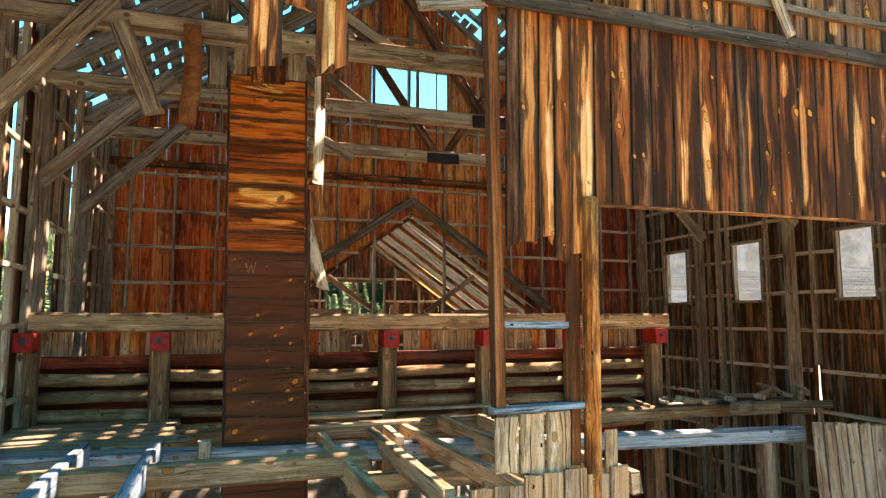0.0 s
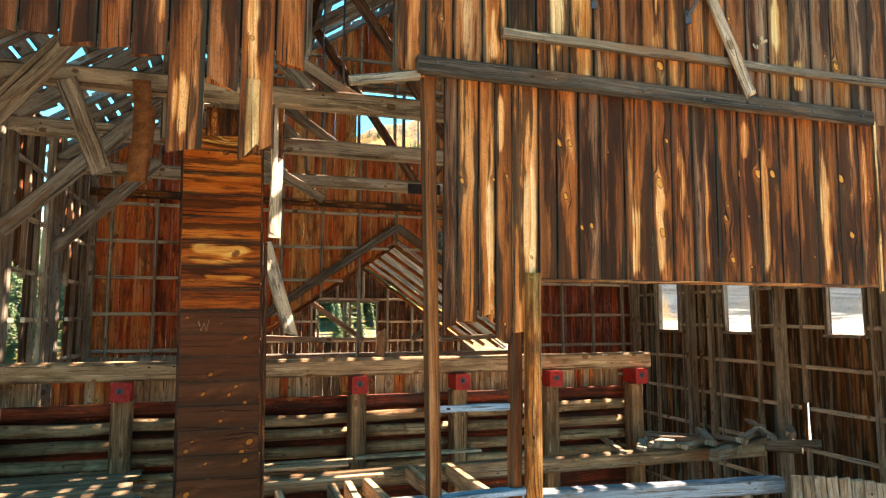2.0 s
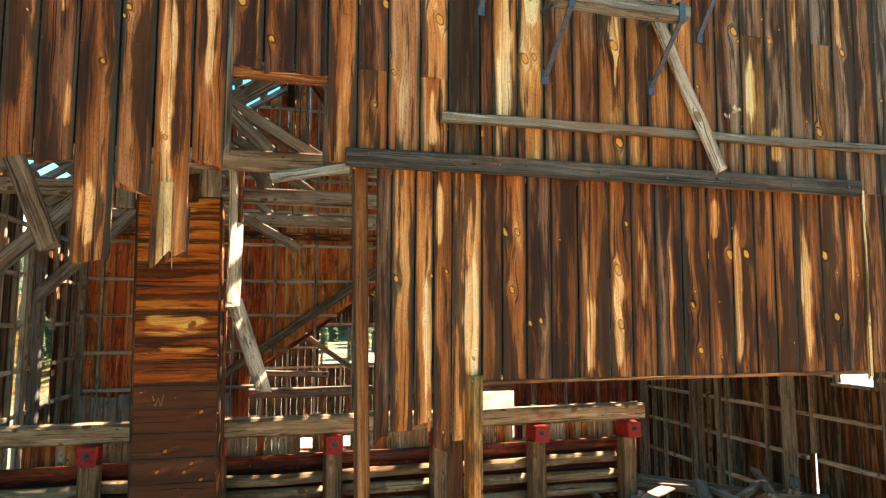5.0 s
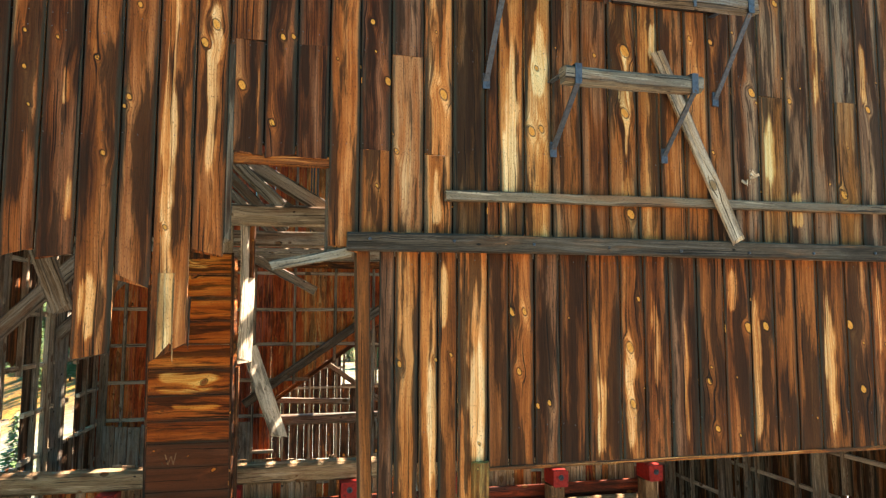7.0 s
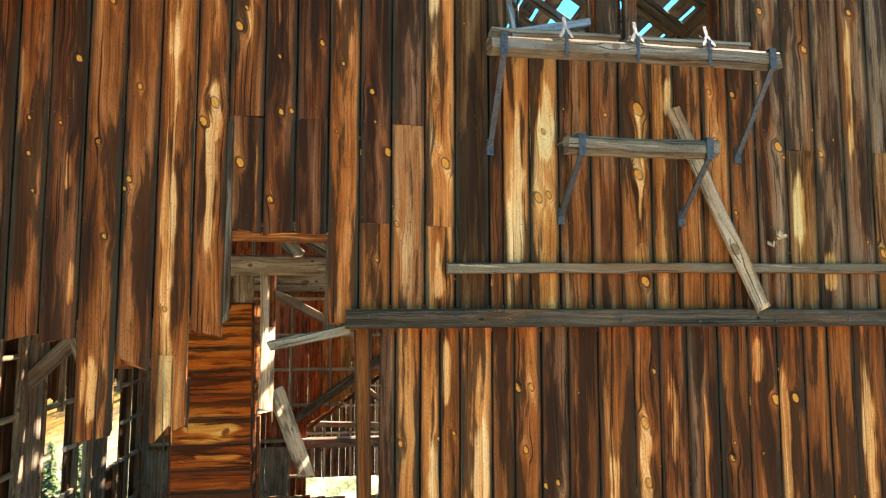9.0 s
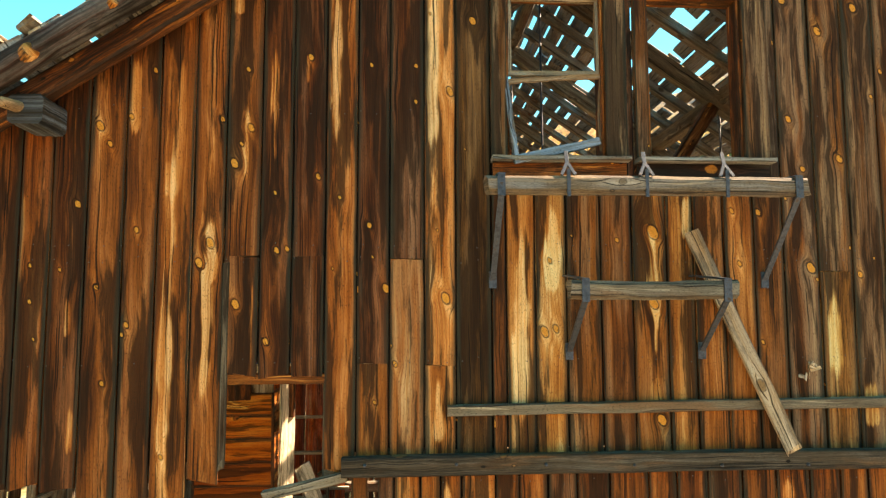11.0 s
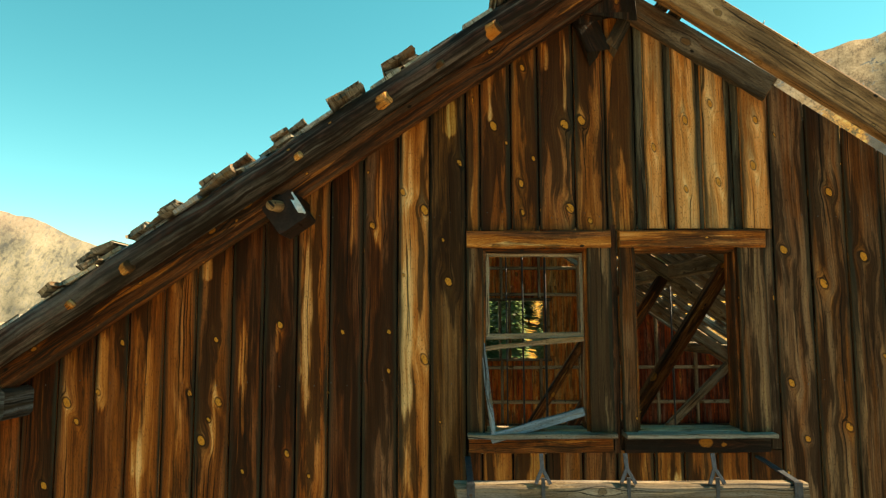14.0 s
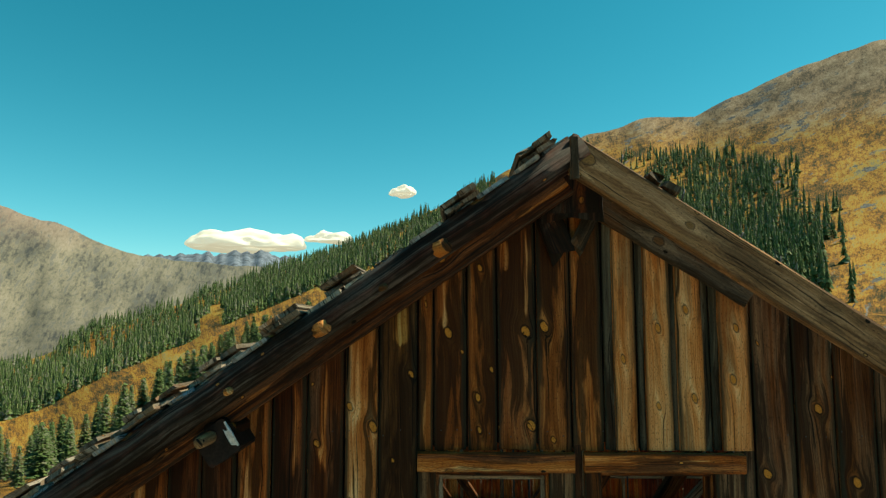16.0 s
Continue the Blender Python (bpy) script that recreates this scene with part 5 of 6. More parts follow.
# ---- elevator leg: a tall box clad in horizontal planks ----
leg = thing("elevator_leg", "tall boxed elevator leg clad in orange-brown horizontal planks", "elevator leg")
CX0, CX1, CY0, CY1 = -3.94, -3.10, 2.8, 3.55
leg_x = lambda zz: -0.018 * (zz - 4.75)          # the leg has settled a little out of plumb
LEG_KNOTS = [(-3.23, 3.93, 0.022), (-3.67, 3.82, 0.026), (-3.40, 3.84, 0.022), (-3.33, 3.75, 0.024), (-3.48, 3.60, 0.022), (-3.82, 3.38, 0.028), (-3.25, 3.42, 0.03), (-3.17, 3.31, 0.04), (-3.62, 3.0, 0.022),
             (-3.21, 2.99, 0.03), (-3.58, 2.9, 0.03), (-3.80, 2.79, 0.035), (-3.49, 6.56, 0.045), (-3.52, 6.30, 0.03), (-3.38, 5.36, 0.035), (-3.60, 4.14, 0.026), (-3.25, 4.25, 0.026)]
LEG_BANDS = [(5.32, 0.09, -3.9, -3.12), (5.06, 0.06, -3.75, -3.1), (5.46, 0.03, -3.9, -3.2), (6.70, 0.05, -3.9, -3.3)]
z, k = -1.2, 0
while z < 6.75:
    h = rnd.uniform(0.235, 0.275)
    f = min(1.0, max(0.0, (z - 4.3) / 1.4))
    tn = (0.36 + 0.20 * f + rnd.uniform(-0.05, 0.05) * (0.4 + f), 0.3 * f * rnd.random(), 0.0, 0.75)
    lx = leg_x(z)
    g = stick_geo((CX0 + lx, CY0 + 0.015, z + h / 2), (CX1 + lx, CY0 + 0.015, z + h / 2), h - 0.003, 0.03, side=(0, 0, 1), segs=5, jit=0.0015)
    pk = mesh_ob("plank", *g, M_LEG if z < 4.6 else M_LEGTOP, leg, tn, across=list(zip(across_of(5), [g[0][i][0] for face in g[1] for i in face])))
    for j, (kx, kz, kr) in enumerate([q for q in LEG_KNOTS if z < q[1] < z + h][:4]):
        pk[f"knot_{j + 1}"] = ((kz - z - h / 2) / (h / 2), kx, kr, 0.0)
    for j, (bz, bw, b0, b1) in enumerate([q for q in LEG_BANDS if z < q[0] < z + h][:2]):
        pk[f"band_{j + 1}"] = ((bz - z - h / 2) / (h / 2), bw / h, b0, b1)
    for xx in (CX0 + lx + 0.015, CX1 + lx - 0.015):
        stick("side_plank", (xx, CY0 + 0.03, z + h / 2), (xx, CY1, z + h / 2), h - 0.006, 0.03, M_FACADE, leg, tn, side=(0, 0, 1), segs=2)
    z += h
    k += 1
for xx, tn in ((CX0 - 0.012, (0.3, 0.1, 0.2)), (CX1 + 0.012, (0.4, 0.2, 0.3))):
    stick("corner_trim", (xx + leg_x(-1.2), CY0 + 0.02, -1.2), (xx + leg_x(z), CY0 + 0.02, z), 0.03, 0.05, M_FACADE, leg, tn, side=(1, 0, 0), segs=8)
for x0_, x1_, zt, yy, mt, tn in ((-3.95, -3.79, 7.16, 2.83, M_TIMBER, (0.48, 0.2, 0.4)), (-3.34, -3.12, 7.2, 2.84, M_TIMBER, (0.52, 0.2, 0.3)), (-3.75, -3.36, 7.0, 2.80, M_FACADE, (0.36, 0.2, 0.1)), (-3.79, -3.34, 7.1, 2.9, M_TIMBER, (0.5, 0.2, 0.3))):
    stick("top_block", ((x0_ + x1_) / 2, yy, z - 0.08), ((x0_ + x1_) / 2, yy, zt), x1_ - x0_ - 0.006, 0.05, mt, leg, tn, side=(1, 0, 0), rag=(0.03, 0.06))
for p in ((-3.745, 4.60, -3.715, 4.49), (-3.715, 4.49, -3.685, 4.58), (-3.685, 4.58, -3.66, 4.49), (-3.66, 4.49, -3.635, 4.61), (-3.78, 4.52, -3.755, 4.48)):
    stick("scratch", (p[0], CY0 - 0.004, p[1]), (p[2], CY0 - 0.004, p[3]), 0.009, 0.004, M_PALE, leg, (0.4, 0.1, 0.0), side=(1, 0, 0), segs=1, jit=0)
strip = beam("torn_strip", (-2.97, 2.80, 7.08), (-2.965, 2.80, 5.55), 0.21, 0.02, "sunlit pale strip hanging beside the elevator leg", M_SUNLIT, (0.52, 0.4, 0.15), category="strip", side=(0.62, 0.78, 0), rag=(0.1, 0.2), segs=6, bend=0.02)
beam("torn_strip", (-3.02, 4.3, 5.65), (-2.62, 4.7, 4.42), 0.25, 0.03, "splintered pale plank hanging at an angle", M_SUNLIT, (0.50, 0.4, 0.15), category="strip", side=(0.7, 0.7, 0), rag=(0.1, 0.15))
beam("leg_side_board", (-3.0, 2.95, 1.0), (-3.05, 2.95, 5.5), 0.04, 0.1, "brown board beside the elevator leg", M_FACADE, (0.5, 0.3, 0.3), category="board", side=(1, 0, 0))

# ---- bin front: cap beam on posts with red iron shoes, slab logs between ----
cap = beam("cap_beam", (-6.5, 4.75, 3.93), (3.3, 4.75, 3.93), 0.25, 0.26, "long squared grey cap beam on short posts", M_OLIVE, (0.72, 0.3, 0.15), category="beam", side=(0, 0, 1), segs=18, bend=0.012)
px = [-6.29 + 1.545 * i for i in range(7)]
for i, x in enumerate(px):
    p = thing("bin_post", "short heavy post with a red-painted iron shoe", "post", group="bin posts")
    stick("post", (x, 4.68, -0.5), (x, 4.68, 3.55), 0.25, 0.22, M_OLIVE, p, (rnd.uniform(0.42, 0.52), 0.2, 0.0, 0.9), side=(1, 0, 0), segs=6)
    sh = stick("shoe", (x, 4.42, 3.68), (x, 4.8, 3.68), 0.23, 0.24, M_REDIRON, p, (0.3, 0, 0), side=(1, 0, 0), segs=2, jit=0.006, cham=0.08)
    stick("washer", (x, 4.405, 3.7), (x, 4.42, 3.7), 0.08, 0.08, M_IRON, sh, (0.3, 0, 0), side=(1, 0, 0), segs=1, cham=0.3, jit=0)
    log("bolt", (x, 4.385, 3.7), (x, 4.41, 3.7), 0.02, 0.02, M_IRON, sh, (0.3, 0, 0), sides=6, segs=1, jit=0)
for x0, x1 in zip(px, px[1:]):
    for z in (2.24, 2.48, 2.72, 2.96, 3.19):
        log("slab_log", (x0 + 0.1, 4.86, z + rnd.uniform(-0.02, 0.02)), (x1 - 0.1, 4.86, z + rnd.uniform(-0.02, 0.02)), 0.085, 0.075, M_OLIVE, None, (rnd.uniform(0.50, 0.62), 0.2, 0.0), segs=5, bend=0.02)
for o in [o for o in bpy.data.objects if o.name.startswith("slab_log")]:
    tagged(o, "weathered slab log wedged between bin posts", "log", "slab logs of the bin front")
beam("bin_rail", (-6.3, 4.98, 3.40), (3.1, 4.98, 3.40), 0.16, 0.05, "red-brown rail behind the bin posts", M_RED, (0.36, 0.1, 0.0), category="rail", side=(0, 0, 1), segs=12)
lining = thing("bin_lining", "short upright pale yellow boards lining the bin top", "boards")
x = -6.35
while x < 3.2:
    wd = rnd.uniform(0.10, 0.2)
    if rnd.random() > 0.06:
        stick("board", (x + wd / 2, 5.3, 3.35), (x + wd / 2, 5.3, 3.98 + rnd.uniform(-0.03, 0.02)), wd - 0.005, 0.025, M_PALE if rnd.random() < 0.88 else M_RED, lining, (rnd.uniform(0.55, 0.85), 0.3, 0.05), side=(1, 0, 0), segs=2)
    x += wd
back = thing("bin_planking", "dark horizontal planks behind the slab logs", "planks")
for k in range(7):
    stick("plank", (-6.4, 5.2, 1.95 + 0.215 * k), (3.2, 5.2, 1.95 + 0.215 * k), 0.21, 0.04, M_RED, back, (0.22 + 0.06 * rnd.random(), 0.0, 0.0, 1.0), side=(0, 0, 1), segs=6)

# ---- floors ----
deck = thing("floor_deck", "worn grey plank deck with sun patches and missing planks", "floor", "structure")
y = 2.95
while y < 4.55:
    wd = rnd.uniform(0.2, 0.27)
    stick("plank", (XL + 0.05, y + wd / 2, 2.63), (-4.45 + rnd.uniform(-0.15, 0.15), y + wd / 2, 2.63), wd - 0.002, 0.04, M_OLIVE, deck, (rnd.uniform(0.6, 0.68), 0.1, 0.5), side=(0, 1, 0), rag=(0, 0.04))
    y += wd
for y0, x0, x1, w_ in ((3.45, -3.0, -1.52, 0.11), (4.2, -3.05, -1.85, 0.19), (4.43, -3.05, -1.75, 0.2), (4.55, -1.7, 0.2, 0.16)):
    stick("plank", (x0, y0, 2.66), (x1, y0, 2.66), w_, 0.04, M_OLIVE, deck, (0.85, 0.2, 0.3), side=(0, 1, 0), segs=6)
for x in (-6.05, -5.27, -4.6):
    beam("floor_joist", (x, 0.3, 2.62), (x + 0.03, 2.74, 2.62), 0.22, 0.1, "bare blue-grey floor joist", M_SKYTINT, (0.42, 0.15, 1.0), category="joist", group="floor joists", side=(0, 0, 1), rag=(0.04, 0))
for x, x1, y0, y1 in ((-2.82, -2.75, 0.25, 3.2), (-2.19, -2.2, 0.26, 3.3), (-1.74, -1.55, 0.26, 3.45), (-1.06, -0.95, 0.3, 3.95), (-0.5, -0.45, 0.3, 3.9), (-1.98, -2.0, 2.6, 3.35)):
    beam("floor_joist", (x1, y0, 2.54), (x, y1, 2.54), 0.2, 0.10, "bare grey floor joist with sunlit top", M_OLIVE, (0.78, 0.2, 0.3), category="joist", group="floor joists", side=(0, 0, 1), rag=(0.05, 0.02))
beam("floor_girder", (-6.4, 2.85, 2.55), (3.95, 2.66, 2.33), 0.2, 0.2, "squared blue-grey floor girder", M_SKYTINT, (0.5, 0.2, 0.8), category="beam", side=(0, 0, 1), segs=12)
beam("floor_girder", (-6.4, 1.6, 2.6), (-2.6, 1.6, 2.6), 0.22, 0.2, "squared floor girder with knots", M_OLIVE, (0.55, 0.2, 0.3), category="beam", side=(0, 0, 1), segs=8)
beam("floor_girder", (-6.4, 4.1, 2.48), (4.9, 4.0, 2.5), 0.22, 0.2, "grey floor girder beneath the deck edge", M_OLIVE, (0.46, 0.2, 0.3), category="beam", side=(0, 0, 1), segs=10)
beam("floor_girder", (-2.75, 1.8, 2.36), (-0.9, 1.76, 2.36), 0.18, 0.16, "grey cross girder under the bare joists", M_OLIVE, (0.6, 0.2, 0.3), category="beam", side=(0, 0, 1), segs=6)
beam("front_sill", (-6.4, 0.12, 2.28), (-0.9, 0.12, 2.28), 0.22, 0.2, "blue-grey front sill beam", M_SKYTINT, (0.42, 0.1, 1.0), category="beam", side=(0, 0, 1), segs=10)
beam("floor_block", (-4.1, 2.55, 2.3), (-4.1, 2.55, 2.72), 0.14, 0.14, "short grey block standing on the joists", M_TIMBER, (0.5, 0.2, 0.6), category="block", side=(1, 0, 0))
for x in (-5.2, -2.4, 0.4, 3.4):
    beam("under_post", (x, 2.75, -1.3), (x, 2.75, 2.4), 0.2, 0.2, "dark post under the floor girder", M_TIMBER, (0.36, 0.1, 0.2), category="post", group="posts under the floor", side=(1, 0, 0))
beam("fallen_timber", (3.4, 3.3, 2.62), (6.3, 5.2, 2.4), 0.16, 0.14, "fallen brown timber lying by the side wall", M_TIMBER, (0.45, 0.2, 0.2), category="timber", side=(0, 0, 1))
beam("fallen_timber", (4.2, 6.6, 2.25), (6.4, 4.2, 2.45), 0.13, 0.12, "fallen grey timber leaning on the side wall", M_TIMBER, (0.36, 0.2, 0.4), category="timber", side=(0, 0, 1))
beam("loose_plank", (3.6, 5.3, 2.35), (4.7, 6.1, 2.3), 0.26, 0.03, "sunlit loose plank on the rubble", M_PALE, (0.8, 0.2, 0.5), category="plank", side=(0, 1, 0))
beam("fallen_timber", (3.6, 8.6, 2.15), (6.4, 4.6, 2.3), 0.18, 0.15, "long grey timber lying along the side wall", M_TIMBER, (0.4, 0.2, 0.4), category="timber", side=(0, 0, 1))
rng3 = random.Random(8)
for k in range(9):                        # broken timbers heaped across the floor beams by the side wall
    x, y = 2.2 + 0.42 * k, 4.0 + rng3.uniform(-0.1, 0.15)
    a = rng3.uniform(0.3, 1.3)
    l = rng3.uniform(0.8, 1.7)
    beam("broken_timber", (x - 0.3 * math.cos(a), y - 0.3 * math.sin(a), 2.67 + 0.03 * (k % 3)), (min(x + l * math.cos(a), 6.4), y + l * math.sin(a), 2.60 + rng3.uniform(-0.1, 0.12)), rng3.uniform(0.1, 0.2), rng3.uniform(0.04, 0.1), "broken grey timber heaped on the floor beams", M_TIMBER if k % 3 else M_PALE, (rng3.uniform(0.4, 0.62), 0.2, 0.4), category="timber", group="broken timbers", side=(-math.sin(a), math.cos(a), 0.2), rag=(0.05, 0.1), segs=3)
panel = thing("plank_panel", "tilted grey-green plank panel with scalloped top", "panel")
for i in range(16):
    f = i / 15
    p = Vector((3.78 + 1.5 * f, 2.2 - 1.4 * f, 2.56 + rnd.uniform(-0.025, 0.02)))
    stick("slat", (p.x - 0.05, p.y - 0.25, -1.2), tuple(p), 0.128, 0.03, M_TIMBER, panel, (rnd.uniform(0.46, 0.56), 0.1, 0.35), side=(1.5, -1.4, 0), segs=2, rag=(0.0, 0.03))

# ---- side and back walls: thin boards on studs and girts ----
def board_wall(name, label, p0, p1, zb, top_of, mat, tones, openings=(), miss=0.0, gap=0.008, inward=(0, 1, 0), girts=(), studs=(), rag=0.0, stud_top=None, cut=None):
    """Vertical boards from p0 to p1 (x, y); openings are (s0, s1, z0, z1); girts and studs stand on the inner side."""
    wl = thing(name, label, "wall", "structure")
    a, b = Vector((*p0, 0)), Vector((*p1, 0))
    ax = b - a
    L = ax.length
    ax.normalize()
    inn = Vector(inward)
    s = 0.0
    while s < L - 0.05:
        wd = min(rnd.uniform(0.19, 0.27), L - s)
        c = a + ax * (s + wd / 2)
        zt = top_of(c)
        spans = [(zb, zt)]
        for s0, s1, z0, z1 in openings:
            if s + wd / 2 > s0 and s + wd / 2 < s1:
                spans = [q for lo, hi in spans for q in ((lo, min(hi, z0)), (max(lo, z1), hi)) if q[1] - q[0] > 0.05]
        for lo, hi in spans:
            raked = cut and 2.7 < lo < 6.6
            lo = cut(c.x) if raked else lo
            if rnd.random() >= miss:
                g = stick_geo((c.x, c.y, lo + (rnd.uniform(0, rag) if rag else 0)), (c.x, c.y, hi), wd - gap, 0.025, side=tuple(ax), segs=3, jit=0.003, rag=(rag * 0.3, 0))
                if raked:                        # the foot follows the annex roof
                    g = ([(q[0], q[1], q[2] + (cut(q[0]) - lo if i < 8 else 0.0)) for i, q in enumerate(g[0])], g[1], g[2])
                if hi == zt:                     # the top is cut along the roof
                    vs = list(g[0])
                    for i in range(len(vs) - 8, len(vs)):
                        vs[i] = (vs[i][0], vs[i][1], vs[i][2] + top_of(Vector((vs[i][0], vs[i][1], 0))) - zt)
                    g = (vs, g[1], g[2])
                mesh_ob("board", *g, mat, wl, tones(c), across=across_of(3))
        s += wd
    for z in girts:
        segs_ = [(0.0, L)]
        for s0, s1, z0, z1 in openings:
            if z0 - 0.04 < z < z1 + 0.04:
                segs_ = [q for lo, hi in segs_ for q in ((lo, min(hi, s0)), (max(lo, s1), hi)) if q[1] - q[0] > 0.1]
        for lo, hi in segs_:
            ok = [k_ for k_ in np.arange(lo, hi, 0.1) if top_of(a + ax * float(k_)) > z]
            if len(ok) > 1:
                p, q = a + ax * float(ok[0]) + inn * 0.05, a + ax * float(min(ok[-1] + 0.1, hi)) + inn * 0.05
                stick("girt", (p.x, p.y, z), (q.x, q.y, z), 0.07, 0.06, M_TIMBER, wl, (rnd.uniform(0.72, 0.92), 0.2, 0.3), side=(0, 0, 1), segs=8, bend=0.015)
    for sx, wd in studs:
        c = a + ax * sx + inn * (0.09 if wd > 0.1 else 0.055)
        zt = (stud_top or top_of)(c)
        spans = [(zb, zt)]
        for s0, s1, z0, z1 in openings:
            if s0 + 0.03 < sx < s1 - 0.03:
                spans = [q for lo, hi in spans for q in ((lo, min(hi, z0)), (max(lo, z1), hi)) if q[1] - q[0] > 0.05]
        for lo, hi in spans:
            stick("stud", (c.x, c.y, lo), (c.x, c.y, hi), wd, 0.08, M_TIMBER, wl, (rnd.uniform(0.52, 0.7), 0.2, 0.3), side=tuple(ax), segs=6, bend=0.015)
    return wl


def casing(name, label, a, b, z0, z1, side, tone=(0.5, 0.2, 0.5), mull=()):
    """A glassless frame round an opening from a to b (x, y)."""
    w = thing(name, label, "window", "structure")
    a, b = Vector((*a, 0)), Vector((*b, 0))
    ax = (b - a).normalized()
    for c in [a, b] + [a + (b - a) * m for m in mull]:
        stick("jamb", (c.x, c.y, z0), (c.x, c.y, z1), 0.06, 0.12, M_TIMBER, w, tone, side=tuple(ax))
    for z in (z0, z1):
        stick("sill" if z == z0 else "head", tuple(a + Vector((0, 0, z)) - ax * 0.06), tuple(b + Vector((0, 0, z)) + ax * 0.06), 0.06, 0.14, M_TIMBER, w, tone, side=(0, 0, 1))
    return w


# right-hand side wall, three windows
W_Y = ((8.07, 8.84), (5.78, 6.58), (3.32, 4.07))
board_wall("wall_right", "dark brown board side wall with girts and three empty windows", (XR, 0.0), (XR, YB), -1.3, lambda c: roof_z(XR) - 0.1, M_SIDING, lambda c: (rnd.uniform(0.36, 0.56), 0.4, rnd.uniform(0.2, 0.9), 0.25),
           [(y0, y1, 4.32, 5.58) for y0, y1 in W_Y] + [(4.5, 4.74, 2.35, 3.1)], 0.0, 0.008, (-1, 0, 0), (0.1, 0.8, 1.55, 2.27, 3.0, 3.73, 4.46, 5.2, 5.93, 6.65, 7.3), [(s, 0.07) for s in (0.6, 1.3, 2.5, 3.2, 4.6, 5.65, 6.75, 7.35, 7.95, 8.95, 9.4)] + [(5.05, 0.17), (7.0, 0.16), (9.7, 0.16), (1.9, 0.17)])
wall_right = bpy.data.objects["wall_right"]
for yy, w_ in ((4.40, 0.36), (4.83, 0.34)):
    stick("board", (XR, yy, 2.3), (XR, yy + 0.02 * (1 if yy < 4.6 else -1), 3.15), w_, 0.022, M_FACADE, wall_right, (0.4, 0.2, 0.2), side=(0, 1, 0), rag=(0.02, 0.02))
for k, (y0, y1) in enumerate(W_Y):
    casing(f"window_{k + 3}", "empty side window with weathered grey casing", (XR - 0.03, y0), (XR - 0.03, y1), 4.32, 5.58, 1)
# back gable, open in its lower middle towards the annex
def annex_z(x):
    return 6.45 - 0.70 * abs(x - 0.12)


def back_top(c):
    return roof_z(c.x) - 0.02


# middle boards toned lighter, standing for the light that falls on the wall
board_wall("wall_back", "red-brown board back gable with thin girts", (XL, YB), (XR, YB), -1.3, back_top, M_RED, lambda c: (rnd.uniform(0.66, 0.90) if -2.8 < c.x < 3 else rnd.uniform(0.42, 0.78) if c.x < 0 else rnd.uniform(0.34, 0.50), 0.2, rnd.uniform(0.0, 0.12) if -2.8 < c.x < 3 else rnd.uniform(0.0, 0.3), 1.0),
           [(-0.78 - XL, 1.17 - XL, 8.66, 10.0)] + [(0.12 - 0.35 * k - 0.18 - XL, 0.12 - 0.35 * k + 0.18 - XL, 2.6, annex_z(0.12 - 0.35 * k) - 0.13) for k in range(-8, 9)], 0.0, 0.003, (0, -1, 0),
           (2.5, 3.2, 3.95, 4.7, 5.46, 6.22, 7.0, 7.75, 8.5, 10.1, 10.7), [(s, 0.06) for s in np.arange(0.5, 13.0, 0.86)] + [(0.15, 0.16), (12.85, 0.16)], cut=lambda x: annex_z(x) - 0.03)
casing("window_6", "double empty window high in the back gable", (-0.78, YB), (1.17, YB), 8.66, 10.0, 1, (0.4, 0.2, 0.2), (0.445, 0.555))
beam("back_tie", (XL, YB - 0.14, 7.2), (XR, YB - 0.14, 7.2), 0.16, 0.12, "brown tie beam along the back gable", M_FACADE, (0.45, 0.2, 0.2), category="beam", side=(0, 0, 1), segs=12)
# left side wall, half its boards gone
board_wall("wall_left", "ruined side wall with most boards gone and daylight between the studs", (XL, 0.0), (XL, YB), -1.3, lambda c: roof_z(XL) - 0.05, M_SIDING, lambda c: (rnd.uniform(0.3, 0.5), 0.3, rnd.uniform(0.1, 0.6)),
           [(5.6, 6.1, 3.9, 5.2), (8.0, 8.6, 3.9, 5.2)], 0.27, 0.014, (1, 0, 0), (1.9, 3.0, 3.9, 4.6, 5.3, 6.1, 6.9), [(s, 0.08) for s in np.arange(0.3, 9.8, 0.62)] + [(6.9, 0.18), (4.6, 0.18)], rag=0.5)

# ---- annex behind: a low gabled lean-to, its roof broken open ----
annex = thing("annex_roof", "broken low annex roof of pale grey planks on rafters", "roof", "structure")
for y in (9.75, 10.0, 11.1, 12.4, 13.5, 14.5, 15.4):
    for s_ in (-1, 1):
        tn = (0.35, 0.2, 0.2) if y < 9.9 else (0.55, 0.2, 0.1)
        stick("rafter", (0.12, y, annex_z(0.12) + (0.28 if y < 9.9 else -0.12)), (0.12 + s_ * 3.6, y, annex_z(3.72) + (0.28 if y < 9.9 else -0.12)), 0.18 if y < 9.9 else 0.09, 0.12 if y < 9.9 else 0.06, M_TIMBER if y < 9.9 else M_FACADE, annex, tn, side=(0, 0, 1), segs=6)
y = 9.95
while y < 15.4:
    wd = rnd.uniform(0.15, 0.24)
    for s_, keep in ((1, 0.93), (-1, 0.2)):
        if rnd.random() < keep:
            x0, x1 = 0.12 + s_ * rnd.uniform(0.0, 0.25), 0.12 + s_ * rnd.uniform(3.3, 3.9)
            stick("roof_plank", (x0, y, annex_z(x0) + 0.02), (x1, y, annex_z(x1) + 0.02), wd, 0.03, M_GREY, annex, (rnd.uniform(0.75, 0.98), 0.3, 0.9), side=(0, 1, 0), segs=4, rag=(0.1, 0.1), bend=0.02)
    y += wd + 0.05
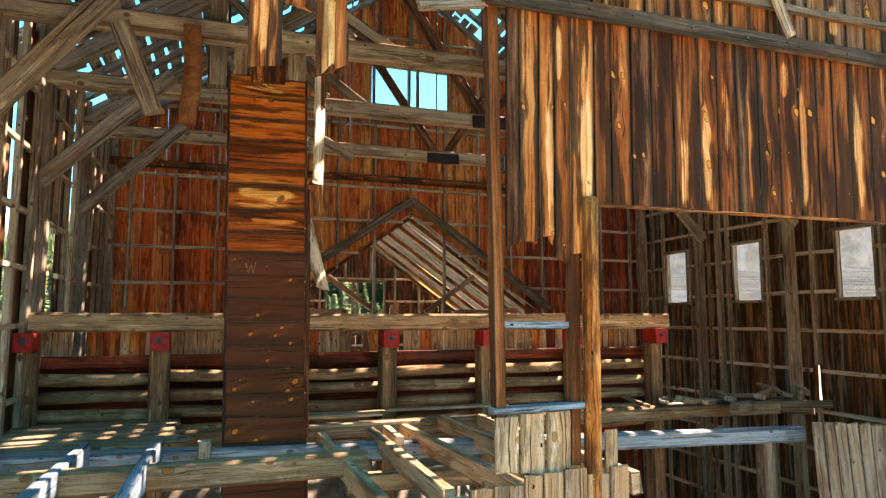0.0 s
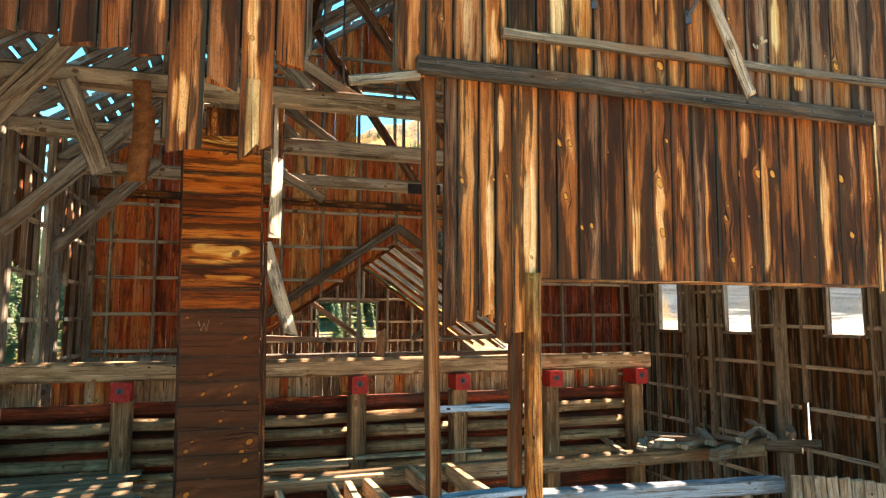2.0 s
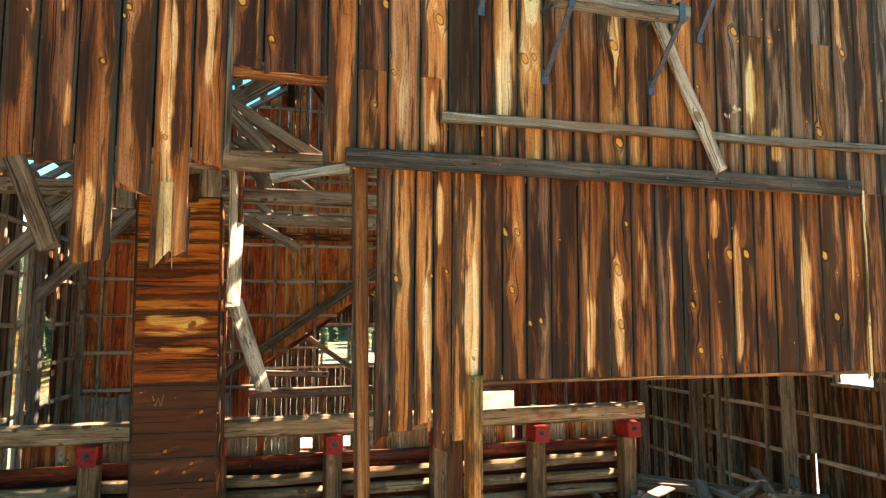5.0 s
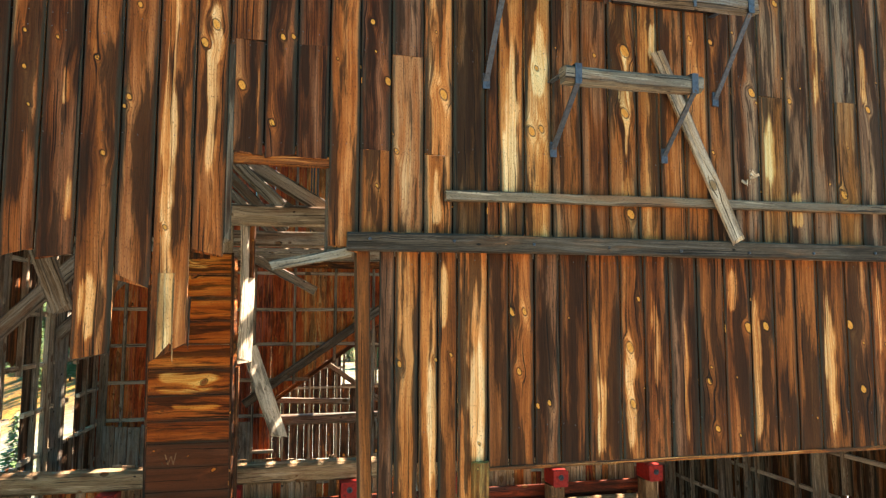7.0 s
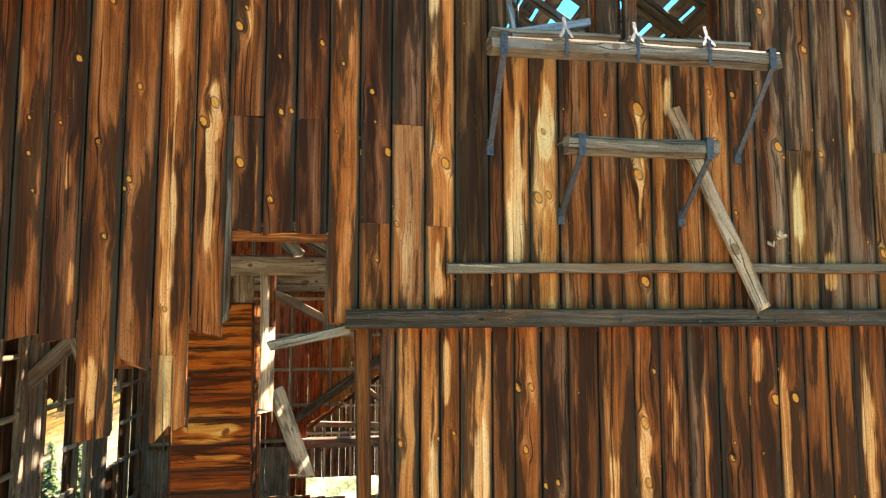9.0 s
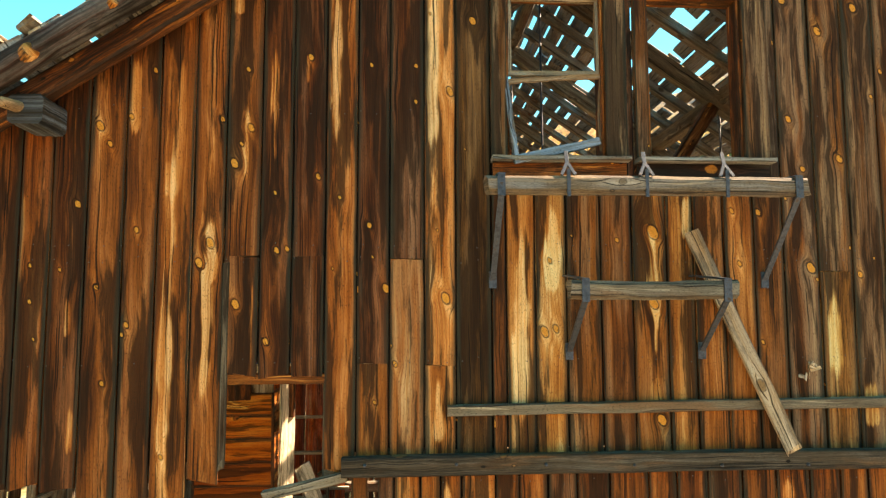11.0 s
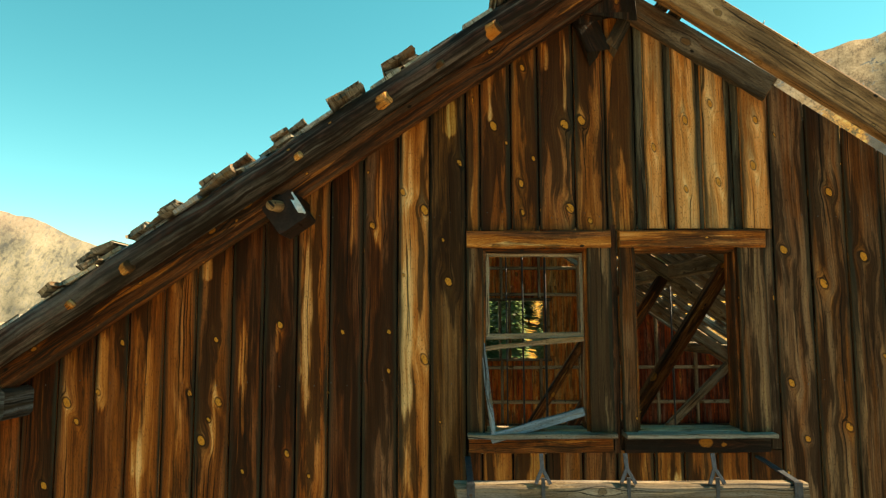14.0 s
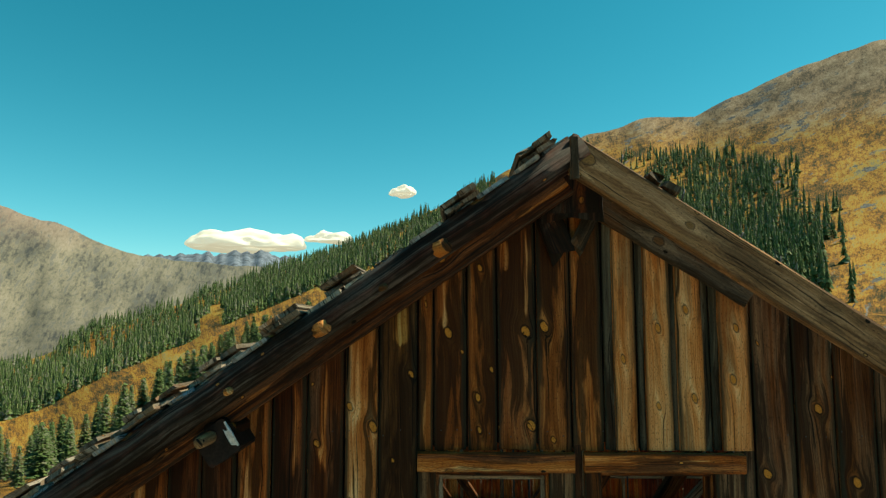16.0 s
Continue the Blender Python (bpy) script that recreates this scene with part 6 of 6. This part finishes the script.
stick("ridge_board", (0.12, 9.74, 6.55), (0.12, 15.4, 6.5), 0.36, 0.05, M_TIMBER, annex, (0.5, 0.2, 0.3), side=(0, 0, 1), segs=5)
for s_ in (-1, 1):
    for z0, x1 in ((4.1, 1.0), (4.1, 2.2)):
        beam("annex_brace", (0.12 + s_ * 0.6 * x1, 10.6, 4.1), (0.12 + s_ * (x1 + 0.9), 10.6, annex_z(x1 + 1.02) - 0.1), 0.12, 0.1, "grey diagonal brace in the annex", M_TIMBER, (0.6, 0.2, 0.4), category="brace", group="annex braces", side=(0, 0, 1))
board_wall("wall_annex", "dark board end wall of the annex with a pair of windows", (-4.0, YANNEX), (4.2, YANNEX), 1.8, lambda c: annex_z(c.x) - 0.05, M_FACADE, lambda c: (rnd.uniform(0.3, 0.42), 0.2, 0.4),
           [(-0.99 + 4.0, 0.87 + 4.0, 3.97, 5.13)], 0.0, 0.008, (0, -1, 0), (3.1, 3.9, 4.5, 5.2), [(s, 0.07) for s in np.arange(0.4, 8.0, 0.8)])
casing("window_7", "double empty annex window with brown frame", (-0.99, YANNEX - 0.03), (0.87, YANNEX - 0.03), 3.97, 5.13, 1, (0.4, 0.2, 0.2), (0.44, 0.53))
beam("annex_beam", (-3.6, 11.1, 3.66), (3.6, 11.1, 3.66), 0.22, 0.2, "grey beam across the annex", M_TIMBER, (0.42, 0.2, 0.5), category="beam", side=(0, 0, 1), segs=8)
beam("annex_post", (0.0, 11.0, 3.7), (0.05, 11.0, 4.3), 0.22, 0.12, "pale broken post end on the annex beam", M_PALE, (0.7, 0.2, 0.2), category="post", side=(1, 0, 0), rag=(0, 0.15))
ledge = thing("back_ledge", "low grey board parapet along the back wall", "boards")
for i in range(12):
    stick("board", (-6.2 + 0.24 * i + 0.12, 9.7, 2.6), (-6.2 + 0.24 * i + 0.12, 9.7, 3.86 + rnd.uniform(-0.04, 0.02)), 0.23, 0.03, M_TIMBER, ledge, (rnd.uniform(0.46, 0.58), 0.2, 0.4), side=(1, 0, 0), segs=2)
# rubble and broken boards on the inner ground
rng2 = random.Random(5)
for i in range(26):
    x, y = rng2.uniform(-5.8, -0.6), rng2.uniform(5.6, 9.4)
    a = rng2.uniform(0, 3.14)
    l = rng2.uniform(0.7, 1.9)
    z = rng2.uniform(1.75, 2.0)
    beam("scrap_board", (x, y, z), (x + l * math.cos(a), min(y + l * math.sin(a), 9.6), z + rng2.uniform(0.0, 0.25)), rng2.uniform(0.12, 0.24), 0.03, "broken grey board lying in the debris", M_TIMBER, (rng2.uniform(0.4, 0.65), 0.2, 0.6), category="board", group="scrap boards", side=(-math.sin(a), math.cos(a), 0.1), rag=(0.06, 0.06), segs=2)

# ---- land ----
def lerp(v, xs, ys):
    return float(np.interp(v, xs, ys))


def hill_el(az):
    """How high the near hillside stands against the sky, in degrees, by the compass from +y."""
    a = (az + 180) % 360 - 180
    e = lerp(a, (-35.5, -17, -9, -4, -0.9, 3.2, 5.8, 11.2, 13.7, 16.3, 20.5, 23.7, 28, 32, 34.4, 46, 75), (-3.0, 4.6, 7.3, 9.3, 10.9, 13.0, 14.0, 16.2, 16.9, 17.4, 17.3, 18.6, 19.8, 20.4, 20.8, 23.0, 24.0))
    if a > 75:
        e = 24 - (a - 75) * 0.22
    if a < -120:
        e = max(e, 1.0)
    return e


def mount_el(az):
    a = (az + 180) % 360 - 180
    return lerp(a, (-45, -37, -34.8, -32.6, -29.3, -27.2, -23.8, -20), (11.0, 9.0, 8.1, 7.6, 6.1, 5.6, 5.3, 4.9))


def ground_z(az, r):
    """Height of the land, r metres out from the middle of the building."""
    ZC = 11.0
    if r < 16:
        return -1.2
    ra = radians(az)
    wob = noise.noise(Vector((r * math.sin(ra), r * math.cos(ra), 0)) * 0.012) + 0.5 * noise.noise(Vector((r * math.sin(ra), r * math.cos(ra), 3)) * 0.035)
    near = math.degrees(math.atan2(-1.2 - ZC, r))
    he = hill_el(az) + 0.25 * noise.noise(Vector((az * 0.13, 1.3, 0))) + 0.3 * noise.noise(Vector((az * 0.5, 4.3, 0)))
    if r < 620:
        f = (math.log(r) - math.log(16)) / (math.log(620) - math.log(16))
        el = near * (1 - f) ** 1.2 + he * f ** lerp(he, (4.0, 14.0, 18.0), (1.1, 2.2, 4.0)) - max(0.0, min(8.0, (-4 - ((az + 180) % 360 - 180)) * 0.27)) * math.sin(math.pi * f)
        return ZC + r * math.tan(radians(el)) + wob * min(6.0, r * 0.012)
    me = mount_el(az) + 0.25 * noise.noise(Vector((az * 0.09, 8.0, 0))) + 0.2 * noise.noise(Vector((az * 0.35, 2.0, 0))) + 0.12 * noise.noise(Vector((az * 1.4, 5.0, 0)))
    base = he - 3.0
    if r < 900:
        el = he + (base - he) * (r - 620) / 280
    elif r < 3000:
        f = (r - 900) / 2100
        el = base + (max(me, base) - base) * f ** 0.8
        if he < me:
            el += 1.2 * (0.3 - abs(noise.noise(Vector((az * 0.33, r * 0.0010, 0))))) * math.sin(math.pi * f) + 0.3 * noise.noise(Vector((az * 1.2, r * 0.006, 7))) * math.sin(math.pi * f)
    else:
        el = max(me, base) - (r - 3000) / 1000 * 4
    return ZC + r * math.tan(radians(el)) + (wob * 4 if r < 1200 else 0)


def land_pt(az, r):
    return (r * math.sin(radians(az)), r * math.cos(radians(az)) + 3, ground_z(az, r))


azs = list(np.arange(-180, -62, 4.0)) + list(np.arange(-62, 62, 0.5)) + list(np.arange(62, 180, 4.0))
rs = [0.01, 8, 16] + list(np.geomspace(20, 620, 58)) + list(np.linspace(640, 900, 8)) + list(np.geomspace(960, 3000, 34)) + [3080, 3250, 3600, 4000]
gv = [land_pt(float(a), float(r)) for r in rs for a in azs]
na = len(azs)
gf = [(i * na + j, i * na + (j + 1) % na, (i + 1) * na + (j + 1) % na, (i + 1) * na + j) for i in range(len(rs) - 1) for j in range(na)]


def land_material():
    m, t, b = nodes_of("mountain_ground")
    geo = t.nodes.new("ShaderNodeNewGeometry")
    p = geo.outputs["Position"]
    sp = t.nodes.new("ShaderNodeSeparateXYZ")
    t.links.new(p, sp.inputs[0])
    bearing = mth(t, "ARCTAN2", sp.outputs[0], sp.outputs[1])
    ln = t.nodes.new("ShaderNodeVectorMath")
    ln.operation = "LENGTH"
    t.links.new(p, ln.inputs[0])
    rise = mth(t, "DIVIDE", sp.outputs[2], ln.outputs["Value"])
    slope_xy = vec2(t, mth(t, "MULTIPLY", bearing, 420.0), mth(t, "MULTIPLY", rise, 420.0))     # along and up the slopes
    steep = N(t, "ShaderNodeMix")
    steep.data_type = "VECTOR"
    put(t, steep.inputs[0], sstep(t, ln.outputs["Value"], 90.0, 150.0)), put(t, steep.inputs[4], p), put(t, steep.inputs[5], slope_xy)
    p = steep.outputs[1]
    band = vec2(t, mth(t, "MULTIPLY", bearing, 150.0), mth(t, "MULTIPLY_ADD", bearing, -110.0, mth(t, "MULTIPLY", rise, 420.0)))
    big = noise_tex(t, band, 0.05, 7.0, 0.66, "3D")
    mid = noise_tex(t, p, 0.07, 6.0, 0.65, "3D")
    drift = noise_tex(t, band, 0.10, 7.0, 0.68, "3D")
    fine = noise_tex(t, p, 0.9, 6.0, 0.75, "3D")
    grain = noise_tex(t, p, 2.4, 4.0, 0.75, "3D")
    clump = noise_tex(t, p, 0.22, 5.0, 0.7, "3D")
    mix_ = mth(t, "ADD", mth(t, "MULTIPLY_ADD", grain, 0.18, mth(t, "MULTIPLY", drift, 0.34)), mth(t, "ADD", mth(t, "MULTIPLY", fine, 0.26), mth(t, "MULTIPLY", clump, 0.22)))
    shrub = ramp(t, mix_, [(0.43, (0.022, 0.026, 0.013)), (0.462, (0.085, 0.062, 0.024)), (0.49, (0.22, 0.095, 0.024)), (0.515, (0.37, 0.175, 0.030)), (0.545, (0.37, 0.25, 0.055)), (0.59, (0.20, 0.17, 0.11))])
    bare = ramp(t, mix_, [(0.435, (0.055, 0.045, 0.034)), (0.49, (0.20, 0.135, 0.085)), (0.56, (0.34, 0.25, 0.17))])      # thin turf towards the crest
    shrub = mixc(t, sstep(t, mth(t, "MULTIPLY_ADD", drift, 0.10, rise), 0.31, 0.37), shrub, bare)
    crag = noise_tex(t, band, 0.30, 8.0, 0.72, "3D")
    rock = ramp(t, mth(t, "MULTIPLY_ADD", fine, 0.4, mth(t, "MULTIPLY", crag, 0.6)), [(0.44, (0.016, 0.018, 0.024)), (0.53, (0.075, 0.078, 0.085)), (0.62, (0.20, 0.185, 0.17))])
    c = mixc(t, mth(t, "MULTIPLY", sstep(t, bearing, -0.12, 0.12), sstep(t, mth(t, "MULTIPLY_ADD", crag, 0.8, mth(t, "MULTIPLY", big, 0.6)), 0.775, 0.80)), shrub, rock)
    far = noise_tex(t, p, 0.035, 8.0, 0.66, "3D")
    scree = noise_tex(t, p, 0.6, 8.0, 0.75, "3D")
    gully = noise_tex(t, vec2(t, mth(t, "MULTIPLY_ADD", rise, -50.0, mth(t, "MULTIPLY", bearing, 130.0)), mth(t, "MULTIPLY", rise, 60.0)), 1.0, 8.0, 0.72)
    tan = ramp(t, mth(t, "ADD", mth(t, "MULTIPLY", gully, 0.34), mth(t, "MULTIPLY_ADD", scree, 0.28, mth(t, "MULTIPLY", far, 0.38))), [(0.42, (0.055, 0.056, 0.057)), (0.465, (0.115, 0.105, 0.085)), (0.51, (0.185, 0.16, 0.12)), (0.57, (0.26, 0.22, 0.17))])
    tan = mixc(t, mth(t, "MULTIPLY", sstep(t, mth(t, "MULTIPLY_ADD", far, 0.06, rise), 0.12, 0.20), 0.65), tan, mixc(t, scree, (0.20, 0.125, 0.10, 1), (0.33, 0.225, 0.19, 1)))
    outcrop = sstep(t, mth(t, "MULTIPLY_ADD", scree, 0.35, gully), 0.735, 0.77)
    tan = mixc(t, mth(t, "MULTIPLY", outcrop, 0.6), tan, (0.075, 0.08, 0.085, 1))
    c = mixc(t, sstep(t, ln.outputs["Value"], 780.0, 1000.0), c, tan)
    c = mixc(t, sstep(t, ln.outputs["Value"], 60.0, 25.0), c, mixc(t, sstep(t, mth(t, "MULTIPLY_ADD", fine, 0.5, mth(t, "MULTIPLY", mid, 0.5)), 0.40, 0.62), (0.10, 0.12, 0.045, 1), (0.42, 0.38, 0.30, 1)))
    # a bare pale scree slope beside the mill
    slide = sstep(t, mth(t, "SUBTRACT", sp.outputs[0], mth(t, "MULTIPLY", sp.outputs[1], 0.67)), 0.0, 6.0)
    slide = mth(t, "MULTIPLY", slide, sstep(t, ln.outputs["Value"], 600.0, 480.0))
    c = mixc(t, mth(t, "MULTIPLY", slide, 0.95), c, mixc(t, sstep(t, mth(t, "MULTIPLY_ADD", clump, 60.0, ln.outputs["Value"]), 80.0, 100.0), mixc(t, clump, (0.26, 0.24, 0.205, 1), (0.52, 0.48, 0.41, 1)), mixc(t, sstep(t, mid, 0.4, 0.62), (0.006, 0.015, 0.02, 1), (0.03, 0.045, 0.055, 1))))
    put(t, b.inputs["Base Color"], c)
    b.inputs["Roughness"].default_value = 0.95
    b.inputs["Specular IOR Level"].default_value = 0.1
    bp = t.nodes.new("ShaderNodeBump")
    bp.inputs["Strength"].default_value, bp.inputs["Distance"].default_value = 0.7, 1.5
    put(t, bp.inputs["Height"], mix_)
    t.links.new(bp.outputs[0], b.inputs["Normal"])
    return m


tagged(mesh_ob("ground", gv, gf, None, land_material(), None, None, True), "mountain valley ground with ochre shrubs, rock and pale slopes", "ground", kind="structure")
# bank of earth inside, under the floor
ev, ef = [], []
for i in range(14):
    for j in range(11):
        x, y = -6.3 + i * 12.8 / 13, 0.2 + j * 9.6 / 10
        ev.append((x, y, -0.95 + 2.75 * max(0.0, min(1.0, (y - 3.6) / 2.0)) * max(0.0, min(1.0, (1.6 - x) / 1.8)) + 0.12 * noise.noise(Vector((x, y, 0)))))
for i in range(13):
    for j in range(10):
        q = i * 11 + j
        ef.append((q, q + 11, q + 12, q + 1))
tagged(mesh_ob("ground_inside", ev, ef, None, M_EARTH, None, None, True), "dark earth and rubble under the broken floor", "ground", kind="structure")

# ---- conifers ----
def needle_material():
    m, t, b = nodes_of("spruce_needles")
    geo = t.nodes.new("ShaderNodeNewGeometry")
    n = noise_tex(t, geo.outputs["Position"], 0.11, 3.0, 0.7, "3D")
    k = mth(t, "ADD", mth(t, "MULTIPLY", n, 0.6), mth(t, "MULTIPLY", geo.outputs["Random Per Island"], 0.4))
    put(t, b.inputs["Base Color"], ramp(t, k, [(0.25, (0.040, 0.070, 0.026)), (0.45, (0.090, 0.14, 0.045)), (0.58, (0.13, 0.17, 0.065)), (0.70, (0.20, 0.19, 0.145))]))
    b.inputs["Roughness"].default_value = 0.8
    b.inputs["Specular IOR Level"].default_value = 0.15
    return m


M_NEEDLE = needle_material()
M_BARK = plain("bark", (0.09, 0.065, 0.05), 0.9)


def crown_geo(h, r, layers, n, rng, verts, faces, base=(0, 0, 0), sparse=0.0):
    """Tiers of drooping sprays, every one a thin folded blade with a torn edge."""
    bx, by, bz = base
    for k in range(layers):
        f = k / layers
        z = bz + h * (0.10 + 0.88 * f)
        rr = r * (1 - f) ** 0.85 * rng.uniform(0.75, 1.12) + 0.05
        a0 = rng.uniform(0, 6.28)
        for i in range(n):
            if rng.random() < sparse:
                continue
            a = a0 + 6.283 * i / n + rng.uniform(-0.25, 0.25)
            q = rr * rng.uniform(0.7, 1.15)
            w = 0.62 * 6.283 / n
            dz = h / layers
            i0 = len(verts)
            verts += [(bx, by, z + dz * 0.9), (bx + q * 0.75 * math.cos(a - w), by + q * 0.75 * math.sin(a - w), z - dz * rng.uniform(0.2, 0.6)), (bx + q * math.cos(a), by + q * math.sin(a), z - dz * rng.uniform(0.3, 0.9)),
                      (bx + q * 0.75 * math.cos(a + w), by + q * 0.75 * math.sin(a + w), z - dz * rng.uniform(0.2, 0.6))]
            faces += [(i0, i0 + 1, i0 + 2), (i0, i0 + 2, i0 + 3)]


trng = random.Random(21)
protos = []
for k in range(5):
    tree = thing("spruce", "tall dark green spruce on the valley slope", "tree", group="nearer spruces", at=pose(0, 0, -60 - 5 * k))
    h = 1.0
    v, f, uv = log_geo((0, 0, -0.05), (0, 0, 0.97), 0.018, 0.003, sides=6, segs=3, rng=trng)
    mesh_ob("trunk", v, f, uv, M_BARK, tree)
    cv, cf = [], []
    crown_geo(1.0, 0.13 + 0.015 * k, 44, 15, trng, cv, cf, sparse=0.15)
    mesh_ob("crown", cv, cf, None, M_NEEDLE, tree)
    protos.append(tree)


def place_tree(proto, az, r, h):
    x, y, z = land_pt(az, r)
    ob = copy_thing(proto, pose(0, 0, 0))
    ob.matrix_world = Matrix.Translation((x, y, z - 0.2)) @ Euler((0, 0, trng.uniform(0, 6.28))).to_matrix().to_4x4() @ Matrix.Diagonal((h, h, h, 1))
    return ob


for i in range(150):
    az = trng.uniform(-62, -17)
    r = trng.uniform(100, 165) * (1.0 if az < -26 else 1.15)
    place_tree(protos[i % 5], az, r, trng.uniform(6.0, 10.0))
for i in range(70):
    az = trng.uniform(-16, 14)
    place_tree(protos[i % 5], az, trng.uniform(45, 110), trng.uniform(7, 11))
for i in range(60):
    az = trng.uniform(-24, 16)
    place_tree(protos[i % 5], az, trng.uniform(55, 95), trng.uniform(6.0, 9.0))
for i in range(22):
    place_tree(protos[i % 5], trng.uniform(-11, 9), trng.uniform(52, 80), trng.uniform(3.5, 5.5))
for i in range(20):
    place_tree(protos[i % 5], trng.uniform(-3, 11), trng.uniform(34, 50), trng.uniform(2.2, 3.6))
for i in range(50):
    az = trng.uniform(-95, -32)
    place_tree(protos[i % 5], az, trng.uniform(20, 45), trng.uniform(2.5, 4.5))
for o in protos:
    for c_ in list(o.children):
        bpy.data.objects.remove(c_)
    bpy.data.objects.remove(o)
fv, ff = [], []
for i in range(15500):
    zone = trng.random()
    if zone < 0.60:                     # the long wood under the left-hand skyline
        az = trng.uniform(-60, 3)
        r = 330 + 290 * trng.random()
        if noise.noise(Vector((az * 0.25, r * 0.015, 9))) < -0.28:
            continue
        if az > -9 and noise.noise(Vector((az * 0.3, r * 0.02, 0))) < -0.1:
            continue
    elif zone < 0.88:                   # the stand on the right-hand slope
        az = trng.uniform(12, 35)
        r = trng.uniform(150, 560)
        e_ = noise.noise(Vector((az * 0.5, r * 0.012, 2)))
        if abs(az - 20.2 - (560 - r) * 0.013) > 5.2 + 3.0 * e_ + trng.gauss(0, 0.9) or r > 535 - abs(az - 17) * 9 + 60 * e_ or r < 170 + 60 * e_:
            continue
    elif zone < 0.93:                    # scattered
        az, r = trng.uniform(-12, 12), trng.uniform(150, 600)
        if noise.noise(Vector((az * 0.2, r * 0.012, 5))) < 0.2:
            continue
    else:
        az, r = trng.uniform(-70, -27), trng.uniform(640, 1100)
    x, y, z = land_pt(az, r)
    h = trng.uniform(5.5, 12.5) * (1.0 if r < 640 else 1.3)
    crown_geo(h, h * trng.uniform(0.12, 0.18), 9, 5, trng, fv, ff, (x, y, z - 0.4), 0.15)
tagged(mesh_ob("spruce_forest", fv, ff, None, M_NEEDLE), "dark green spruce woods on the slopes", "forest", kind="stuff")

# ---- far peaks and clouds ----
def cloud(az, el, wdeg, hdeg, label):
    """A flat-based heap: one rounded body, its top lumpy at two sizes."""
    D = 4300.0
    bm = bmesh.new()
    bmesh.ops.create_icosphere(bm, subdivisions=5, radius=1.0)
    c = Vector((D * math.sin(radians(az)), D * math.cos(radians(az)), 11 + D * math.tan(radians(el))))
    W, H = D * math.tan(radians(wdeg)) / 2, D * math.tan(radians(hdeg)) / 2
    right = Vector((math.cos(radians(az)), -math.sin(radians(az)), 0))
    out = Vector((math.sin(radians(az)), math.cos(radians(az)), 0))
    for q in bm.verts:
        p = q.co.copy()
        k = W / H
        lump = 1 + 0.75 * noise.noise(Vector((p.x * 0.8 * k ** 0.6 + az, p.y, p.z * 0.9))) + 0.22 * noise.noise(Vector((p.x * 2.2 * k ** 0.6, p.y * 2.4, p.z * 2.4 + az))) + 0.05 * noise.noise(Vector((p.x * 6 * k ** 0.6, p.y * 6, p.z * 6 + az)))
        q.co = c + right * (p.x * W * (0.85 + 0.15 * lump)) + out * (p.y * H * lump) + Vector((0, 0, H * lump * (p.z if p.z > 0 else p.z * 0.35)))
    me = bpy.data.meshes.new("cloud")
    bm.to_mesh(me)
    bm.free()
    me.materials.append(M_CLOUD)
    me.polygons.foreach_set("use_smooth", [True] * len(me.polygons))
    return tagged(new("cloud", me), label, "cloud")


# a jagged blue-grey range at the head of the valley
pv, pf = [], []
PA = np.arange(-27.0, -11.0, 0.2)
for a in PA:
    e_ = 6.2 - 0.1 * abs(a + 19.3) + 0.5 * noise.noise(Vector((a * 0.55, 3.0, 0))) + 0.3 * noise.noise(Vector((a * 1.9, 6.0, 0)))
    for k, (r_, g_) in enumerate(((3400, -2.5), (3600, -1.4), (3800, -0.6), (3950, 0.0), (4100, -1.5))):
        el = e_ + g_ + 0.1 * noise.noise(Vector((a * 0.9, r_ * 0.004, 1)))
        pv.append((r_ * math.sin(radians(a)), r_ * math.cos(radians(a)) + 3, 11 + r_ * math.tan(radians(el))))
for i in range(len(PA) - 1):
    for k in range(4):
        pf.append((i * 5 + k, (i + 1) * 5 + k, (i + 1) * 5 + k + 1, i * 5 + k + 1))
tagged(mesh_ob("far_peaks", pv, pf, None, plain("far_rock", (0.13, 0.15, 0.19), 0.95, 0.0, 0.7, 0.02), None, None, True), "jagged blue-grey peaks at the valley head", "mountains", kind="structure")
cloud(-18.8, 6.6, 10.0, 2.9, "long flat cream cloud low over the far peaks")
cloud(-11.8, 7.3, 4.2, 1.5, "small cream cloud above the wooded ridge")
cloud(-5.3, 11.5, 2.5, 1.5, "small puffy cream cloud in the blue sky")
